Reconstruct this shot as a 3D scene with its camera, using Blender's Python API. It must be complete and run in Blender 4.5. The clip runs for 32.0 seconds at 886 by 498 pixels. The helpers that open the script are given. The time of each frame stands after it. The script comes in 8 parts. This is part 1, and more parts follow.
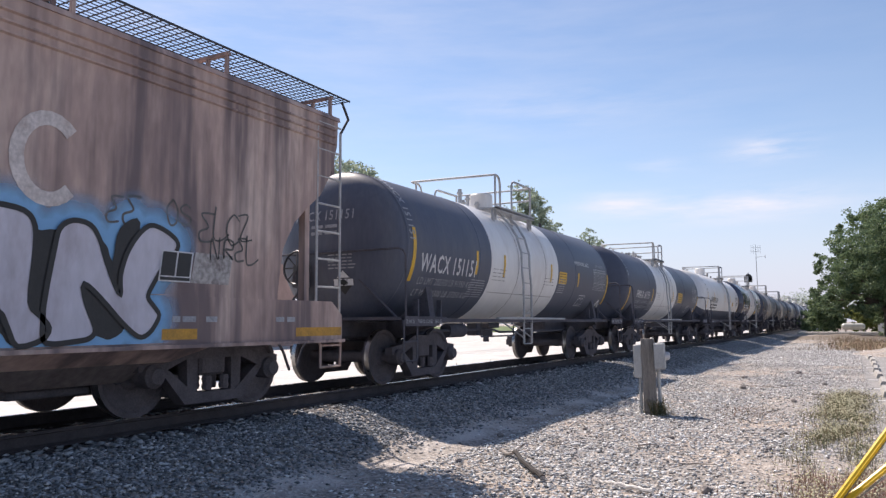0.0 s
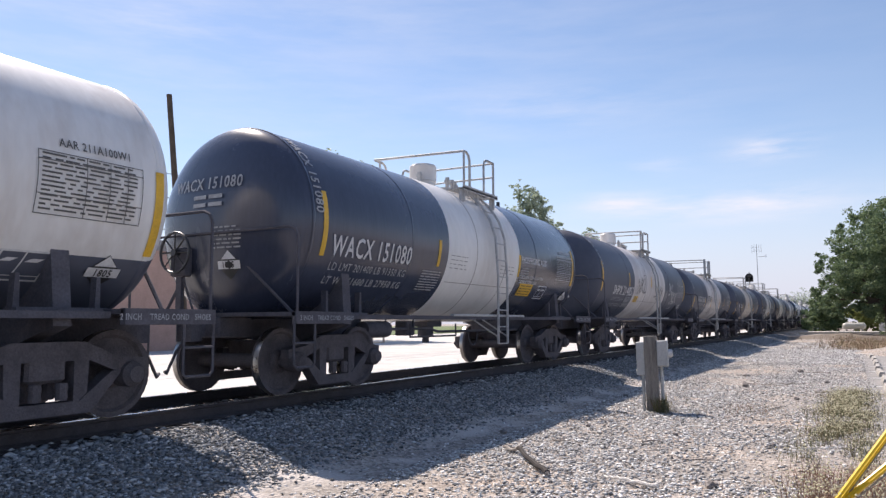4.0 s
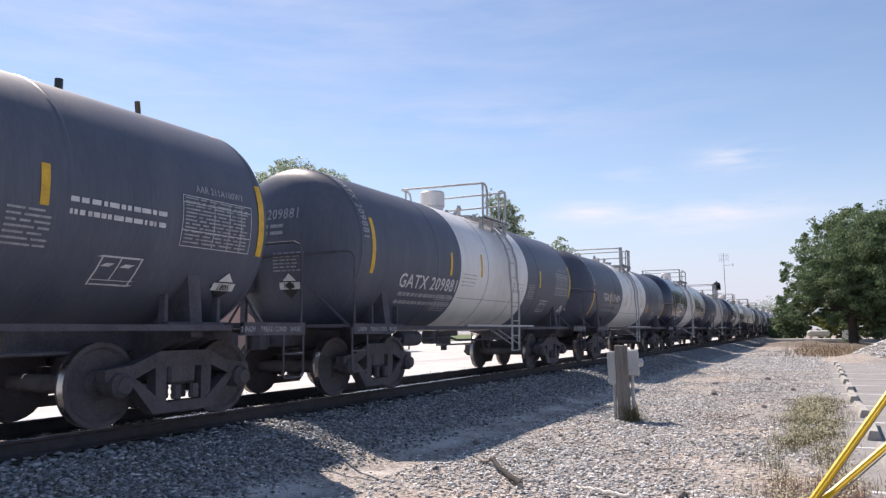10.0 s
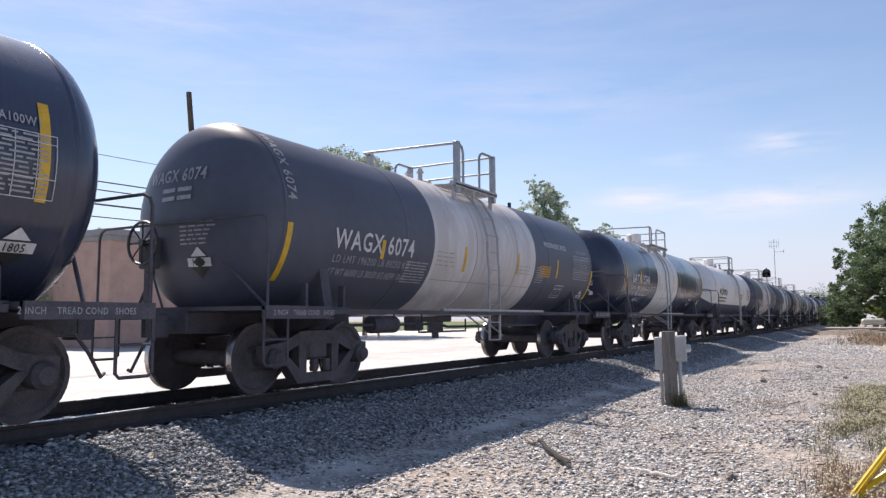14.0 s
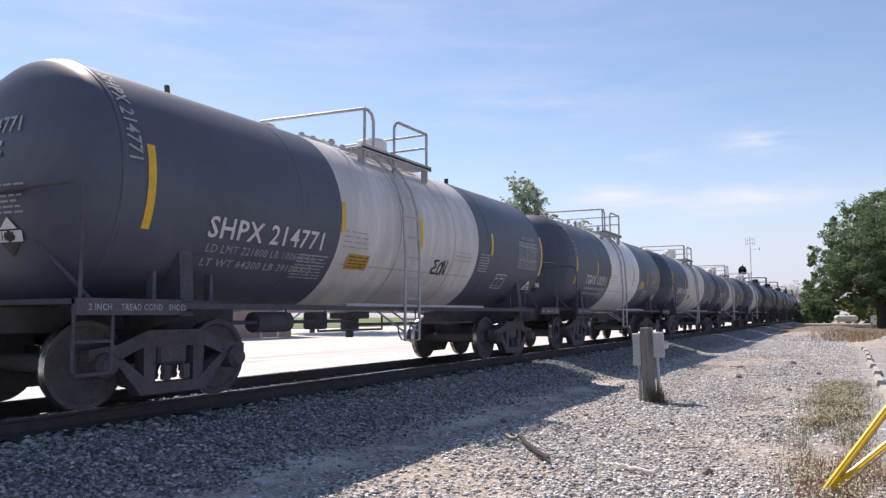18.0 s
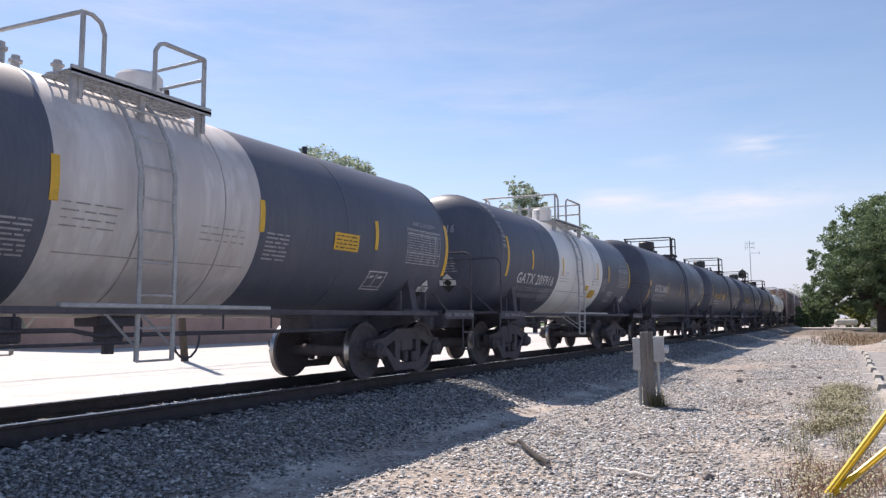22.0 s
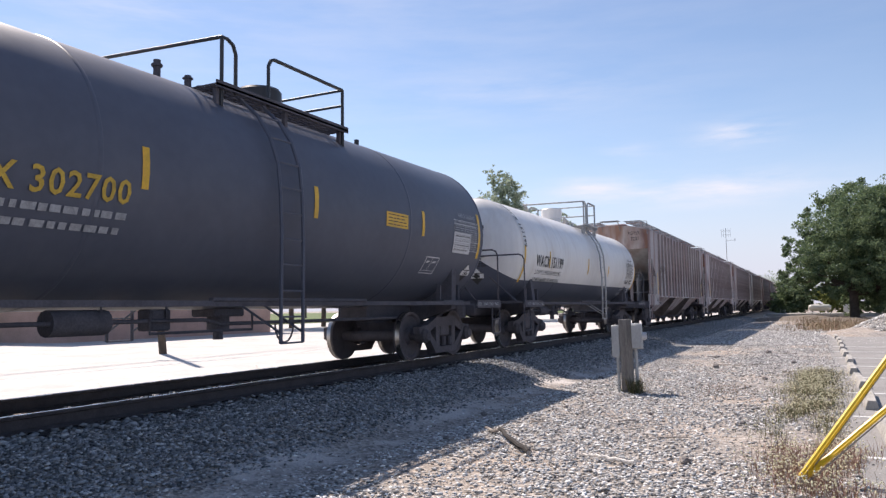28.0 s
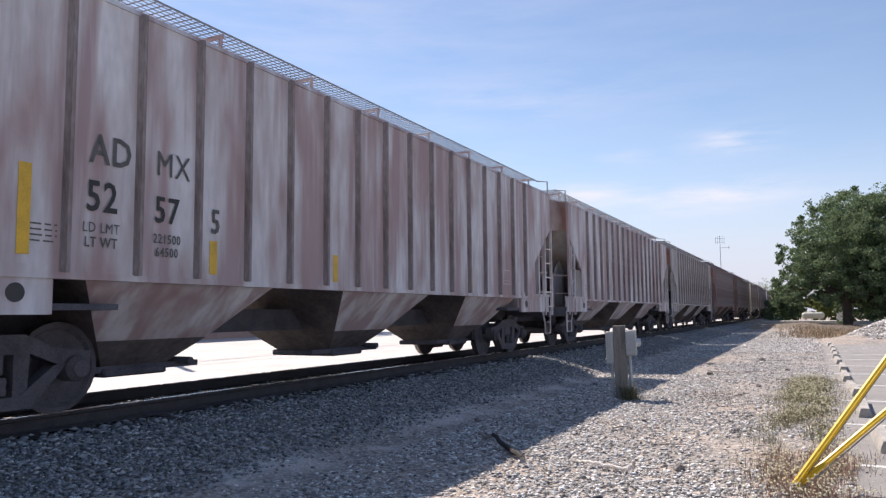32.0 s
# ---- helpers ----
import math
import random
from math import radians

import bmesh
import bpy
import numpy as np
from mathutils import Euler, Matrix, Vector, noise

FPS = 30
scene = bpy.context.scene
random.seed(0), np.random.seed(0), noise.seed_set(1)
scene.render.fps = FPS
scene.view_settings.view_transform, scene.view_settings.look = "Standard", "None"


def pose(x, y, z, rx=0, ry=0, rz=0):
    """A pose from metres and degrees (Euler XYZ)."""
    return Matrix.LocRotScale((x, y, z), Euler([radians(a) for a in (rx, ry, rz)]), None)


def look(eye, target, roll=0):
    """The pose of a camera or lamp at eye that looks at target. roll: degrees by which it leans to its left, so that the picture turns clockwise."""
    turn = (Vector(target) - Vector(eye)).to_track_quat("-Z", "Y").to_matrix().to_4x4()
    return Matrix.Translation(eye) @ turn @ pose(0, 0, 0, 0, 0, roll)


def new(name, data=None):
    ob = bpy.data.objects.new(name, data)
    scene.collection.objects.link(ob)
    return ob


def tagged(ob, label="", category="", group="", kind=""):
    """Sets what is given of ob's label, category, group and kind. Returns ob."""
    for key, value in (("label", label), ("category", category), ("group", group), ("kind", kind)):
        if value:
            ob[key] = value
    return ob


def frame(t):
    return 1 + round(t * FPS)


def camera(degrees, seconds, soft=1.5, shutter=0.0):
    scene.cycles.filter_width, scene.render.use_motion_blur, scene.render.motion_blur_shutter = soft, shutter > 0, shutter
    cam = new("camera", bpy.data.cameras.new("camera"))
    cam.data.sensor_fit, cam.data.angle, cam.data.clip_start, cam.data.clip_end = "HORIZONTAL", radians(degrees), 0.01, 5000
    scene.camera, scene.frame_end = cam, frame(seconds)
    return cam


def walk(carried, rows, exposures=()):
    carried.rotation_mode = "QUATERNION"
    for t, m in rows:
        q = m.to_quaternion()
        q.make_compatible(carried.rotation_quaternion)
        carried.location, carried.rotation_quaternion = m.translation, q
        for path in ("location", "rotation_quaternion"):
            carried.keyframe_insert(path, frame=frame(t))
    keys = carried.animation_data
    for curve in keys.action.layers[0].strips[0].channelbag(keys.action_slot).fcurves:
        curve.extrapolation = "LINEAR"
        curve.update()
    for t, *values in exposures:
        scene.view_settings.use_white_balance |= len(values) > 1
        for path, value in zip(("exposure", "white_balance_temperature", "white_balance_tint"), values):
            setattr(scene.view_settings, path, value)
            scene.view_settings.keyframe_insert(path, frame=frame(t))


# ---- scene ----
cam = camera(62.2, 32.0, 1.35)
# camera: t, x, y, z, yaw to the left of the track, pitch, roll
PATH = [
    (0, 0.040, 0.140, 1.542, 28.89, 5.83, -0.41),
    (0.5, 0.024, 0.127, 1.526, 28.99, 5.72, -0.51),
    (1, 0.011, 0.110, 1.518, 28.73, 5.62, -0.56),
    (1.5, 0.006, 0.104, 1.519, 28.14, 5.57, -0.45),
    (2, 0.001, 0.101, 1.519, 27.52, 5.63, -0.39),
    (2.5, 0.005, 0.102, 1.508, 27.18, 5.74, -0.42),
    (4.5, 0.001, 0.128, 1.499, 29.77, 5.86, -0.29),
    (5, -0.005, 0.131, 1.508, 30.35, 5.93, -0.09),
    (5.5, -0.014, 0.130, 1.519, 30.48, 6.00, 0.07),
    (6, -0.017, 0.131, 1.527, 30.16, 6.04, 0.11),
    (6.5, -0.017, 0.136, 1.531, 29.52, 5.98, 0.22),
    (7, -0.014, 0.136, 1.518, 28.80, 5.97, 0.03),
    (7.5, -0.019, 0.136, 1.520, 28.18, 5.85, 0.02),
    (8, -0.023, 0.136, 1.519, 27.71, 5.89, -0.13),
    (8.5, -0.021, 0.129, 1.520, 27.35, 6.05, -0.32),
    (9, -0.015, 0.129, 1.523, 27.01, 6.29, -0.50),
    (9.5, -0.011, 0.131, 1.522, 26.77, 6.45, -0.54),
    (10, -0.014, 0.127, 1.525, 26.70, 6.46, -0.61),
    (10.5, -0.006, 0.114, 1.520, 26.82, 6.40, -0.76),
    (11, 0.006, 0.102, 1.523, 27.11, 6.33, -0.92),
    (11.5, 0.037, 0.079, 1.524, 27.42, 6.16, -0.91),
    (12, 0.096, 0.052, 1.523, 27.80, 5.98, -0.76),
    (12.5, 0.031, -0.006, 1.495, 28.44, 5.85, -0.78),
    (13, 0.013, -0.040, 1.487, 29.21, 5.69, -0.67),
    (13.5, 0.010, -0.054, 1.494, 29.84, 5.53, -0.51),
    (14, 0.005, -0.068, 1.494, 30.07, 5.46, -0.33),
    (14.5, 0.007, -0.080, 1.493, 29.88, 5.38, -0.21),
    (15, 0.001, -0.082, 1.497, 29.48, 5.23, -0.22),
    (15.5, 0.005, -0.083, 1.497, 28.97, 5.05, -0.18),
    (17.5, 0.002, -0.095, 1.501, 28.28, 5.04, -0.17),
    (18, 0.002, -0.093, 1.498, 28.49, 5.14, -0.23),
    (18.5, 0.002, -0.089, 1.496, 28.66, 5.27, -0.31),
    (19, -0.002, -0.085, 1.497, 28.70, 5.33, -0.18),
    (19.5, -0.009, -0.080, 1.497, 28.61, 5.40, -0.08),
    (20, -0.007, -0.075, 1.497, 28.43, 5.50, -0.15),
    (20.5, -0.005, -0.075, 1.496, 28.33, 5.51, -0.13),
    (21, -0.003, -0.075, 1.500, 28.32, 5.52, -0.18),
    (21.5, -0.006, -0.079, 1.500, 28.37, 5.48, -0.24),
    (22, -0.002, -0.078, 1.501, 28.47, 5.48, -0.32),
    (22.5, -0.003, -0.077, 1.501, 28.56, 5.48, -0.35),
    (23, -0.004, -0.078, 1.502, 28.68, 5.54, -0.37),
    (23.5, -0.005, -0.076, 1.499, 28.86, 5.62, -0.41),
    (24, -0.006, -0.076, 1.500, 29.06, 5.66, -0.45),
    (24.5, -0.010, -0.080, 1.498, 29.21, 5.67, -0.51),
    (25, -0.008, -0.078, 1.504, 29.27, 5.60, -0.58),
    (25.5, -0.005, -0.081, 1.503, 29.07, 5.48, -0.66),
    (26, -0.000, -0.085, 1.500, 28.62, 5.26, -0.76),
    (26.5, -0.005, -0.092, 1.501, 27.98, 4.93, -0.76),
    (28.5, 0.000, -0.087, 1.504, 26.77, 4.66, -0.98),
    (29, -0.005, -0.088, 1.506, 26.82, 4.77, -1.05),
    (29.5, -0.003, -0.084, 1.506, 26.93, 4.76, -1.01),
    (30, -0.005, -0.082, 1.505, 26.89, 4.73, -0.86),
    (30.5, -0.008, -0.081, 1.502, 26.76, 4.73, -0.71),
    (31, -0.009, -0.073, 1.501, 26.64, 4.77, -0.63),
    (31.5, -0.008, -0.071, 1.502, 26.51, 4.88, -0.59),
    (32, -0.008, -0.068, 1.497, 26.45, 5.08, -0.59),
]


def facing(x, y, z, yaw, pitch, roll):
    a, b = radians(yaw), radians(pitch)
    way = Vector((-math.sin(a) * math.cos(b), math.cos(a) * math.cos(b), math.sin(b)))
    return look((x, y, z), Vector((x, y, z)) + way, roll)


walk(cam, [(t, facing(*row)) for t, *row in PATH], [(0.0, 0.86, 6950.0, 17.0), (32.0, 0.86, 6950.0, 17.0)])

# ---- light ----
SUN_WAY = Vector((-0.69, 0.38, 1.0)).normalized()
SUN_EL = math.asin(SUN_WAY.z)
SUN_AZ = math.atan2(SUN_WAY.x, SUN_WAY.y)
world = bpy.data.worlds.new("sky")
scene.world = world
world.use_nodes = True
wn, wl = world.node_tree.nodes, world.node_tree.links
wn.clear()
w_out = wn.new("ShaderNodeOutputWorld")
w_bg = wn.new("ShaderNodeBackground")
w_sky = wn.new("ShaderNodeTexSky")
w_sky.sky_type = "NISHITA"
w_sky.sun_disc = False
w_sky.sun_elevation = SUN_EL
w_sky.sun_rotation = SUN_AZ
w_sky.air_density = 1.0
w_sky.dust_density = 0.22
w_sky.ozone_density = 3.0
w_bg.inputs["Strength"].default_value = 0.084
w_geo = wn.new("ShaderNodeTexCoord")


def wnode(kind, op=None, **values):
    n = wn.new(kind)
    if op:
        n.operation = op
    for k, v in values.items():
        n.inputs[int(k[1:])].default_value = v
    return n


# thin high clouds: stretched noise, thicker round a few wisps
w_map = wn.new("ShaderNodeMapping")
w_map.inputs["Scale"].default_value = (2.2, 2.2, 14.0)
wl.new(w_geo.outputs["Generated"], w_map.inputs["Vector"])
w_noise = wn.new("ShaderNodeTexNoise")
w_noise.inputs["Scale"].default_value = 3.0
w_noise.inputs["Detail"].default_value = 6.0
w_noise.inputs["Roughness"].default_value = 0.6
wl.new(w_map.outputs[0], w_noise.inputs["Vector"])
total = None
for az, el, wide, high, much in ((4.6, 12.3, 2.6, 0.9, 0.9), (7.0, 8.4, 6.5, 1.0, 1.15), (15.5, 8.9, 2.8, 0.8, 0.9), (12.5, 11.6, 2.2, 0.6, 0.35),
                                 (20, 16.5, 9, 1.6, 0.2), (50, 21.5, 4, 1.2, 0.22), (25, 30, 30, 6, 0.12), (50, 22, 30, 14, 0.18)):
    a, b = radians(az), radians(el)
    ahead = Vector((-math.sin(a) * math.cos(b), math.cos(a) * math.cos(b), math.sin(b)))
    side = Vector((math.cos(a), math.sin(a), 0))
    up = side.cross(ahead)
    acc = None
    for axis, size in ((side, wide), (up, high)):
        dot = wnode("ShaderNodeVectorMath", "DOT_PRODUCT")
        dot.inputs[1].default_value = axis / math.tan(radians(size))
        wl.new(w_geo.outputs["Generated"], dot.inputs[0])
        sq = wnode("ShaderNodeMath", "POWER", _1=2.0)
        ab = wnode("ShaderNodeMath", "ABSOLUTE")
        wl.new(dot.outputs["Value"], ab.inputs[0])
        wl.new(ab.outputs[0], sq.inputs[0])
        if acc is None:
            acc = sq
        else:
            add = wnode("ShaderNodeMath", "ADD")
            wl.new(acc.outputs[0], add.inputs[0])
            wl.new(sq.outputs[0], add.inputs[1])
            acc = add
    front = wnode("ShaderNodeVectorMath", "DOT_PRODUCT")
    front.inputs[1].default_value = ahead
    wl.new(w_geo.outputs["Generated"], front.inputs[0])
    gate = wnode("ShaderNodeMath", "GREATER_THAN", _1=0.3)
    wl.new(front.outputs["Value"], gate.inputs[0])
    neg = wnode("ShaderNodeMath", "MULTIPLY", _1=-1.0)
    wl.new(acc.outputs[0], neg.inputs[0])
    ex = wnode("ShaderNodeMath", "EXPONENT")
    wl.new(neg.outputs[0], ex.inputs[0])
    am = wnode("ShaderNodeMath", "MULTIPLY", _1=much)
    wl.new(ex.outputs[0], am.inputs[0])
    gm = wnode("ShaderNodeMath", "MULTIPLY")
    wl.new(am.outputs[0], gm.inputs[0])
    wl.new(gate.outputs[0], gm.inputs[1])
    if total is None:
        total = gm
    else:
        s = wnode("ShaderNodeMath", "ADD")
        wl.new(total.outputs[0], s.inputs[0])
        wl.new(gm.outputs[0], s.inputs[1])
        total = s
w_r = wn.new("ShaderNodeMapRange")
w_r.inputs["From Min"].default_value = 0.36
w_r.inputs["From Max"].default_value = 0.68
wl.new(w_noise.outputs["Fac"], w_r.inputs["Value"])
w_mul = wnode("ShaderNodeMath", "MULTIPLY")
wl.new(total.outputs[0], w_mul.inputs[0])
wl.new(w_r.outputs[0], w_mul.inputs[1])
w_cl = wnode("ShaderNodeMath", "MINIMUM", _1=0.9)
wl.new(w_mul.outputs[0], w_cl.inputs[0])
w_mix = wn.new("ShaderNodeMix")
w_mix.data_type = "RGBA"
w_mix.inputs[7].default_value = (5.6, 6.0, 6.9, 1)
wl.new(w_cl.outputs[0], w_mix.inputs[0])
# pale haze towards the horizon
w_xyz = wn.new("ShaderNodeSeparateXYZ")
wl.new(w_geo.outputs["Generated"], w_xyz.inputs[0])
w_h = wnode("ShaderNodeMath", "MULTIPLY", _1=7.5)
wl.new(w_xyz.outputs["Z"], w_h.inputs[0])
w_h2 = wnode("ShaderNodeMath", "MULTIPLY")
wl.new(w_h.outputs[0], w_h2.inputs[0])
wl.new(w_h.outputs[0], w_h2.inputs[1])
w_h3 = wnode("ShaderNodeMath", "MULTIPLY", _1=-1.0)
wl.new(w_h2.outputs[0], w_h3.inputs[0])
w_h4 = wnode("ShaderNodeMath", "EXPONENT")
wl.new(w_h3.outputs[0], w_h4.inputs[0])
w_h5 = wnode("ShaderNodeMath", "MULTIPLY", _1=0.9)
wl.new(w_h4.outputs[0], w_h5.inputs[0])
w_haze = wn.new("ShaderNodeMix")
w_haze.data_type = "RGBA"
w_haze.inputs[6].default_value = (0, 0, 0, 1)
w_haze.inputs[7].default_value = (4.3, 4.7, 6.0, 1)
wl.new(w_h5.outputs[0], w_haze.inputs[0])
wl.new(w_sky.outputs[0], w_haze.inputs[6])
wl.new(w_haze.outputs[2], w_mix.inputs[6])
wl.new(w_mix.outputs[2], w_bg.inputs["Color"])
wl.new(w_bg.outputs[0], w_out.inputs[0])

sun = new("sun", bpy.data.lights.new("sun", "SUN"))
sun.data.energy = 3.7
sun.data.angle = radians(0.53)
sun.data.color = (1.0, 0.95, 0.88)
sun.matrix_basis = look((0, 0, 60), Vector((0, 0, 60)) - SUN_WAY)


# ---- materials ----
def material(name, base, rough=0.6, metal=0.0, dark=None, light=None, scale=6.0, fine=60.0, amount=0.5, bump=0.0, bump_scale=None, stretch=None,
             coat=0.0, vary=0.0, spec=None, dust=0.0, drips=None, detail=5.0):
    """Base colour broken up by a large and a fine noise, roughness by another, with relief."""
    m = bpy.data.materials.new(name)
    m.use_nodes = True
    n, l = m.node_tree.nodes, m.node_tree.links
    b = n["Principled BSDF"]
    b.inputs["Roughness"].default_value = rough
    b.inputs["Metallic"].default_value = metal
    if spec is not None:
        b.inputs["Specular IOR Level"].default_value = spec
    if coat:
        b.inputs["Coat Weight"].default_value = coat
        b.inputs["Coat Roughness"].default_value = 0.15
    co = n.new("ShaderNodeTexCoord")
    src = co.outputs["Object"]
    if stretch:
        mp = n.new("ShaderNodeMapping")
        mp.inputs["Scale"].default_value = stretch
        l.new(src, mp.inputs["Vector"])
        src = mp.outputs[0]
    big = n.new("ShaderNodeTexNoise")
    big.inputs["Scale"].default_value = scale
    big.inputs["Detail"].default_value = detail
    big.inputs["Roughness"].default_value = 0.65
    l.new(src, big.inputs["Vector"])
    small = n.new("ShaderNodeTexNoise")
    small.inputs["Scale"].default_value = fine
    small.inputs["Detail"].default_value = 3.0
    l.new(src, small.inputs["Vector"])
    ramp = n.new("ShaderNodeValToRGB")
    ramp.color_ramp.elements[0].position, ramp.color_ramp.elements[1].position = 0.32, 0.68
    d = dark or tuple(c * (1 - 0.45 * amount) for c in base)
    u = light or tuple(min(1, c * (1 + 0.35 * amount)) for c in base)
    ramp.color_ramp.elements[0].color = (*d, 1)
    ramp.color_ramp.elements[1].color = (*u, 1)
    mid = ramp.color_ramp.elements.new(0.5)
    mid.color = (*base, 1)
    l.new(big.outputs["Fac"], ramp.inputs["Fac"])
    mx = n.new("ShaderNodeMix")
    mx.data_type = "RGBA"
    mx.blend_type = "MULTIPLY"
    mx.inputs[0].default_value = 1.0
    r2 = n.new("ShaderNodeMapRange")
    r2.inputs["From Min"].default_value, r2.inputs["From Max"].default_value = 0.3, 0.7
    r2.inputs["To Min"].default_value, r2.inputs["To Max"].default_value = 1 - 0.35 * amount, 1 + 0.15 * amount
    l.new(small.outputs["Fac"], r2.inputs["Value"])
    cmb = n.new("ShaderNodeCombineColor")
    fac = r2.outputs[0]
    if vary:
        info = n.new("ShaderNodeObjectInfo")
        r3 = n.new("ShaderNodeMapRange")
        r3.inputs["To Min"].default_value, r3.inputs["To Max"].default_value = 1 - vary, 1 + vary
        l.new(info.outputs["Random"], r3.inputs["Value"])
        ml = n.new("ShaderNodeMath")
        ml.operation = "MULTIPLY"
        l.new(fac, ml.inputs[0])
        l.new(r3.outputs[0], ml.inputs[1])
        fac = ml.outputs[0]
    for k in range(3):
        l.new(fac, cmb.inputs[k])
    l.new(ramp.outputs[0], mx.inputs[6])
    l.new(cmb.outputs[0], mx.inputs[7])
    out = mx.outputs[2]
    if drips:
        dm = n.new("ShaderNodeMapping")
        dm.inputs["Scale"].default_value = (1.0, 1.7, 0.14)
        l.new(co.outputs["Object"], dm.inputs["Vector"])
        dn = n.new("ShaderNodeTexNoise")
        dn.inputs["Scale"].default_value, dn.inputs["Detail"].default_value, dn.inputs["Roughness"].default_value = 1.6, 4.0, 0.55
        l.new(dm.outputs[0], dn.inputs["Vector"])
        dr = n.new("ShaderNodeMapRange")
        dr.inputs["From Min"].default_value, dr.inputs["From Max"].default_value, dr.inputs["To Max"].default_value = 0.45, 0.6, 0.85
        l.new(dn.outputs["Fac"], dr.inputs["Value"])
        dx = n.new("ShaderNodeMix")
        dx.data_type = "RGBA"
        dx.inputs[7].default_value = (*drips, 1)
        l.new(dr.outputs[0], dx.inputs[0])
        l.new(out, dx.inputs[6])
        out = dx.outputs[2]
    if dust:
        # road dust settled on what faces up
        ge = n.new("ShaderNodeNewGeometry")
        sx = n.new("ShaderNodeSeparateXYZ")
        l.new(ge.outputs["Normal"], sx.inputs[0])
        dr = n.new("ShaderNodeMapRange")
        dr.interpolation_type = "SMOOTHSTEP"
        dr.inputs["From Min"].default_value, dr.inputs["From Max"].default_value, dr.inputs["To Max"].default_value = 0.42, 0.98, dust
        l.new(sx.outputs["Z"], dr.inputs["Value"])
        dm = n.new("ShaderNodeMath")
        dm.operation = "MULTIPLY"
        l.new(dr.outputs[0], dm.inputs[0])
        sc = n.new("ShaderNodeMapRange")
        sc.inputs["From Min"].default_value, sc.inputs["From Max"].default_value, sc.inputs["To Min"].default_value = 0.3, 0.6, 0.35
        l.new(big.outputs["Fac"], sc.inputs["Value"])
        l.new(sc.outputs[0], dm.inputs[1])
        dx = n.new("ShaderNodeMix")
        dx.data_type = "RGBA"
        dx.inputs[7].default_value = (0.11, 0.09, 0.086, 1)
        l.new(dm.outputs[0], dx.inputs[0])
        l.new(out, dx.inputs[6])
        out = dx.outputs[2]
    l.new(out, b.inputs["Base Color"])
    rr = n.new("ShaderNodeMapRange")
    rr.inputs["To Min"].default_value, rr.inputs["To Max"].default_value = max(0.05, rough - 0.12), min(1, rough + 0.12)
    l.new(big.outputs["Fac"], rr.inputs["Value"])
    l.new(rr.outputs[0], b.inputs["Roughness"])
    if bump:
        bp = n.new("ShaderNodeBump")
        bp.inputs["Strength"].default_value = min(1.0, bump)
        bp.inputs["Distance"].default_value = 0.02
        hs = n.new("ShaderNodeTexNoise")
        hs.inputs["Scale"].default_value = bump_scale or fine
        hs.inputs["Detail"].default_value = 4.0
        l.new(src, hs.inputs["Vector"])
        l.new(hs.outputs["Fac"], bp.inputs["Height"])
        l.new(bp.outputs[0], b.inputs["Normal"])
    return m


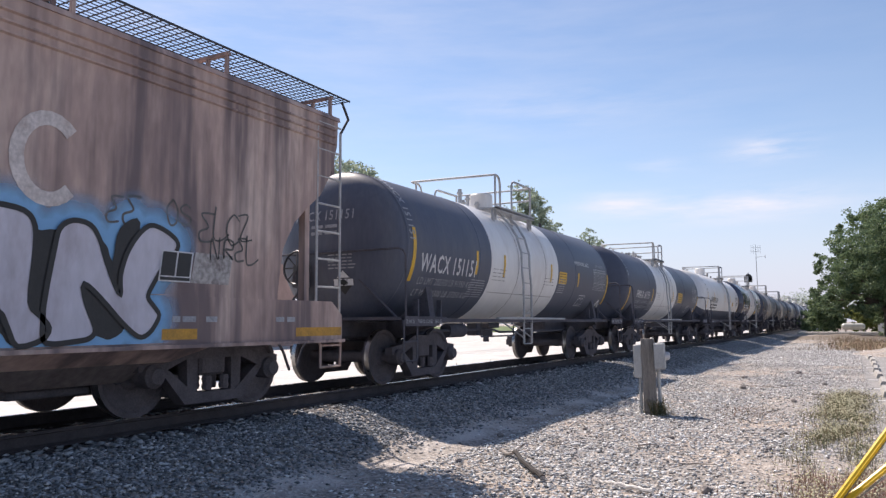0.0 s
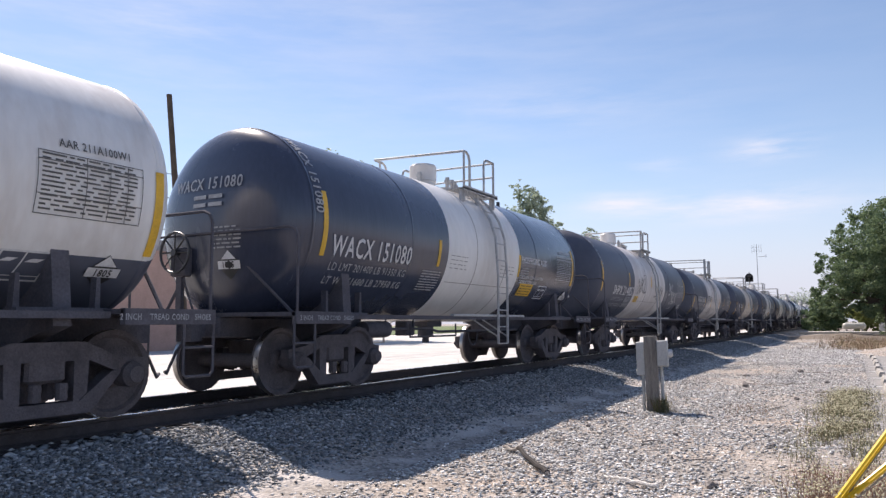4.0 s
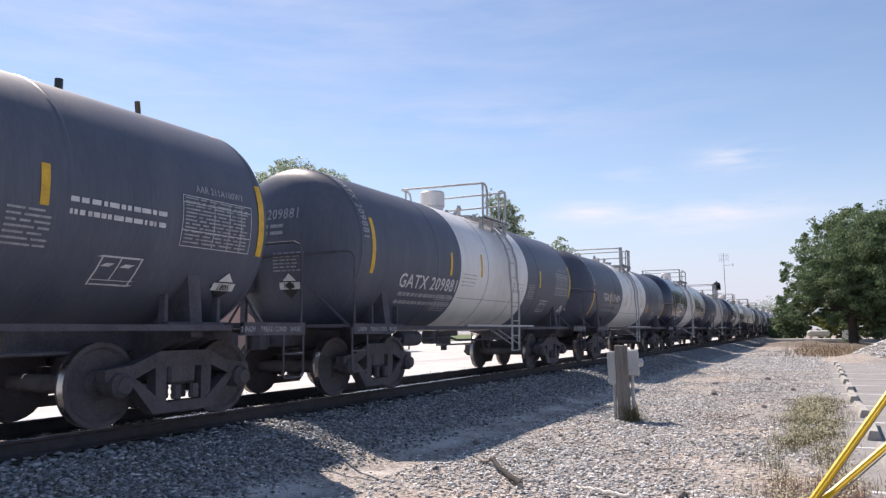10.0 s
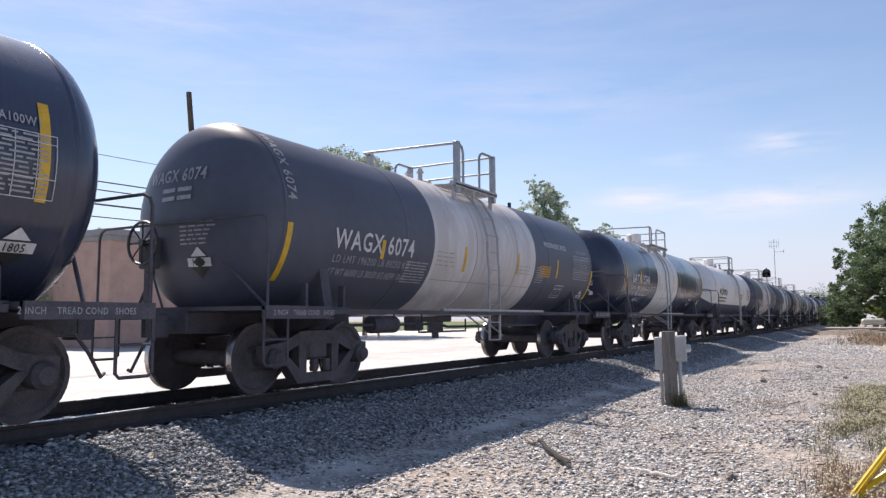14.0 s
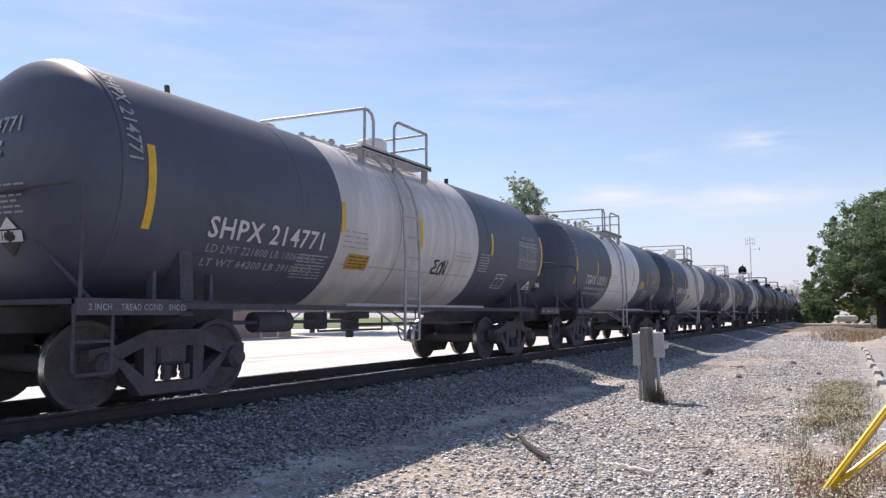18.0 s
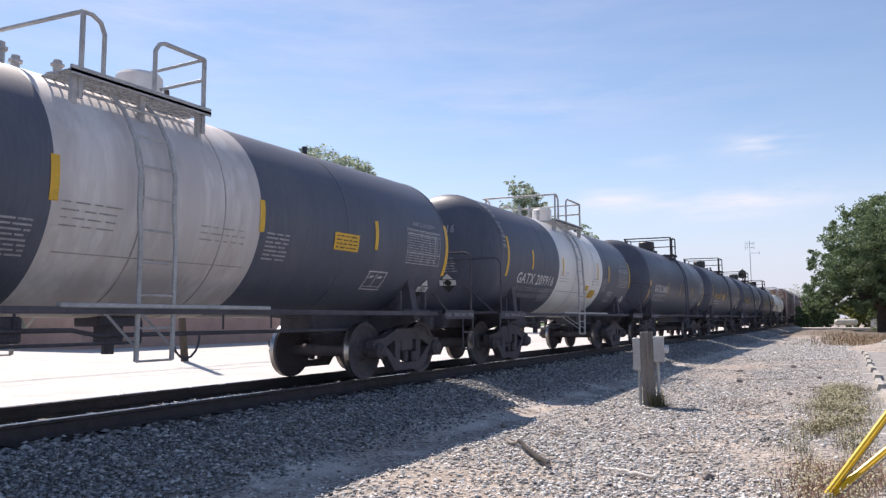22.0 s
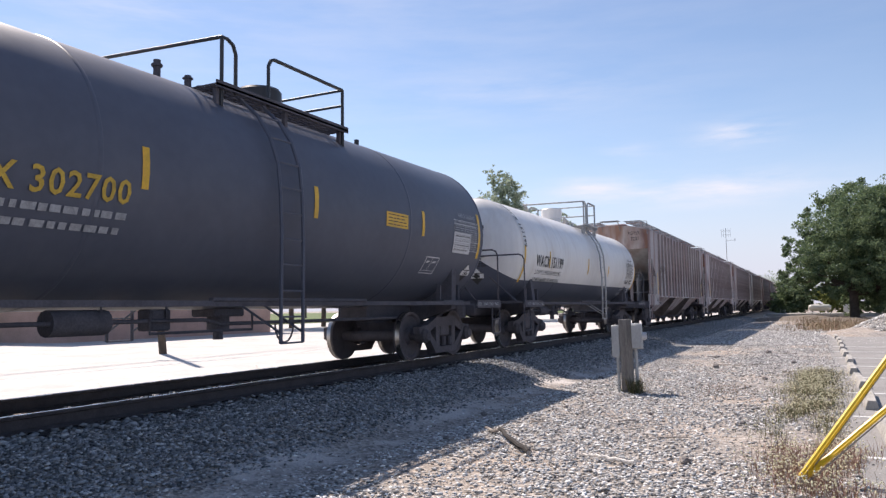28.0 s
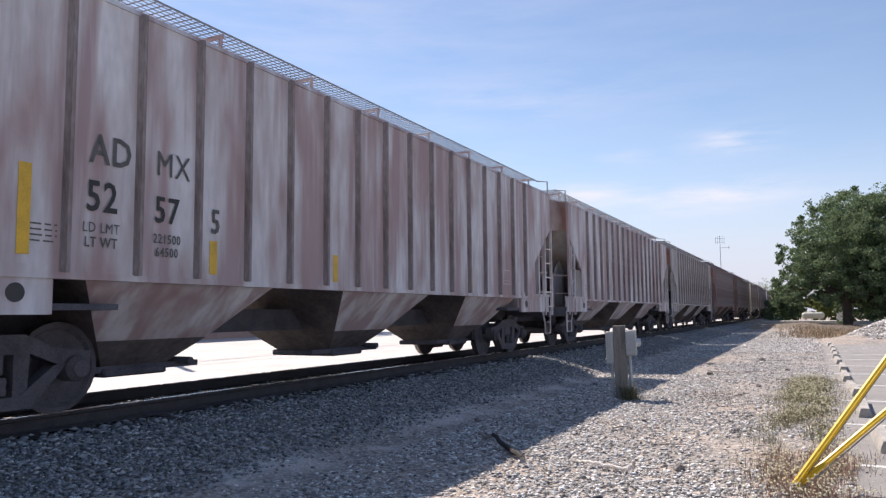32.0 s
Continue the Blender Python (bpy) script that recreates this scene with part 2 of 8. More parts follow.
STREAK = (1.0, 1.6, 0.16)
M = {
    "black": material("black_tank_paint", (0.100, 0.110, 0.143), 0.42, amount=0.18, scale=0.8, fine=7, spec=0.16, light=(0.112, 0.121, 0.152), dust=0.3),
    "blackgloss": material("glossy_black_paint", (0.044, 0.053, 0.084), 0.24, amount=0.3, scale=1.2, fine=20, stretch=STREAK, coat=0.25, dust=0.25),
    "navy": material("faded_charcoal_paint", (0.108, 0.120, 0.156), 0.45, amount=0.3, scale=1.1, fine=20, stretch=STREAK, light=(0.130, 0.138, 0.165), dust=0.3, spec=0.18),
    "white": material("white_tank_paint", (0.74, 0.73, 0.71), 0.42, amount=0.16, scale=1.0, fine=9, stretch=(1, 1.2, 0.3), dark=(0.62, 0.58, 0.54)),
    "dirtywhite": material("stained_white_paint", (0.66, 0.63, 0.61), 0.55, amount=0.3, scale=1.3, fine=10, stretch=(1, 1.4, 0.35), dark=(0.50, 0.45, 0.42), drips=(0.53, 0.49, 0.475)),
    "cream": material("cream_paint", (0.58, 0.53, 0.44), 0.5, amount=0.4, scale=1.6, fine=24, stretch=STREAK, dark=(0.4, 0.34, 0.26)),
    "steel": material("dusty_underframe_steel", (0.110, 0.107, 0.123), 0.9, amount=0.55, scale=3, fine=40, bump=0.3, spec=0.12),
    "truck": material("cast_steel_brake_dust", (0.118, 0.108, 0.117), 0.92, amount=0.6, scale=4, fine=50, bump=0.4, spec=0.1),
    "tread": material("polished_wheel_tread", (0.42, 0.41, 0.40), 0.3, metal=1.0, amount=0.3, scale=4, fine=60),
    "rail_head": material("polished_rail_head", (0.86, 0.85, 0.84), 0.26, metal=1.0, amount=0.15, scale=3, fine=70),
    "rail": material("rusty_rail_steel", (0.055, 0.047, 0.050), 0.85, amount=0.7, scale=5, fine=60, bump=0.4),
    "tie": material("weathered_timber_tie", (0.058, 0.052, 0.056), 0.9, amount=0.8, scale=3, fine=30, bump=0.8, stretch=(0.3, 3, 3), vary=0.25),
    "galv": material("galvanised_steel", (0.34, 0.35, 0.36), 0.45, metal=0.7, amount=0.4, scale=8, fine=60),
    "darkpipe": material("black_painted_pipe", (0.03, 0.03, 0.033), 0.45, amount=0.4, scale=6, fine=50),
    "whitepipe": material("grey_white_painted_pipe", (0.42, 0.42, 0.42), 0.5, amount=0.5, scale=6, fine=50),
    "yellow": material("yellow_reflective_tape", (0.72, 0.42, 0.03), 0.42, amount=0.4, scale=5, fine=60),
    "placard": material("white_placard", (0.7, 0.7, 0.7), 0.5, amount=0.3, scale=9, fine=70),
    "letter": material("white_stencil_paint", (0.62, 0.62, 0.63), 0.6, amount=0.4, scale=9, fine=50),
    "dimletter": material("faded_stencil_paint", (0.36, 0.37, 0.39), 0.7, amount=0.6, scale=12, fine=60),
    "yletter": material("yellow_stencil_paint", (0.55, 0.36, 0.05), 0.6, amount=0.5, scale=9, fine=50),
    "bletter": material("black_stencil_paint", (0.03, 0.03, 0.03), 0.6, amount=0.4, scale=9, fine=50),
    "silver": material("silver_plate", (0.55, 0.56, 0.58), 0.4, amount=0.3, scale=9, fine=50),
    "orange": material("orange_paint_stripe", (0.52, 0.27, 0.04), 0.6, amount=0.5, scale=6, fine=40),
    "hop_grey": material("weathered_grey_hopper_paint", (0.60, 0.565, 0.57), 0.68, amount=0.3, scale=1.1, fine=10, stretch=(1.5, 1.5, 0.45), dark=(0.40, 0.28, 0.265), light=(0.72, 0.70, 0.71), drips=(0.37, 0.255, 0.25), detail=2.0),
    "hop_rust": material("rusted_hopper_paint", (0.43, 0.40, 0.40), 0.75, amount=0.3, scale=1.0, fine=10, stretch=(1.5, 1.5, 0.5), dark=(0.31, 0.215, 0.20), light=(0.52, 0.495, 0.495), drips=(0.26, 0.165, 0.155), detail=2.0),
    "hop_brown": material("brown_hopper_paint", (0.47, 0.34, 0.295), 0.72, amount=0.5, scale=0.9, fine=10, stretch=(1.2, 1.3, 0.4), dark=(0.34, 0.24, 0.215), light=(0.60, 0.47, 0.41), drips=(0.135, 0.102, 0.107)),
    "hop_end": material("rust_stained_end_sheet", (0.40, 0.30, 0.26), 0.75, amount=0.4, scale=0.9, fine=7, stretch=(1.3, 1.3, 0.6), detail=2.5, dark=(0.17, 0.075, 0.06), light=(0.52, 0.47, 0.44), drips=(0.29, 0.14, 0.085)),
    "hop_slope": material("grimy_grey_slope_sheet", (0.33, 0.305, 0.29), 0.8, amount=0.35, scale=0.9, fine=6, stretch=(1.2, 1.2, 0.5), dark=(0.21, 0.155, 0.13), light=(0.40, 0.385, 0.375), detail=2.0),
    "boardgrey": material("weathered_steel_grating", (0.27, 0.275, 0.285), 0.55, metal=0.3, amount=0.4, scale=6, fine=50),
    "hop_dark": material("dark_red_hopper_paint", (0.215, 0.135, 0.12), 0.7, amount=0.6, scale=1.3, fine=16, stretch=(1.5, 1.5, 0.55)),
    # ribs darker than the sheets: their shadow lines put into the rusty paint
    "hop_rib": material("rust_and_shade_rib_paint", (0.29, 0.235, 0.225), 0.75, amount=0.6, scale=1.6, fine=20, stretch=(2, 2, 0.4), dark=(0.13, 0.085, 0.075), light=(0.42, 0.375, 0.365)),
    "hop_light": material("pale_grey_hopper_paint", (0.42, 0.395, 0.385), 0.65, amount=0.6, scale=1.3, fine=16, stretch=(1.5, 1.5, 0.55), dark=(0.29, 0.23, 0.21)),
    "creamwhite": material("cream_white_paint", (0.64, 0.58, 0.51), 0.5, amount=0.3, scale=1.6, fine=24, stretch=STREAK, dark=(0.50, 0.43, 0.36)),
    "boardblack": material("black_steel_grating", (0.035, 0.035, 0.038), 0.6, amount=0.4, scale=6, fine=50),
    "bay_shade_grime": material("shade_and_dust_on_bay_sheets", (0.15, 0.128, 0.124), 0.9, amount=0.7, scale=2, fine=14, spec=0.15),
    "thinletter": material("faded_grey_stencil", (0.34, 0.33, 0.32), 0.7, amount=0.6, scale=12, fine=50),
    "faintletter": material("nearly_worn_off_stencil", (0.24, 0.21, 0.205), 0.7, amount=0.7, scale=12, fine=50),
    "greyletter": material("faded_black_stencil", (0.12, 0.115, 0.11), 0.7, amount=0.7, scale=12, fine=50),
    "oldwhite": material("worn_white_stencil", (0.60, 0.54, 0.51), 0.7, amount=0.6, scale=5, fine=30, dark=(0.46, 0.37, 0.33)),
    "graffiti": material("lavender_white_spray", (0.56, 0.54, 0.60), 0.6, amount=0.3, scale=2, fine=12, stretch=(1, 1, 0.4), dark=(0.42, 0.38, 0.42)),
    "patchgrey": material("grey_repaint", (0.42, 0.39, 0.37), 0.7, amount=0.8, scale=5, fine=20, dark=(0.2, 0.17, 0.16)),
    "seam": material("dirt_lined_weld", (0.40, 0.37, 0.35), 0.7, amount=0.7, scale=4, fine=30),
    "ground": None,
}


def ground_material():
    m = bpy.data.materials.new("gravel_and_dirt")
    m.use_nodes = True
    n, l = m.node_tree.nodes, m.node_tree.links
    b = n["Principled BSDF"]
    b.inputs["Roughness"].default_value = 0.95
    b.inputs["Specular IOR Level"].default_value = 0.2
    co = n.new("ShaderNodeTexCoord")
    vor = n.new("ShaderNodeTexVoronoi")
    vor.inputs["Scale"].default_value = 26.0
    l.new(co.outputs["Object"], vor.inputs["Vector"])
    big = n.new("ShaderNodeTexNoise")
    big.inputs["Scale"].default_value = 0.55
    big.inputs["Detail"].default_value = 8.0
    big.inputs["Roughness"].default_value = 0.62
    l.new(co.outputs["Object"], big.inputs["Vector"])
    ramp = n.new("ShaderNodeValToRGB")
    e = ramp.color_ramp.elements
    e[0].position, e[0].color = 0.34, (0.31, 0.29, 0.272, 1)
    e[1].position, e[1].color = 0.66, (0.45, 0.375, 0.315, 1)
    k = e.new(0.5)
    k.color = (0.385, 0.345, 0.31, 1)
    l.new(big.outputs["Fac"], ramp.inputs["Fac"])
    sep = n.new("ShaderNodeSeparateColor")
    l.new(vor.outputs["Color"], sep.inputs[0])
    mr = n.new("ShaderNodeMapRange")
    mr.inputs["To Min"].default_value, mr.inputs["To Max"].default_value = 0.5, 1.3
    l.new(sep.outputs[0], mr.inputs["Value"])
    cc = n.new("ShaderNodeCombineColor")
    for i in range(3):
        l.new(mr.outputs[0], cc.inputs[i])
    mx = n.new("ShaderNodeMix")
    mx.data_type, mx.blend_type = "RGBA", "MULTIPLY"
    mx.inputs[0].default_value = 1.0
    l.new(ramp.outputs[0], mx.inputs[6])
    l.new(cc.outputs[0], mx.inputs[7])
    # chalky spill along the foot of the bank
    xyz = n.new("ShaderNodeSeparateXYZ")
    l.new(co.outputs["Object"], xyz.inputs[0])
    nz = n.new("ShaderNodeTexNoise")
    nz.inputs["Scale"].default_value, nz.inputs["Detail"].default_value = 1.1, 6.0
    l.new(co.outputs["Object"], nz.inputs["Vector"])
    dx = n.new("ShaderNodeMath")
    dx.operation = "MULTIPLY_ADD"
    dx.inputs[1].default_value, dx.inputs[2].default_value = 1.0, 4.75
    l.new(xyz.outputs[0], dx.inputs[0])
    ax = n.new("ShaderNodeMath")
    ax.operation = "ABSOLUTE"
    l.new(dx.outputs[0], ax.inputs[0])
    fx = n.new("ShaderNodeMapRange")
    fx.inputs["From Min"].default_value, fx.inputs["From Max"].default_value = 0.25, 0.9
    fx.inputs["To Min"].default_value, fx.inputs["To Max"].default_value = 1.0, 0.0
    l.new(ax.outputs[0], fx.inputs["Value"])
    fn = n.new("ShaderNodeMapRange")
    fn.inputs["From Min"].default_value, fn.inputs["From Max"].default_value = 0.46, 0.60
    l.new(nz.outputs["Fac"], fn.inputs["Value"])
    fm = n.new("ShaderNodeMath")
    fm.operation = "MULTIPLY"
    l.new(fx.outputs[0], fm.inputs[0])
    l.new(fn.outputs[0], fm.inputs[1])
    chalk = n.new("ShaderNodeMix")
    chalk.data_type = "RGBA"
    chalk.inputs[7].default_value = (0.54, 0.50, 0.47, 1)
    l.new(fm.outputs[0], chalk.inputs[0])
    l.new(mx.outputs[2], chalk.inputs[6])
    l.new(chalk.outputs[2], b.inputs["Base Color"])
    bp = n.new("ShaderNodeBump")
    bp.inputs["Strength"].default_value = 0.7
    bp.inputs["Distance"].default_value = 0.03
    l.new(vor.outputs["Distance"], bp.inputs["Height"])
    l.new(bp.outputs[0], b.inputs["Normal"])
    return m


M["ground"] = ground_material()
M["lot"] = material("sunlit_concrete", (0.52, 0.50, 0.47), 0.85, amount=0.35, scale=0.5, fine=9, bump=0.2)
M["asphalt"] = material("worn_pale_asphalt", (0.27, 0.26, 0.25), 0.9, amount=0.4, scale=1.2, fine=60, bump=0.4, bump_scale=120)
M["line"] = material("white_road_paint", (0.66, 0.66, 0.64), 0.7, amount=0.5, scale=7, fine=60)
M["concrete"] = material("cast_concrete", (0.40, 0.38, 0.35), 0.88, amount=0.6, scale=5, fine=60, bump=0.5)
M["wood"] = material("weathered_grey_timber", (0.25, 0.23, 0.21), 0.9, amount=0.8, scale=6, fine=60, bump=0.8, stretch=(3, 3, 0.25))
M["box"] = material("grey_enamel_box", (0.40, 0.41, 0.41), 0.5, amount=0.3, scale=5, fine=40)
M["guard"] = material("yellow_plastic_guard", (0.80, 0.50, 0.01), 0.4, amount=0.25, scale=4, fine=50)
M["bark"] = material("tree_bark", (0.09, 0.07, 0.055), 0.95, amount=0.8, scale=3, fine=30, bump=1.0)
M["dry"] = material("dry_weeds", (0.27, 0.215, 0.135), 0.9, amount=0.6, scale=2, fine=20)
M["green"] = material("green_weeds", (0.125, 0.135, 0.060), 0.85, amount=0.6, scale=2, fine=20)
M["reddry"] = material("reddish_dry_grass", (0.27, 0.155, 0.115), 0.9, amount=0.6, scale=2, fine=20)
M["flower"] = material("small_white_flowers", (0.66, 0.62, 0.42), 0.8, amount=0.3, scale=2, fine=20)
M["deadwood"] = material("dead_branch_wood", (0.34, 0.30, 0.27), 0.9, dark=(0.07, 0.06, 0.055), light=(0.46, 0.42, 0.38), amount=0.8, scale=9, fine=60, bump=0.8)
M["charred"] = material("dark_broken_wood", (0.035, 0.03, 0.028), 0.9, amount=0.6, scale=9, fine=60)
M["pinkwall"] = material("pale_brick_wall", (0.45, 0.30, 0.25), 0.85, amount=0.3, scale=1, fine=12)
M["roof"] = material("grey_roof_sheet", (0.25, 0.25, 0.26), 0.6, amount=0.3, scale=1, fine=12)
M["earth"] = material("bare_brown_earth", (0.19, 0.155, 0.125), 0.95, amount=0.8, scale=1.2, fine=14, bump=0.8)
M["tankwhite"] = material("white_gas_tank_paint", (0.52, 0.52, 0.47), 0.4, amount=0.2, scale=2, fine=20)
M["drygrass"] = material("dry_grass_ground", (0.205, 0.145, 0.085), 0.95, amount=0.9, scale=0.8, fine=9, bump=0.8)
M["grass"] = material("mown_grass", (0.10, 0.14, 0.04), 0.95, amount=0.7, scale=0.4, fine=6, bump=0.6)


# ---- mesh helper ----
class Geo:
    """Gathers simple solids into one mesh."""

    def __init__(self):
        self.v, self.f, self.m = [], [], []

    def add(self, verts, faces, mat=0):
        k = len(self.v)
        self.v += [tuple(p) for p in verts]
        self.f += [tuple(i + k for i in f) for f in faces]
        self.m += [mat] * len(faces)
        return self

    def box(self, x0, x1, y0, y1, z0, z1, mat=0, bevel=0.0):
        b = min(bevel, 0.45 * min(abs(x1 - x0), abs(y1 - y0), abs(z1 - z0)))
        if b <= 0:
            p = [(x, y, z) for z in (z0, z1) for y in (y0, y1) for x in (x0, x1)]
            return self.add(p, [(0, 2, 3, 1), (4, 5, 7, 6), (0, 1, 5, 4), (2, 6, 7, 3), (0, 4, 6, 2), (1, 3, 7, 5)], mat)
        ring = [(x0 + b, y0), (x1 - b, y0), (x1, y0 + b), (x1, y1 - b), (x1 - b, y1), (x0 + b, y1), (x0, y1 - b), (x0, y0 + b)]
        cx, cy = (x0 + x1) / 2, (y0 + y1) / 2

        def inset(p):
            return (p[0] + (b if p[0] < cx else -b) * 0.8, p[1] + (b if p[1] < cy else -b) * 0.8)

        small = [inset(p) for p in ring]
        v = [(*p, z0) for p in small] + [(*p, z0 + b) for p in ring] + [(*p, z1 - b) for p in ring] + [(*p, z1) for p in small]
        f = [tuple(range(7, -1, -1)), tuple(range(24, 32))]
        for r in range(3):
            f += [(8 * r + i, 8 * r + (i + 1) % 8, 8 * r + 8 + (i + 1) % 8, 8 * r + 8 + i) for i in range(8)]
        return self.add(v, f, mat)

    def tube(self, points, r=0.02, n=6, mat=0, closed=False, taper=None):
        pts = [Vector(p) for p in points]
        k = len(pts)
        v, f = [], []
        ref = None
        for i, p in enumerate(pts):
            a = pts[(i - 1) % k] if (closed or i) else p
            c = pts[(i + 1) % k] if (closed or i < k - 1) else p
            d = (c - a).normalized()
            if ref is None or abs(ref.dot(d)) > 0.95:
                ref = Vector((0, 0, 1)) if abs(d.z) < 0.9 else Vector((1, 0, 0))
            u = (ref - d * ref.dot(d)).normalized()
            w = d.cross(u)
            ref = u
            rr = r if taper is None else r + (taper - r) * i / max(1, k - 1)
            for j in range(n):
                t = 2 * math.pi * j / n
                v.append(p + (u * math.cos(t) + w * math.sin(t)) * rr)
        for i in range(k if closed else k - 1):
            for j in range(n):
                f.append((i * n + j, i * n + (j + 1) % n, ((i + 1) % k) * n + (j + 1) % n, ((i + 1) % k) * n + j))
        if not closed:
            f += [tuple(range(n - 1, -1, -1)), tuple(range((k - 1) * n, k * n))]
        return self.add(v, f, mat)

    def cyl(self, p0, p1, r, n=16, mat=0, r1=None):
        return self.tube([p0, p1], r, n, mat, taper=r1)

    def lathe(self, profile, n=32, axis="y", centre=(0, 0, 0), mat=0, mats=None):
        """profile: (along, radius) pairs."""
        v, f = [], []
        k = len(profile)
        for a, r in profile:
            for j in range(n):
                t = 2 * math.pi * j / n
                c, s = r * math.cos(t), r * math.sin(t)
                q = {"y": (c, a, s), "z": (c, s, a), "x": (a, c, s)}[axis]
                v.append((q[0] + centre[0], q[1] + centre[1], q[2] + centre[2]))
        b = len(self.f)
        for i in range(k - 1):
            for j in range(n):
                f.append((i * n + j, i * n + (j + 1) % n, (i + 1) * n + (j + 1) % n, (i + 1) * n + j))
        self.add(v, f, mat)
        if mats:
            for i in range(k - 1):
                for j in range(n):
                    self.m[b + i * n + j] = mats(i, j)
        return self

    def prism(self, outline, x0, x1, mat=0, axis="x"):
        """A flat outline of (y, z) points given depth along x; axis 'y' takes (x, z), 'z' takes (x, y)."""
        k = len(outline)
        put = {"x": lambda p, a: (a, p[0], p[1]), "y": lambda p, a: (p[0], a, p[1]), "z": lambda p, a: (p[0], p[1], a)}[axis]
        v = [put(p, x0) for p in outline] + [put(p, x1) for p in outline]
        f = [tuple(range(k - 1, -1, -1)), tuple(range(k, 2 * k))] + [(i, (i + 1) % k, k + (i + 1) % k, k + i) for i in range(k)]
        return self.add(v, f, mat)

    def mesh(self, name, mats, smooth=0.6):
        me = bpy.data.meshes.new(name)
        me.from_pydata(self.v, [], self.f)
        for m in mats if isinstance(mats, (list, tuple)) else [mats]:
            me.materials.append(m)
        me.polygons.foreach_set("material_index", self.m)
        bm = bmesh.new()
        bm.from_mesh(me)
        bmesh.ops.recalc_face_normals(bm, faces=bm.faces)
        if smooth:
            for f in bm.faces:
                f.smooth = True
            for e in bm.edges:
                if len(e.link_faces) == 2 and e.calc_face_angle(3.0) > smooth:
                    e.smooth = False
        bm.to_mesh(me)
        bm.free()
        return me


def part(name, geo, mats, parent=None, label="", smooth=0.6, at=None):
    me = geo.mesh(name, mats, smooth) if isinstance(geo, Geo) else geo
    ob = new(name, me)
    ob.parent = parent
    if at is not None:
        ob.matrix_basis = at
    if label:
        tagged(ob, label)
    return ob


def thing(name, m, label, category, group="", kind=""):
    ob = new(name)
    ob.matrix_basis = m
    return tagged(ob, label, category, group, kind)


# ---- ground ----
RAIL_Z = 0.555
TRACK_X = -7.57


def smooth_step(a, b, x):
    t = min(1.0, max(0.0, (x - a) / (b - a)))
    return t * t * (3 - 2 * t)


def ground_height(x, y):
    """The yard by the camera, the ballast bank under the track, the lower lot beyond."""
    near = 0.5 * smooth_step(-4.5, -6.2, x) + 0.5 * min(1.0, max(0.0, (-4.55 - x) / 1.6))
    far = smooth_step(-10.3, -9.2, x)
    h = 0.35 * near * far
    h += -0.12 * smooth_step(-9.6, -11.0, x)
    if x > -11:
        h += (0.010 + 0.025 * smooth_step(-5.0, -3.2, x)) * noise.noise((x * 0.6, y * 0.6, 0)) + 0.02 * noise.noise((x * 2.1, y * 2.1, 5))
        if -5.2 < x < 0.2:
            h += 0.012 * noise.noise((x * 6, y * 6, 9))
    h += 0.10 * smooth_step(38, 70, y) * smooth_step(-5, -3, x)
    if x > 0.2:
        h = h * 0.2
    return h


def steps(a, b, n):
    return [a + (b - a) * i / n for i in range(n + 1)]


def ground_sheet():
    xs = [-900, -400, -200, -120, -80, -60, -45, -30, -20, -14] + steps(-11.2, -8.9, 8) + steps(-8.4, -6.4, 3) + steps(-6.1, 0.3, 54) + [0.8, 1.5, 3, 6, 10, 16, 25, 40, 80, 200, 900]
    ys = [-900, -300, -100, -40, -20, -8, -2, 0, 1.5] + steps(3, 22, 130) + steps(22.6, 45, 40) + [47, 50, 54, 58, 63, 70, 80, 95, 110, 130, 160, 200, 300, 500, 1000, 1900]
    v = [(x, y, ground_height(x, y)) for y in ys for x in xs]
    k = len(xs)
    f = [(j * k + i, j * k + i + 1, (j + 1) * k + i + 1, (j + 1) * k + i) for j in range(len(ys) - 1) for i in range(k - 1)]
    me = bpy.data.meshes.new("ground")
    me.from_pydata(v, [], f)
    me.materials.append(M["ground"])
    me.polygons.foreach_set("use_smooth", [True] * len(f))
    return tagged(new("ground", me), "pale gravel and bare dirt yard beside the track", "ground", kind="structure")


ground_sheet()

# concrete lot beyond the track
lot = Geo().box(-58, -10.9, -30, 150, -0.3, -0.085)
tagged(part("pavement", lot, M["lot"], smooth=0), "sunlit pale concrete lot beyond the track", "pavement", kind="structure")
lawn = Geo().box(-400, -58, -60, 400, -0.3, -0.02)
tagged(part("ground_lawn", lawn, M["grass"], smooth=0), "green grass beyond the concrete lot", "grass", kind="structure")


def lot_lines():
    g = Geo()
    for i in range(16):
        y = 6 + i * 5.5
        g.box(-34, -29, y, y + 0.12, -0.085, -0.081)
    g.box(-29.1, -28.95, 0, 95, -0.0845, -0.0805)
    g.box(-18.1, -17.95, 0, 95, -0.085, -0.081)
    tagged(part("lot_marking", g, M["line"], smooth=0), "faded white lines painted on the concrete lot", "marking", kind="structure")


lot_lines()


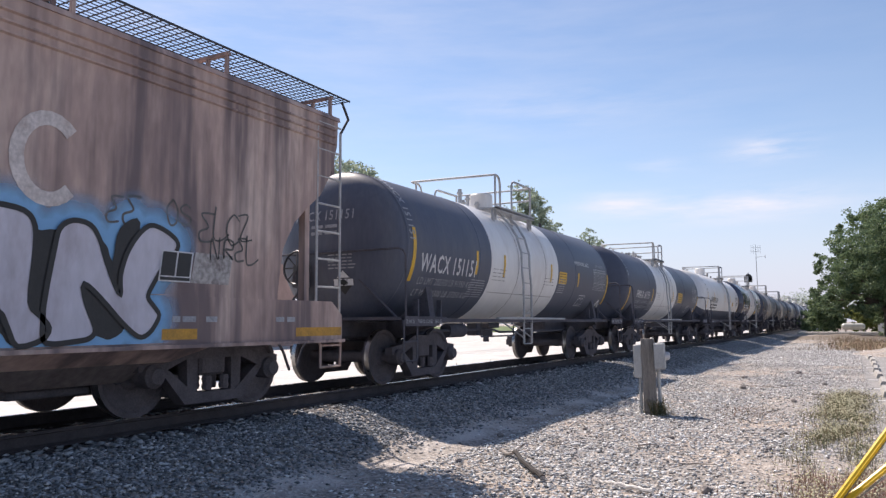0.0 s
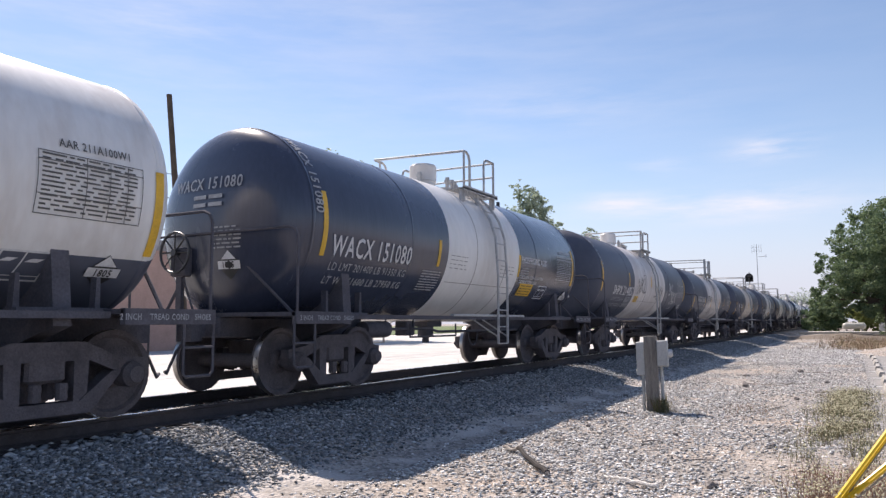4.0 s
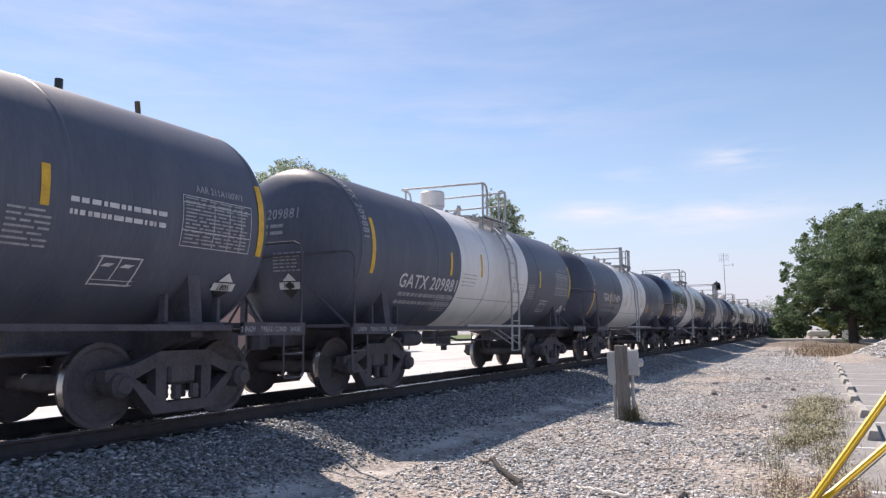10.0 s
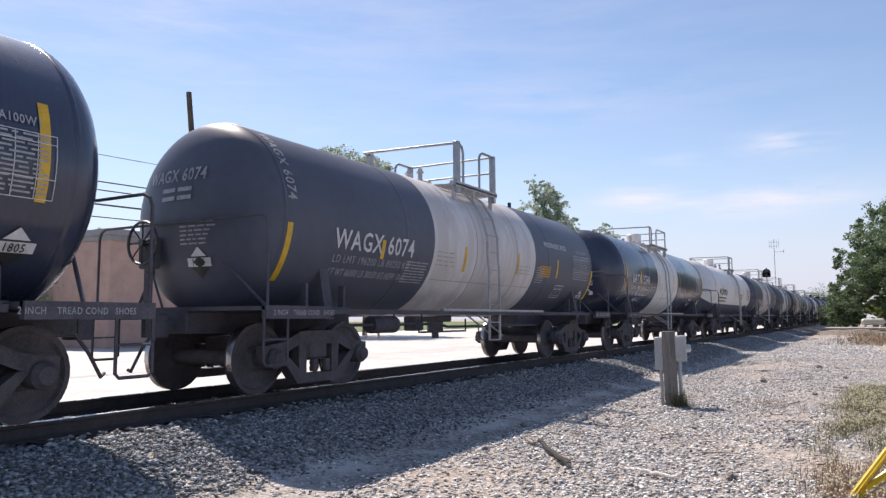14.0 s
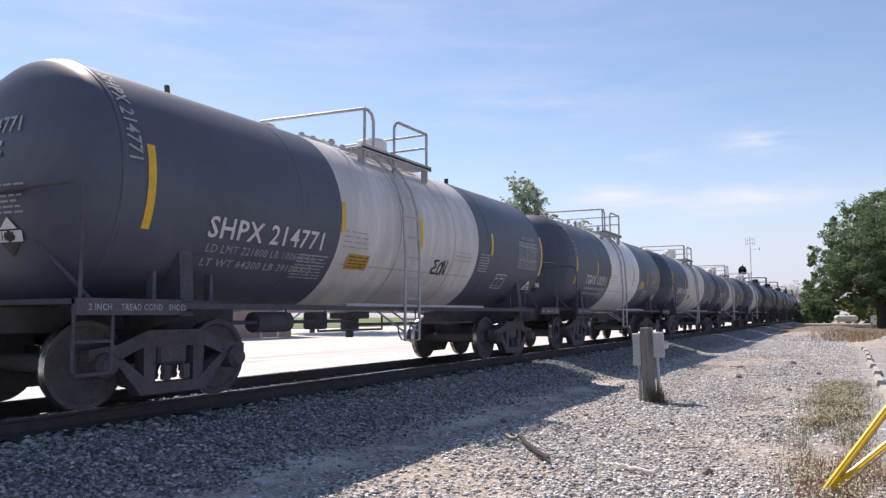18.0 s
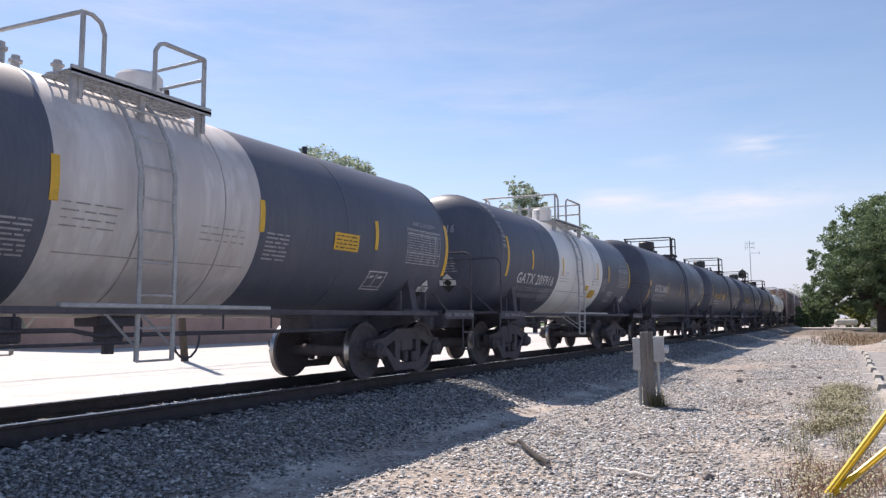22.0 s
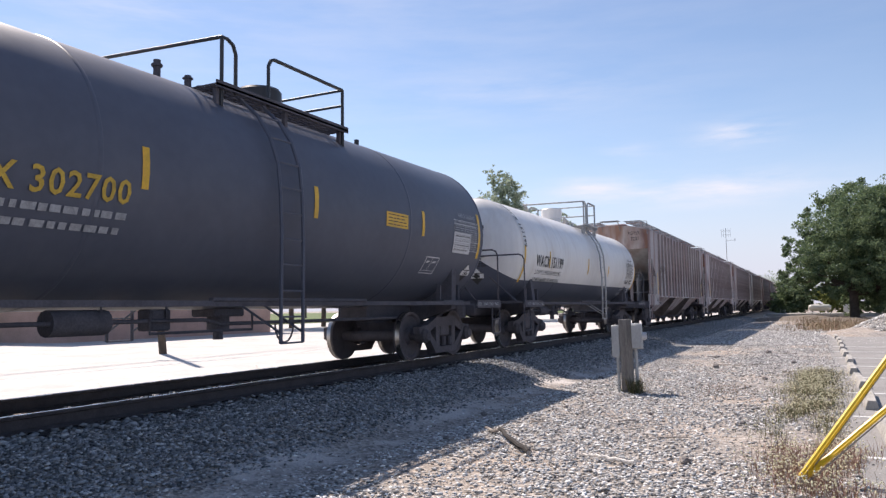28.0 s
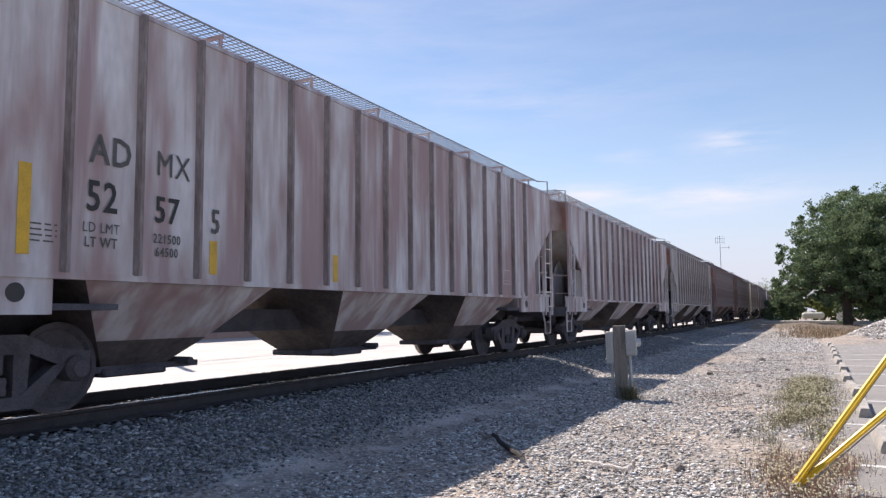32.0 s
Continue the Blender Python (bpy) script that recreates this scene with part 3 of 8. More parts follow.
# ---- track ----
def track():
    prof = [(-0.075, 0), (0.075, 0), (0.075, 0.012), (0.012, 0.035), (0.009, 0.125), (0.035, 0.138), (0.036, 0.165), (0.028, 0.172), (-0.028, 0.172), (-0.036, 0.165), (-0.035, 0.138), (-0.009, 0.125), (-0.012, 0.035), (-0.075, 0.012)]
    for dx in (-0.72, 0.72):
        g = Geo()
        k = len(prof)
        x, z = TRACK_X + dx, RAIL_Z - 0.172
        y0, y1 = -60, 620
        rows = 86
        v = [(x + p, y0 + (y1 - y0) * j / (rows - 1), z + q) for j in range(rows) for p, q in prof]
        g.add(v, [(j * k + i, j * k + (i + 1) % k, (j + 1) * k + (i + 1) % k, (j + 1) * k + i) for j in range(rows - 1) for i in range(k)])
        for j in range(rows - 1):
            for i in (6, 7, 8):
                g.m[j * k + i] = 1
        tagged(part("rail", g, [M["rail"], M["rail_head"]]), "rusty steel rail with a polished head on timber ties", "rail", "track rails", "structure")
    tie_mesh = Geo().box(-1.3, 1.3, -0.115, 0.115, -0.17, 0, bevel=0.012).mesh("railway_tie", M["tie"])
    plate_mesh = Geo().box(-0.18, 0.18, -0.09, 0.09, 0, 0.014, bevel=0.003).mesh("tie_plate", M["rail"])
    for i in range(150):
        y = 1.5 + 0.52 * i
        tie = tagged(new("railway_tie", tie_mesh), "weathered timber tie bedded in ballast", "railway tie", "timber ties")
        tie.matrix_basis = pose(TRACK_X + random.uniform(-0.04, 0.04), y, RAIL_Z - 0.187, 0, 0, random.uniform(-0.6, 0.6))
        for dx in (-0.72, 0.72):
            p = new("tie_plate", plate_mesh)
            p.parent = tie
            p.matrix_basis = pose(dx, 0, 0)


track()


# ---- stones ----
def stones(name, count, spot, low, high, mats, label, category, flat=0.65):
    """Many small angular stones in one mesh. spot() gives x, y, z."""
    base = np.array([(1, 0, 0), (-1, 0, 0), (0, 1, 0), (0, -1, 0), (0, 0, 1), (0, 0, -1)], float)
    tri = np.array([(0, 2, 4), (2, 1, 4), (1, 3, 4), (3, 0, 4), (2, 0, 5), (1, 2, 5), (3, 1, 5), (0, 3, 5)])
    rng = np.random.default_rng(len(name) * 7 + count)
    places = np.array([spot() for _ in range(count)])
    size = low + (high - low) * rng.random((count, 1, 1)) ** 2.2
    v = base[None] * (0.7 + 0.6 * rng.random((count, 6, 3)))
    v += rng.normal(0, 0.18, (count, 6, 3))
    v *= np.array([1.35, 0.85, 1.0])
    a = rng.random((count, 3)) * 2 * np.pi
    ca, sa = np.cos(a), np.sin(a)
    z = np.zeros(count)
    o = np.ones(count)
    rx = np.stack([o, z, z, z, ca[:, 0], -sa[:, 0], z, sa[:, 0], ca[:, 0]], 1).reshape(-1, 3, 3)
    rz = np.stack([ca[:, 2], -sa[:, 2], z, sa[:, 2], ca[:, 2], z, z, z, o], 1).reshape(-1, 3, 3)
    v = np.einsum("nij,nkj->nki", rz @ rx, v) * size
    v[:, :, 2] *= flat
    v += places[:, None, :]
    verts = v.reshape(-1, 3)
    faces = (tri[None] + 6 * np.arange(count)[:, None, None]).reshape(-1, 3)
    me = bpy.data.meshes.new(name)
    me.vertices.add(len(verts))
    me.vertices.foreach_set("co", verts.ravel())
    me.loops.add(faces.size)
    me.loops.foreach_set("vertex_index", faces.ravel().astype(np.int32))
    me.polygons.add(len(faces))
    me.polygons.foreach_set("loop_start", (3 * np.arange(len(faces))).astype(np.int32))
    me.update(calc_edges=True)
    me.materials.append(mats)
    return tagged(new(name, me), label, category, kind="stuff")


def stone_material(name, tones, rough=0.9):
    """One tone for each stone."""
    m = bpy.data.materials.new(name)
    m.use_nodes = True
    n, l = m.node_tree.nodes, m.node_tree.links
    b = n["Principled BSDF"]
    b.inputs["Roughness"].default_value = rough
    b.inputs["Specular IOR Level"].default_value = 0.25
    g = n.new("ShaderNodeNewGeometry")
    r = n.new("ShaderNodeValToRGB")
    r.color_ramp.elements[0].color = (*tones[0], 1)
    r.color_ramp.elements[1].color = (*tones[-1], 1)
    for i, c in enumerate(tones[1:-1]):
        r.color_ramp.elements.new((i + 1) / (len(tones) - 1)).color = (*c, 1)
    l.new(g.outputs["Random Per Island"], r.inputs["Fac"])
    t = n.new("ShaderNodeTexNoise")
    t.inputs["Scale"].default_value = 40.0
    co = n.new("ShaderNodeTexCoord")
    l.new(co.outputs["Object"], t.inputs["Vector"])
    mr = n.new("ShaderNodeMapRange")
    mr.inputs["To Min"].default_value, mr.inputs["To Max"].default_value = 0.7, 1.3
    l.new(t.outputs["Fac"], mr.inputs["Value"])
    cc = n.new("ShaderNodeCombineColor")
    for i in range(3):
        l.new(mr.outputs[0], cc.inputs[i])
    mx = n.new("ShaderNodeMix")
    mx.data_type, mx.blend_type = "RGBA", "MULTIPLY"
    mx.inputs[0].default_value = 1.0
    l.new(r.outputs[0], mx.inputs[6])
    l.new(cc.outputs[0], mx.inputs[7])
    l.new(mx.outputs[2], b.inputs["Base Color"])
    return m


M["stone"] = stone_material("crushed_ballast_stone", [(0.085, 0.091, 0.097), (0.168, 0.177, 0.185), (0.245, 0.256, 0.266), (0.335, 0.347, 0.357), (0.54, 0.545, 0.55)])
M["gravel"] = stone_material("pale_gravel_stone", [(0.11, 0.109, 0.108), (0.35, 0.343, 0.335), (0.50, 0.492, 0.48), (0.63, 0.622, 0.61), (0.93, 0.925, 0.91)])


def on_ground(x, y, up=0.0):
    return (x, y, ground_height(x, y) + up)


def near_y(a, b):
    """More stones close by than far off."""
    return a + (b - a) * random.random() ** 1.9


def ballast_spot():
    x = -5.9 + 1.25 * random.random() ** 1.15 - 0.7 * random.random()
    return on_ground(x, near_y(1, 48), random.uniform(-0.01, 0.025))


def far_bank_spot():
    return on_ground(random.uniform(-6.6, -4.75), 34 + 40 * random.random(), 0.0)


def crib_spot():
    return on_ground(random.uniform(-9.4, -6.3), near_y(2, 40), random.uniform(0.0, 0.035))


def strip_x(y):
    """The middle of the bare dusty strip along the foot of the bank."""
    return -4.42 + 0.10 * noise.noise((0, y * 0.5, 1)) - 0.03 * max(0.0, y - 9)


def yard_spot():
    while True:
        x, y = random.uniform(-5.2, 0.75), near_y(1.5, 44)
        if x > 0.3 and random.random() < 0.55 + x:
            continue
        if x < strip_x(y) + 0.24 and random.random() < 0.93:
            continue
        if noise.noise((x * 0.55, y * 0.4, 3)) * 1.6 + random.uniform(-0.3, 0.5) > -0.12 or random.random() < 0.16:
            return on_ground(x, y, random.uniform(-0.004, 0.014) + (0.02 if x > 0.28 else 0))


stones("ballast_stones", 88000, ballast_spot, 0.011, 0.031, M["stone"], "crushed blue-grey ballast on the track bank", "ballast")
stones("ballast_stones", 26000, far_bank_spot, 0.022, 0.045, M["stone"], "crushed blue-grey ballast on the far track bank", "ballast")
stones("ballast_bed", 9000, crib_spot, 0.025, 0.050, M["stone"], "crushed grey ballast between the timber ties", "ballast")
stones("gravel", 135000, yard_spot, 0.008, 0.028, M["gravel"], "loose pale gravel over bare dirt", "gravel", 0.55)


def far_spot():
    return on_ground(random.uniform(-4.6, 3.0), 30 + 26 * random.random() ** 1.2, 0.0)


stones("gravel", 16000, far_spot, 0.02, 0.05, M["gravel"], "loose gravel at the far end of the yard", "gravel", 0.6)


# ---- train parts ----
def truck_meshes():
    """A three-piece freight truck: bolster with springs, side frames, wheelsets."""
    R = 0.457
    bol = Geo().box(-1.05, 1.05, -0.2, 0.2, 0.42, 0.72, bevel=0.03)
    for sx in (-1, 1):
        for dx in (-0.1, 0.1):
            for dy in (-0.13, 0.13):
                x = sx * 0.98 + dx
                bol.lathe([(0.26, 0.05), (0.3, 0.06), (0.34, 0.05), (0.38, 0.06), (0.42, 0.05)], 8, "z", (x, dy, 0))
        bol.box(sx * 0.62 - 0.06, sx * 0.62 + 0.06, -0.62, -0.5, 0.3, 0.62)
        bol.box(sx * 0.62 - 0.06, sx * 0.62 + 0.06, 0.5, 0.62, 0.3, 0.62)
    bol.box(-0.62, 0.62, -0.6, -0.52, 0.36, 0.46).box(-0.62, 0.62, 0.52, 0.6, 0.36, 0.46)
    fr = Geo()
    top = [(-1.06, 0.62), (-0.72, 0.66), (-0.36, 0.80), (0.36, 0.80), (0.72, 0.66), (1.06, 0.62), (1.06, 0.50), (0.72, 0.50), (0.42, 0.62), (-0.42, 0.62), (-0.72, 0.50), (-1.06, 0.50)]
    fr.prism(top, -0.07, 0.07)
    fr.prism([(-0.80, 0.52), (-0.66, 0.50), (-0.32, 0.24), (0.32, 0.24), (0.66, 0.50), (0.80, 0.52), (0.44, 0.12), (-0.44, 0.12)], -0.08, 0.08)
    for s in (-1, 1):
        fr.prism([(s * 0.26, 0.22), (s * 0.40, 0.22), (s * 0.42, 0.70), (s * 0.26, 0.70)], -0.07, 0.07)
        fr.lathe([(-0.09, 0.02), (-0.09, 0.13), (0.10, 0.13), (0.13, 0.10), (0.16, 0.085), (0.17, 0.0)], 14, "x", (0.02, s * 0.889, R))
    # one turned piece: end cap, axle, wheel, axle, wheel, axle, end cap; the caps are three-lobed by their bolts
    half = [(0.0, 0.085), (0.685, 0.10), (0.685, 0.34), (0.672, 0.40), (0.672, 0.448), (0.695, 0.450), (0.715, 0.455), (0.73, 0.457), (0.80, 0.452), (0.80, 0.40), (0.765, 0.37), (0.745, 0.16), (0.80, 0.12), (0.80, 0.085), (1.10, 0.085), (1.11, 0.075), (1.15, 0.070), (1.15, 0.001)]
    prof = [(-x, r) for x, r in reversed(half[1:])] + half[1:]
    tread = {i for i in range(len(prof) - 1) if all(0.715 <= abs(prof[k][0]) <= 0.80 and prof[k][1] > 0.45 for k in (i, i + 1))}
    wh = Geo().lathe(prof, 28, "x", mats=lambda i, j: 1 if i in tread else 0)
    wh.v = [(x, y * k, z * k) for x, y, z in wh.v for k in [1.0 + (0.22 * math.cos(3 * math.atan2(z, y)) if abs(x) > 1.105 else 0.0)]]
    return bol.mesh("truck", M["truck"]), fr.mesh("side_frame", M["truck"]), wh.mesh("wheelset", [M["truck"], M["tread"]])


TRUCK, SIDE_FRAME, WHEELSET = truck_meshes()
wheelsets = []


def add_truck(car, y):
    t = part("truck", TRUCK, None, car, at=pose(0, y, 0))
    for s in (-1, 1):
        part("side_frame", SIDE_FRAME, None, t, at=pose(s * 1.0, 0, 0))
        w = part("wheelset", WHEELSET, None, t)
        w.matrix_parent_inverse = Matrix.Translation((0, s * 0.889, 0.457))
        wheelsets.append(w)
    return t


def coupler_mesh():
    g = Geo().box(-0.08, 0.08, -0.5, 0.12, 0.78, 0.95, bevel=0.02)
    g.prism([(-0.14, 0.10), (-0.16, 0.30), (-0.05, 0.36), (0.02, 0.24), (0.10, 0.30), (0.16, 0.26), (0.15, 0.10)], 0.74, 1.0, axis="z")
    g.tube([(0.25, 0.0, 0.80), (0.27, 0.15, 0.60), (0.22, 0.34, 0.33), (0.12, 0.45, 0.36)], 0.022, 6)
    return g.mesh("coupler", M["steel"])


COUPLER = coupler_mesh()
TEXTS = {}


def text_outline(body, narrow=0.82):
    """Flat vertices and faces of a line of text, one unit high, centred."""
    if body in TEXTS:
        return TEXTS[body]
    cu = bpy.data.curves.new("text", "FONT")
    cu.body, cu.size, cu.resolution_u = body, 1.38, 2
    cu.offset = 0.0 if "M" in body else 0.022
    cu.space_character = 1.1
    ob = bpy.data.objects.new("text", cu)
    scene.collection.objects.link(ob)
    dg = bpy.context.evaluated_depsgraph_get()
    me = bpy.data.meshes.new_from_object(ob.evaluated_get(dg))
    v = np.array([tuple(p.co[:2]) for p in me.vertices])
    f = [tuple(p.vertices) for p in me.polygons]
    v[:, 0] = (v[:, 0] - (v[:, 0].min() + v[:, 0].max()) / 2) * narrow
    v[:, 1] -= (v[:, 1].min() + v[:, 1].max()) / 2
    bpy.data.objects.remove(ob)
    bpy.data.curves.remove(cu)
    bpy.data.meshes.remove(me)
    TEXTS[body] = (v, f)
    return TEXTS[body]


class Tank:
    """Measures of one tank, and points on its skin."""

    def __init__(self, r, half, z0, head):
        self.r, self.half, self.z0, self.head = r, half, z0, head

    def side(self, y, h, e=0.008, s=1):
        """A point at height h along the skin's girth from the middle of the side."""
        a = h / self.r
        return (s * (self.r + e) * math.cos(a), y, self.z0 + (self.r + e) * math.sin(a))

    def end(self, x, h, e=0.012):
        q = max(0.0, 1 - (x * x + h * h) / self.r**2)
        return (x, -self.half - self.head * math.sqrt(q) - e, self.z0 + h)


def text_on(tank, g, body, size, y, h, where="side", mat=0, steep=False, width=None):
    v, f = text_outline(body)
    if width:
        v = v * np.array([width / (v[:, 0].max() - v[:, 0].min()) / size, 1.0])
    if where == "side":
        k = [tank.side(y + p[0] * size, h + p[1] * size, 0.014) for p in v] if not steep else [tank.side(y + p[1] * size, h - p[0] * size, 0.014) for p in v]
    else:
        k = [tank.end(y + p[0] * size, h + p[1] * size, 0.02) for p in v]
    g.add(k, f, mat)


def patch(tank, g, y0, y1, h0, h1, mat=0, e=0.008, s=1, slant=0.0):
    n = max(1, int(abs(h1 - h0) / 0.12))
    v = []
    for i in range(n + 1):
        h = h0 + (h1 - h0) * i / n
        d = slant * i / n
        v += [tank.side(y0 + d, h, e, s), tank.side(y1 + d, h, e, s)]
    g.add(v, [(2 * i, 2 * i + 1, 2 * i + 3, 2 * i + 2) for i in range(n)], mat)


def bars(tank, g, y0, y1, top, rows, pitch=0.05, fill=0.5, mat=0, rng=None, word=(0.12, 0.4), gap=(0.03, 0.07)):
    """Lines of writing too small to read, as plain bars."""
    for i in range(rows):
        a = y0
        while a < y1 - 0.05:
            w = rng.uniform(*word)
            b = min(y1, a + w)
            patch(tank, g, a, b, top - i * pitch, top - i * pitch - pitch * fill, mat, 0.011)
            a = b + rng.uniform(*gap)


GLYPHS = {
    "s": [(0.9, 0.85), (0.5, 1.0), (0.1, 0.8), (0.3, 0.55), (0.8, 0.4), (0.9, 0.12), (0.4, 0.0), (0.0, 0.15)],
    "c": [(0.9, 0.8), (0.5, 1.0), (0.1, 0.7), (0.05, 0.3), (0.4, 0.0), (0.9, 0.15)],
    "n": [(0.0, 0.0), (0.1, 1.0), (0.75, 0.05), (0.9, 1.05)],
    "w": [(0.0, 1.0), (0.2, 0.05), (0.5, 0.7), (0.7, 0.0), (1.0, 1.1)],
    "o": [(0.5, 1.0), (0.05, 0.6), (0.3, 0.0), (0.8, 0.1), (0.95, 0.6), (0.6, 1.0), (0.4, 0.9)],
    "e": [(0.95, 0.95), (0.1, 0.9), (0.6, 0.5), (0.05, 0.3), (0.3, 0.0), (1.0, 0.05)],
    "r": [(0.1, 0.0), (0.15, 1.0), (0.8, 0.95), (0.75, 0.55), (0.2, 0.5), (0.9, 0.0)],
    "k": [(0.0, 0.0), (0.1, 1.05), (0.1, 0.45), (0.8, 1.0), (0.25, 0.5), (0.95, -0.1)],
    "z": [(0.0, 0.95), (0.9, 1.0), (0.1, 0.05), (1.1, 0.1)],
    "l": [(0.3, 1.15), (0.15, 0.1), (0.7, 0.0), (1.4, 0.25)],
}


def curve_through(pts, n=5, closed=False):
    """A smooth line through points of the plane."""
    k = len(pts)
    out = []
    for i in range(k if closed else k - 1):
        if closed:
            p = [pts[(i + d) % k] for d in (-1, 0, 1, 2)]
        else:
            p = [pts[min(k - 1, max(0, i + d))] for d in (-1, 0, 1, 2)]
        for j in range(n):
            t = j / n
            q = []
            for c in (0, 1):
                a, b, d, e = (m[c] for m in p)
                q.append(0.5 * (2 * b + (d - a) * t + (2 * a - 5 * b + 4 * d - e) * t * t + (3 * b - a - 3 * d + e) * t**3))
            out.append(tuple(q))
    if not closed:
        out.append(tuple(pts[-1]))
    return out


def ribbon(g, put, pts, width, mat=0, closed=False):
    """A painted stroke: put(y, h) lays a point of the plane on the skin."""
    k = len(pts)
    v = []
    for i, p in enumerate(pts):
        a, b = pts[(i - 1) % k if closed else max(0, i - 1)], pts[(i + 1) % k if closed else min(k - 1, i + 1)]
        d = math.hypot(b[0] - a[0], b[1] - a[1]) or 1.0
        nx, ny = -(b[1] - a[1]) / d * width / 2, (b[0] - a[0]) / d * width / 2
        v += [put(p[0] + nx, p[1] + ny), put(p[0] - nx, p[1] - ny)]
    n = k if closed else k - 1
    g.add(v, [(2 * i, 2 * i + 1, (2 * i + 3) % (2 * k), (2 * i + 2) % (2 * k)) for i in range(n)], mat)


def squiggle(put, g, y, h, size, seed, width=0.03, letters=4):
    """A sprayed tag: a row of quick strokes nobody can read."""
    rng = random.Random(seed)
    for k in range(letters):
        glyph = GLYPHS[rng.choice(sorted(GLYPHS))]
        w, t = size * rng.uniform(0.55, 0.8), size * rng.uniform(0.85, 1.25)
        dy, tilt = rng.uniform(-0.1, 0.1) * size, rng.uniform(-0.1, 0.25)
        pts = [(y + k * size * 0.72 + p[0] * w + p[1] * t * tilt + rng.uniform(-0.03, 0.03) * size, h + dy + (p[1] - 0.5) * t) for p in glyph]
        ribbon(g, put, curve_through(pts), width * rng.uniform(0.8, 1.2))


def centre_tank(spec):
    """Takes the two ends of the tank from its tapes and caps, and counts all places along it from its middle."""
    q, (cap_f, *tape_f), (cap_r, *tape_r) = spec["q"], spec["front"], spec["rear"]
    spec["half"] = q + (cap_f + cap_r) / 2
    c = (cap_r - cap_f) / 2
    spec["s"] += c
    spec["end_tapes"] = [(-q + tape_f[0] - c, *tape_f[1:]), (q + tape_r[0] - c, *tape_r[1:])]
    for key, places in (("at", (0,)), ("band", (0, 1)), ("rails", (0, 1, 2, 4))):
        if key in spec:
            spec[key] = tuple(v - c if i in places else v for i, v in enumerate(spec[key]))
    for key, places in (("tape", (0,)), ("signs", (0,)), ("tags", (0,)), ("words", (2,)), ("blocks", (0, 1)), ("plates", (0,))):
        spec[key] = [tuple(v - c if i in places else v for i, v in enumerate(row)) for row in spec.get(key, ())]


def tank_car(spec):
    """spec: see CARS."""
    rng = random.Random(spec["seed"])
    centre_tank(spec)
    r, half = spec["r"], spec["half"]
    z0 = 0.99 + r
    T = Tank(r, half, z0, spec["head"])
    body, band = M[spec["body"]], M[spec.get("band_paint", "white")]
    car = thing("tank_car", pose(TRACK_X, spec["s"], RAIL_Z), spec["label"], "tank car", "railway cars of the passing train")
    H = T.head
    prof = [(-half - H * math.sin(a), max(0.001, r * math.cos(a))) for a in [math.pi / 2 * k / 10 for k in range(10, -1, -1)]]
    b0, b1 = spec.get("band", (0, 0))
    cuts = sorted({-half, -half * 0.5, b0, b1, half * 0.5, half, *[q for q in spec.get("rings", ())]})
    prof = prof[:-1] + [(c, r) for c in cuts if -half <= c <= half] + [(-a, q) for a, q in reversed(prof[:-1])]
    n = 56
    split = spec.get("split")

    def mats(i, j):
        if split is not None:
            zc = math.sin(2 * math.pi * (j + 0.5) / n) * r
            return 1 if zc > split else 0
        mid = (prof[i][0] + prof[i + 1][0]) / 2
        return 1 if b1 > b0 and b0 < mid < b1 else 0

    shell = Geo().lathe(prof, n, "y", (0, 0, z0), mats=mats)
    tank = part("tank", shell, [body, band], car, smooth=0.9)
    for y in (-half, half, -half * 0.52, half * 0.5):
        seam = Geo()
        seam.lathe([(y - 0.03, r), (y - 0.02, r + 0.006), (y + 0.02, r + 0.006), (y + 0.03, r)], n, "y", (0, 0, z0), mats=lambda i, j, y=y: (1 if (split is not None and math.sin(2 * math.pi * (j + 0.5) / n) * r > split) else (1 if b0 < y < b1 else 0)))
        part("jacket_seam", seam, [body, band], tank)
    if b1 > b0:
        for y in (b0 + (b1 - b0) * 0.36, b0 + (b1 - b0) * 0.78):
            g = Geo().lathe([(y - 0.011, r), (y - 0.008, r + 0.004), (y + 0.008, r + 0.004), (y + 0.011, r)], n, "y", (0, 0, z0))
            part("weld_seam", g, M["seam"], tank)
        for sgn in (-1, 1):
            g = Geo()
            patch(T, g, b0 + 0.12, b1 - 0.12, -0.70, -0.715, 0, 0.004, sgn)
            part("lap_seam", g, M["seam"], tank)
    # underframe
    frame_mat = M["steel"]
    for s in (-1, 1):
        e = s * (half + H + 0.12)
        i = s * (half - 2.6)
        g = Geo().box(-0.32, 0.32, min(e, i), max(e, i), 0.78, 1.06, bevel=0.02)
        part("draft_sill", g, frame_mat, car)
    for s in (-1, 1):
        y = s * (half - 0.95)
        g = Geo()
        w = 1.25
        arc = [(r * 0.995 * math.sin(a), z0 - r * 0.995 * math.cos(a)) for a in [radians(d) for d in range(-60, 61, 12)]]
        out = [(-w, 0.95), *[(p[0], max(p[1], 0.96)) for p in arc], (w, 0.95), (0.5, 0.72), (-0.5, 0.72)]
        g.prism(out, y - 0.09, y + 0.09, axis="y")
        part("body_bolster", g, frame_mat, car)
        for x in (-1.18, 1.18):
            g = Geo().box(x - 0.09, x + 0.09, y - 0.45, y + 0.45, 1.02, 1.12)
            for dy in (-0.4, 0.4):
                g.prism([(y + dy - 0.03, 1.1), (y + dy + 0.03, 1.1), (y + dy + 0.02, 1.42), (y + dy - 0.02, 1.42)], x - 0.09 if x > 0 else x, x if x > 0 else x + 0.09)
            part("saddle_gusset", g, frame_mat, car)
    walkz, WIDE = 1.06, 1.56
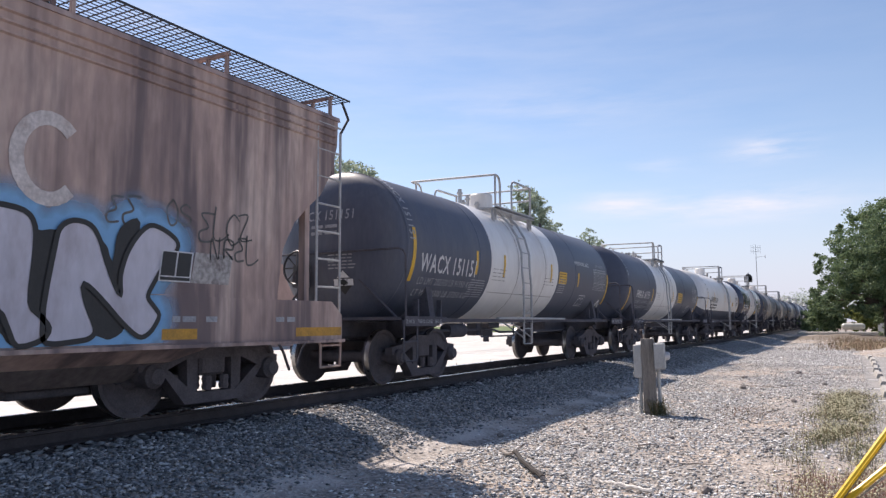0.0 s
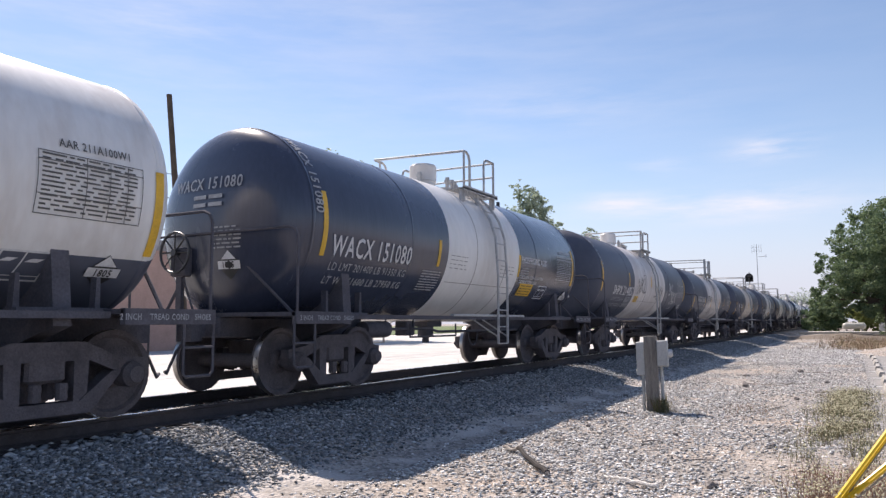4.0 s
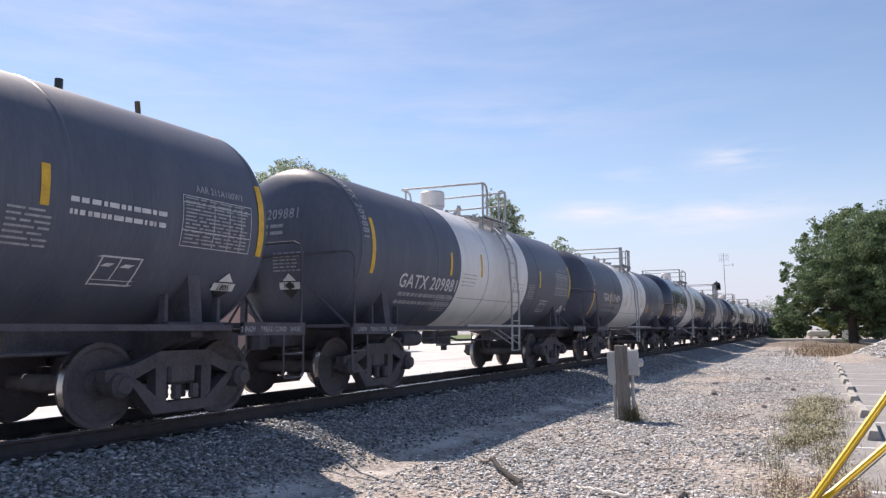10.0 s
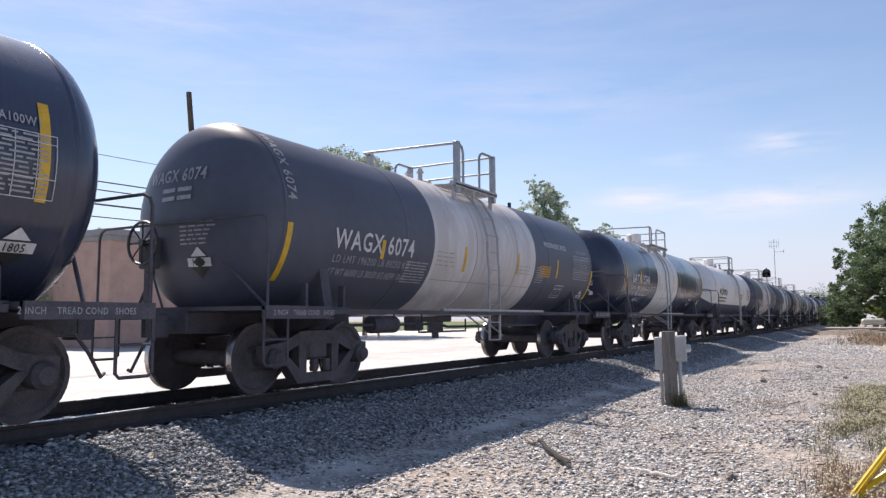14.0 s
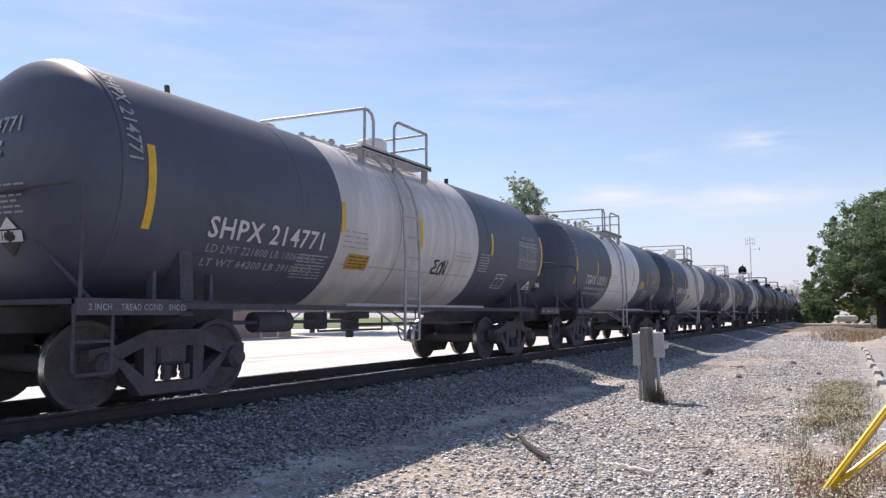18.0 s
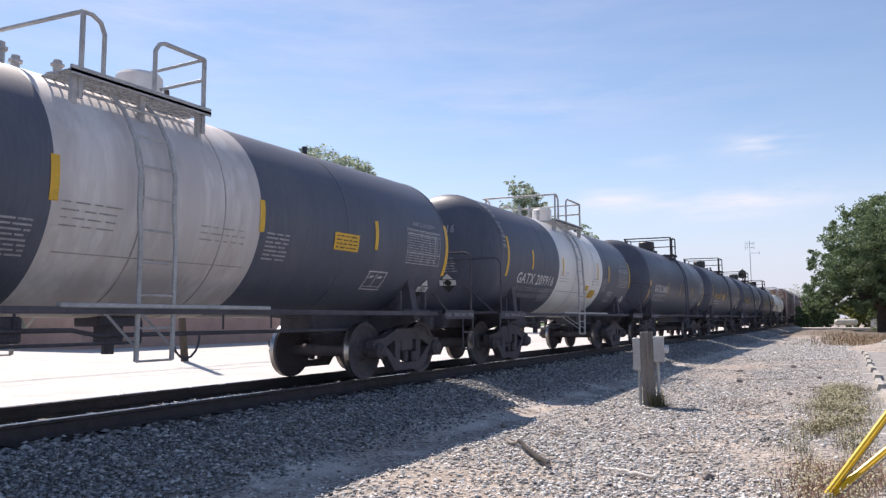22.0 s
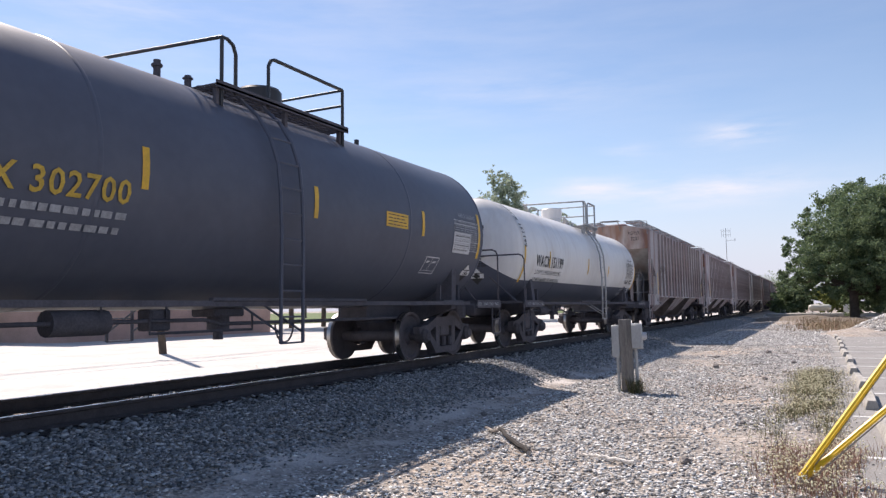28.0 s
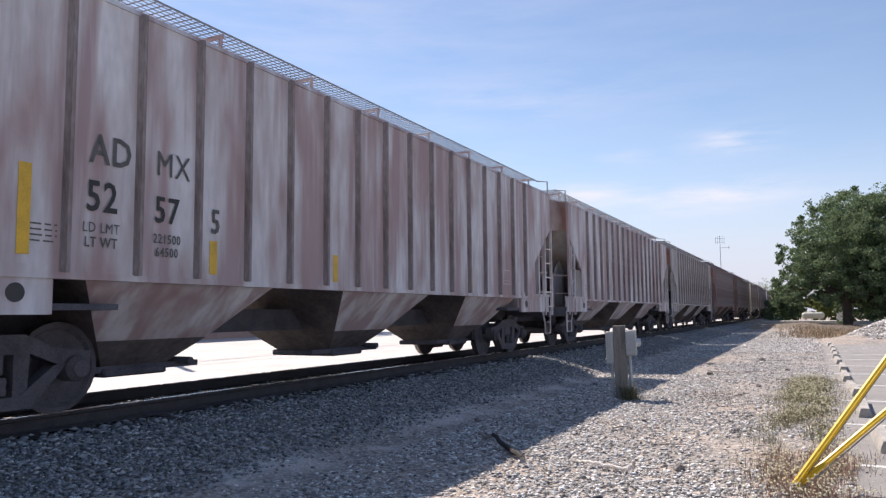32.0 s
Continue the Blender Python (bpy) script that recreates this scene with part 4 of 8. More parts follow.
    for s in (-1, 1):
        e = s * (half + H + 0.08)
        y0, y1 = sorted((e, s * (half - 0.55)))
        g = Geo().box(-WIDE, WIDE, y0, y1, walkz, walkz + 0.05)
        g.box(-WIDE - 0.03, -WIDE + 0.04, y0, y1, walkz - 0.1, walkz + 0.055).box(WIDE - 0.04, WIDE + 0.03, y0, y1, walkz - 0.1, walkz + 0.055)
        part("end_platform", g, frame_mat, car)
        # handrail across the end, and braces from the head down to the platform
        pipe = M[spec.get("pipe", "steel")]
        yr = s * (half + H + 0.03)
        g = Geo().tube([(-WIDE, yr, walkz), (-WIDE, yr, 2.06), (-WIDE + 0.04, yr, 2.15), (-WIDE + 0.13, yr, 2.19), (WIDE - 0.13, yr, 2.19), (WIDE - 0.04, yr, 2.15), (WIDE, yr, 2.06), (WIDE, yr, walkz)], 0.018, 6)
        part("end_handrail", g, pipe, car)
        for x in (-0.55, 0.55):
            part("diagonal_brace", Geo().tube([(x, s * (half + H * 0.75), 1.75), (x * 2.2, s * (half + H * 0.2 + 0.1), walkz + 0.04)], 0.022, 6), frame_mat, car)
        for x in (-WIDE, WIDE):
            g = Geo()
            yy = s * (half + H - 0.12)
            g.tube([(x, yy - 0.2, walkz), (x, yy - 0.2, 0.46), (x, yy - 0.16, 0.42), (x, yy + 0.16, 0.42), (x, yy + 0.2, 0.46), (x, yy + 0.2, walkz)], 0.018, 5)
            g.tube([(x, yy - 0.2, 0.72), (x, yy + 0.2, 0.72)], 0.016, 5)
            part("sill_step", g, frame_mat, car)
        c = part("coupler", COUPLER, None, car, at=pose(0, s * (half + H + 0.14), 0, 0, 0, 0 if s > 0 else 180))
    # side running line along the tank
    g = Geo()
    w = spec.get("walk", 1.6)
    for s in (-1, 1):
        g.box(s * 1.42 - 0.03, s * 1.42 + 0.03, -half + 0.6, half - 0.6, 1.02, 1.085)
        for k in range(5):
            y = -half + 1.1 + k * (2 * half - 2.2) / 4
            g.box(min(s * 0.9, s * 1.42), max(s * 0.9, s * 1.42), y - 0.03, y + 0.03, 1.04, 1.08)
    part("side_rail", g, M[spec.get("rail_paint", "steel")], car)
    g = Geo()
    g.box(1.39, 1.47, b0 if b1 > b0 else -1.6, b1 if b1 > b0 else 1.6, 1.075, 1.12, bevel=0.01)
    part("walkway_edge", g, M["whitepipe"] if b1 > b0 else frame_mat, car)
    # bottom outlet and piping
    g = Geo()
    zb = z0 - r
    g.cyl((0, 0.0, zb + 0.05), (0, 0.0, zb - 0.28), 0.16, 12).box(-0.22, 0.22, -0.3, 0.3, zb - 0.1, zb + 0.02, bevel=0.02)
    g.cyl((0, 0, zb - 0.28), (0, 0, zb - 0.42), 0.07, 10)
    part("bottom_outlet", g, frame_mat, car)
    g = Geo()
    g.tube([(0.62, -half + 1.8, 0.86), (0.62, -0.9, 0.86), (0.62, -0.6, 0.80), (0.62, half - 1.9, 0.80)], 0.025, 6)
    g.tube([(0.8, -1.9, 0.95), (0.8, -1.9, 0.72), (0.8, -0.2, 0.72), (0.8, -0.2, 0.95)], 0.018, 5)
    for y in (-2.4, -1.5, 1.2, 2.1):
        g.tube([(0.62, y, 0.84), (0.62, y, 1.05)], 0.014, 5)
    loop = [(0.9, 0.35 + 0.2 * math.cos(a), 0.78 + 0.26 * math.sin(a)) for a in [math.pi * (1 + k / 8) for k in range(9)]]
    g.tube(loop, 0.014, 5)
    part("brake_pipe", g, frame_mat, car)
    part("brake_cylinder", Geo().cyl((0.55, -3.0, 0.86), (0.55, -2.3, 0.86), 0.14, 12), frame_mat, car)
    part("brake_valve", Geo().box(0.35, 0.6, -1.7, -1.4, 0.74, 1.0, bevel=0.02), frame_mat, car)
    # top fittings
    pipe = M[spec.get("top_pipe", "whitepipe")]
    deck = M[spec.get("deck", "whitepipe")]
    zt = z0 + r
    hoop, gate, tail, hr, drum = spec["rails"]
    px = 1.0
    d0, d1 = hoop - 0.4, tail + 0.06
    for s in (-1, 1):
        g = Geo()
        x0, x1 = sorted((s * 0.34, s * (px + 0.06)))
        for k in range(9):
            x = x0 + (x1 - x0) * k / 8
            g.box(x - 0.012, x + 0.012, d0, d1, zt - 0.17, zt - 0.14)
        for k in range(18):
            y = d0 + (d1 - d0) * k / 17
            g.box(x0, x1, y - 0.01, y + 0.01, zt - 0.16, zt - 0.145)
        g.box(s * (px + 0.06) - 0.012, s * (px + 0.06) + 0.012, d0, d1, zt - 0.19, zt - 0.10)
        for y in (d0 + 0.1, (d0 + d1) / 2, d1 - 0.1):
            g.box(s * (px - 0.04) - 0.03, s * (px - 0.04) + 0.03, y - 0.03, y + 0.03, zt - 0.55, zt - 0.17)
        part("top_platform", g, deck, car, smooth=0)
    # hoop across the leading end of the platform, its corners bent down
    y = hoop - 0.25
    square = spec.get("square_posts")
    g = Geo().tube([(-px, hoop, zt - 0.2), (-px, hoop, zt + hr - 0.16), (-px, hoop - 0.05, zt + hr - 0.05), (-px, hoop - 0.15, zt + hr), (-px, y - 0.2, zt + hr), (px, y, zt + hr), (px, hoop - 0.15, zt + hr), (px, hoop - 0.05, zt + hr - 0.05), (px, hoop, zt + hr - 0.16), (px, hoop, zt - 0.2)], 0.026, 6)
    for x in (-px, px):
        if square:
            g.box(x - 0.05, x + 0.05, y - 0.06, y + 0.06, zt - 0.3, zt + hr + 0.03, bevel=0.006)
        else:
            g.tube([(x, y, zt + hr), (x, y, zt - 0.4)], 0.026, 6)
    part("safety_rail", g, pipe, car)
    # rails along both sides past the ladder gate, joined across the far end
    g = Geo()
    for x in (-px, px):
        g.tube([(x, gate, zt - 0.2), (x, gate, zt + hr - 0.12), (x, gate + 0.05, zt + hr - 0.03), (x, gate + 0.12, zt + hr), (x, tail, zt + hr)], 0.026, 6)
        if square:
            g.box(x - 0.05, x + 0.05, tail - 0.05, tail + 0.05, zt - 0.3, zt + hr + 0.02, bevel=0.006)
        else:
            g.tube([(x, tail, zt + hr), (x, tail, zt - 0.4)], 0.028, 6)
    for z in (hr, hr * 0.5):
        g.tube([(-px, tail, zt + z), (px, tail, zt + z)], 0.022, 6)
    part("safety_rail", g, pipe, car)
    dr = spec.get("dome_r", 0.28)
    if spec.get("dome", "white"):
        dome = Geo().lathe([(zt - 0.1, dr - 0.03), (zt + 0.08, dr - 0.03), (zt + 0.10, dr), (zt + 0.40, dr), (zt + 0.44, dr - 0.03), (zt + 0.46, 0.001)], 20, "z", (0, drum, 0))
        part("valve_housing", dome, M[spec.get("dome", "white")], car)
    for k in range(8):
        y = hoop - 0.6 + (tail - hoop + 0.5) * k / 7
        if spec.get("dome", "white") and abs(y - drum) < dr + 0.08:
            continue
        hgt = rng.uniform(0.08, 0.28)
        x = rng.uniform(-0.3, 0.35)
        part("valve", Geo().lathe([(zt - 0.05, 0.045), (zt + hgt * 0.6, 0.045), (zt + hgt * 0.6, 0.07), (zt + hgt * 0.75, 0.07), (zt + hgt * 0.75, 0.045), (zt + hgt, 0.045), (zt + hgt, 0.001)], 8, "z", (x, y, 0)), deck, car)
    g = Geo().lathe([(zt - 0.05, 0.24), (zt + 0.07, 0.24), (zt + 0.07, 0.27), (zt + 0.11, 0.27), (zt + 0.12, 0.001)], 16, "z", (0, (gate + tail) / 2 + (0.4 if abs(drum - (gate + tail) / 2) < 0.5 else 0.0), 0))
    part("manway", g, deck, car)
    for k in spec.get("stubs", (3.4,)):
        part("lifting_lug", Geo().cyl((0.1, k, zt - 0.05), (0.1, k, zt + 0.16), 0.045, 8), M["darkpipe"], car)
    # side ladders
    for s in (-1, 1):
        g = Geo()
        y0 = (hoop + gate) / 2 - 0.12
        n_l = 9
        for dy in (0, 0.44):
            pts = [T.side(y0 + dy, h, 0.10, s) for h in [0.95 * r - 0.35 * k for k in range(5)]]
            pts = [(x, y, z) for x, y, z in pts if z > z0 - 0.2] + [(s * (r + 0.12), y0 + dy, z0 - 0.5), (s * (r + 0.11), y0 + dy, 0.55)]
            g.tube(pts, 0.026, 6)
        for k in range(n_l + 2):
            z = 0.55 + 0.33 * k
            if z > z0 - 0.15:
                h = r * math.asin(min(1, (z - z0) / (r + 0.1)))
                if h > 0.95 * r:
                    continue
                a, b = T.side(y0, h, 0.10, s), T.side(y0 + 0.44, h, 0.10, s)
            else:
                a, b = (s * (r + 0.11), y0, z), (s * (r + 0.11), y0 + 0.44, z)
            g.tube([a, b], 0.013, 5)
        for q in (y0, y0 + 0.44):
            g.tube([(s * (r + 0.11), q, 0.68), (s * 0.82, q, 1.1)], 0.016, 5)
        part("ladder", g, M[spec.get("ladder", "whitepipe")], car)
    # tape, placards and lettering
    for y, h0, h1 in spec.get("tape", ()):
        g = Geo()
        patch(T, g, y - 0.045, y + 0.045, h0, h1)
        part("reflector_tape", g, M["yellow"], tank, smooth=0.6)
    for y, lo, hi in spec["end_tapes"]:
        g = Geo()
        patch(T, g, y - 0.05, y + 0.05, lo, hi)
        part("reflector_tape", g, M["yellow"], tank)
    for y, h, where in ((half - 0.42, -0.92 if "split" in spec else -0.84, "side"), (0.3, -0.62, "end")):
        g = Geo()
        q = 0.205
        shape = [(-q, 0), (0, -q), (q, 0), (0, q)]
        inner = [(-q * 0.9, 0.055), (-q * 0.9, -0.055), (q * 0.9, -0.055), (q * 0.9, 0.055)]
        put = (lambda p, e: T.side(y + p[0], h + p[1], e)) if where == "side" else (lambda p, e: T.end(y + p[0], h + p[1], e))
        g.add([put(p, 0.012) for p in shape] + [put((0, 0), 0.014)], [(0, 1, 4), (1, 2, 4), (2, 3, 4), (3, 0, 4)], 1)
        g.add([put(p, 0.016) for p in [(-q * 0.6, q * 0.36), (q * 0.6, q * 0.36), (0, q * 0.95)]], [(0, 1, 2)], 0)
        g.add([put(p, 0.017) for p in inner], [(0, 1, 2, 3)], 0)
        v, f = text_outline("1805")
        g.add([put((p[0] * 0.085, p[1] * 0.085), 0.024) for p in v], f, 1)
        part("placard", g, [M["placard"], M["bletter"]], tank, "white and black diamond hazard placard", smooth=0)
    ink = M[spec.get("ink", "letter")]
    dim = M["greyletter"] if spec.get("ink") == "bletter" else M["dimletter"]
    if "mark" in spec:
        ly, wide, lh, size = spec["at"]
        g = Geo()
        text_on(T, g, spec["mark"], size, ly, lh, width=wide)
        part("lettering", g, ink, tank, smooth=0)
        g = Geo()
        wide *= 0.5
        for k, line in enumerate(spec.get("load", ())):
            text_on(T, g, line, size * 0.42, ly, lh - size * (1.0 + 0.72 * k), width=wide * 1.9 if len(line) > 12 else None)
        if not spec.get("load"):
            bars(T, g, ly - wide * 0.9, ly + wide, lh - size * 0.85, 2, 0.16, 0.45, rng=rng, word=(0.05, 0.16), gap=(0.015, 0.05))
        if not spec.get("bare_head"):
            text_on(T, g, spec["mark"], 0.17, -half + 0.12, 0.74, steep=True)
        text_on(T, g, spec["mark"], 0.17, -0.15, 0.52, "end")
        for k in range(2):
            text = Geo()
            for x0, x1 in ((-0.35, -0.1), (-0.05, 0.2)):
                zz = 0.30 - 0.11 * k
                g.add([T.end(x, h, 0.02) for x, h in ((x0, zz), (x1, zz), (x1, zz + 0.055), (x0, zz + 0.055))], [(0, 1, 2, 3)])
        for k in range(6):
            a = 0.02
            while a < 0.46:
                b = a + rng.uniform(0.05, 0.14)
                zz = -0.12 - 0.055 * k
                g.add([T.end(x, h, 0.02) for x, h in ((a, zz), (b, zz), (b, zz + 0.022), (a, zz + 0.022))], [(0, 1, 2, 3)])
                a = b + 0.025
        tagged(part("small_lettering", g, M[spec.get("small", "dimletter")] if spec.get("ink") != "bletter" else ink, tank, smooth=0), kind="stuff")
    # data panel of unreadable lines
    y1 = half - 0.24
    g = Geo()
    text_on(T, g, "AAR 211A100W1", 0.085, y1 - 0.5, 0.29)
    bars(T, g, y1 - 1.04, y1 - 0.04, 0.17, 13, 0.0415, 0.42, rng=rng, word=(0.05, 0.24), gap=(0.02, 0.05))
    if spec.get("tested"):
        text_on(T, g, "SPARK TESTED", 0.085, y1 - 0.76, -0.49)
        bars(T, g, y1 - 0.4, y1 - 0.02, -0.43, 2, 0.1, 0.6, rng=rng, word=(0.03, 0.1), gap=(0.015, 0.03))
        bars(T, g, y1 - 1.06, y1 - 0.62, -0.53, 1, 0.1, 0.6, rng=rng, word=(0.03, 0.1), gap=(0.015, 0.03))
    tagged(part("data_text", g, dim, tank, smooth=0), kind="stuff")
    g = Geo()
    for q in (0.19, 0.11, -0.2, -0.38):
        patch(T, g, y1 - 1.08, y1 + 0.03, q, q - 0.008, 0, 0.011)
    for a in (y1 - 1.08, y1 - 0.6, y1 - 0.35, y1 - 0.15, y1 + 0.022):
        patch(T, g, a, a + 0.008, -0.38, 0.19, 0, 0.0115)
    part("data_panel", g, M["letter"] if spec.get("ink") != "bletter" else M["greyletter"], tank, smooth=0)
    if b1 > b0 and "mark" in spec and b0 - (spec["at"][0] + spec["at"][1] / 2) > -0.4:
        g = Geo()
        bars(T, g, b0 - 0.78, b0 - 0.14, spec["at"][2] - 0.2, 8, 0.05, 0.4, rng=rng, word=(0.08, 0.3), gap=(0.015, 0.03))
        tagged(part("warning_text", g, dim, tank, smooth=0), kind="stuff")
        g = Geo()
        bars(T, g, b1 + 0.12, b1 + 0.55, -0.22, 7, 0.055, 0.4, rng=rng, word=(0.1, 0.3), gap=(0.02, 0.04))
        tagged(part("warning_text", g, dim, tank, smooth=0), kind="stuff")
    for s in (-1, 1):
        g = Geo()
        v, f = text_outline("2 INCH    TREAD COND   SHOES")
        g.add([(WIDE + 0.0345, s * (half - 0.05) + p[0] * 0.062, 1.035 + p[1] * 0.062) for p in v], f)
        part("sill_lettering", g, dim if spec.get("ink") != "bletter" else M["dimletter"], car, smooth=0)
    g = Geo()
    ys, drop = (y1 - 1.3, 0.36) if "split" in spec else (y1 - 2.05, 0.2)
    for a, b, p, q in ((ys, ys + 0.5, -0.72, -0.70), (ys, ys + 0.5, -0.40, -0.38), (ys, ys + 0.02, -0.72, -0.38), (ys + 0.48, ys + 0.5, -0.72, -0.38), (ys + 0.23, ys + 0.245, -0.66, -0.38), (ys, ys + 0.5, -0.66, -0.65), (ys + 0.07, ys + 0.17, -0.5, -0.46), (ys + 0.3, ys + 0.42, -0.5, -0.46)):
        patch(T, g, a, b, p - drop, q - drop, 0, 0.011, slant=0.06)
    part("inspection_panel", g, M["letter"], tank, smooth=0)
    if b1 > b0:
        g = Geo()
        bars(T, g, b0 + 0.1, b0 + 0.75, -0.2, 4, 0.075, 0.2, rng=rng, word=(0.06, 0.2))
        tagged(part("small_lettering", g, M["thinletter"], tank, smooth=0), kind="stuff")
        g = Geo()
        bars(T, g, b1 - 0.95, b1 - 0.25, -0.25, 3, 0.075, 0.2, rng=rng, word=(0.06, 0.2))
        tagged(part("small_lettering", g, M["thinletter"], tank, smooth=0), kind="stuff")
    for y0, y1_, h, rows in spec.get("blocks", ()):
        g = Geo()
        bars(T, g, y0, y1_, h, rows, 0.12, 0.42, rng=rng, word=(0.03, 0.12), gap=(0.012, 0.035))
        tagged(part("stencil_text", g, M["letter"], tank, smooth=0), kind="stuff")
    for y, h, w, q, kind in spec.get("signs", ()):
        g = Geo()
        patch(T, g, y - w / 2, y + w / 2, h - q / 2, h + q / 2, 0, 0.009)
        board = part("sign", g, M[kind], car, smooth=0)
        g = Geo()
        bars(T, g, y - w * 0.42, y + w * 0.42, h + q * 0.36, 4, q * 0.22, 0.3, 0, rng, word=(0.05, 0.16), gap=(0.02, 0.04))
        tagged(part("writing", g, M["bletter"], board, smooth=0), kind="stuff")
    for y, h in spec.get("plates", ()):
        g = Geo()
        patch(T, g, y - 0.28, y + 0.28, h - 0.07, h + 0.07, 0, 0.012, slant=-0.12)
        part("plate", g, M["silver"], tank, "pale metal plate", smooth=0)
    for k, (y, h, size, ink_name, count) in enumerate(spec.get("tags", ())):
        g = Geo()
        squiggle(lambda a, b: T.side(a, b, 0.010), g, y, h, size, spec["seed"] * 10 + k, 0.032, letters=count)
        part("graffiti", g, M[ink_name], tank, "sprayed scribbled graffiti tag", smooth=0)
    for body_text, size, y, h in spec.get("words", ()):
        g = Geo()
        text_on(T, g, body_text, size, y, h)
        part("lettering", g, ink if spec.get("ink") != "yletter" else M["letter"], tank, smooth=0)
    # brake wheel on its stand at the leading end
    if spec.get("brake", True):
        yb, xb, zb = -(half + H + 0.10), -0.55, 1.95
        stand = Geo().box(xb - 0.16, xb + 0.16, yb + 0.04, yb + 0.16, 1.62, 2.02, bevel=0.02)
        stand.box(xb - 0.05, xb + 0.05, yb + 0.06, yb + 0.12, 1.06, 1.64)
        stand.tube([(xb + 0.3, yb + 0.1, walkz), (xb + 0.04, yb + 0.1, 1.6)], 0.016, 5)
        stand = part("brake_stand", stand, frame_mat, car)
        g = Geo().tube([(xb + 0.28 * math.cos(a), yb - 0.02, zb + 0.28 * math.sin(a)) for a in [2 * math.pi * k / 20 for k in range(20)]], 0.02, 6, closed=True)
        for k in range(4):
            a = math.pi * k / 4
            g.tube([(xb + 0.28 * math.cos(a), yb - 0.02, zb + 0.28 * math.sin(a)), (xb - 0.28 * math.cos(a), yb - 0.02, zb - 0.28 * math.sin(a))], 0.013, 4)
        g.cyl((xb, yb - 0.05, zb), (xb, yb + 0.05, zb), 0.05, 8)
        part("brake_wheel", g, M["darkpipe"], stand)
    for s in (-1, 1):
        add_truck(car, s * (half - 0.95))
    return car


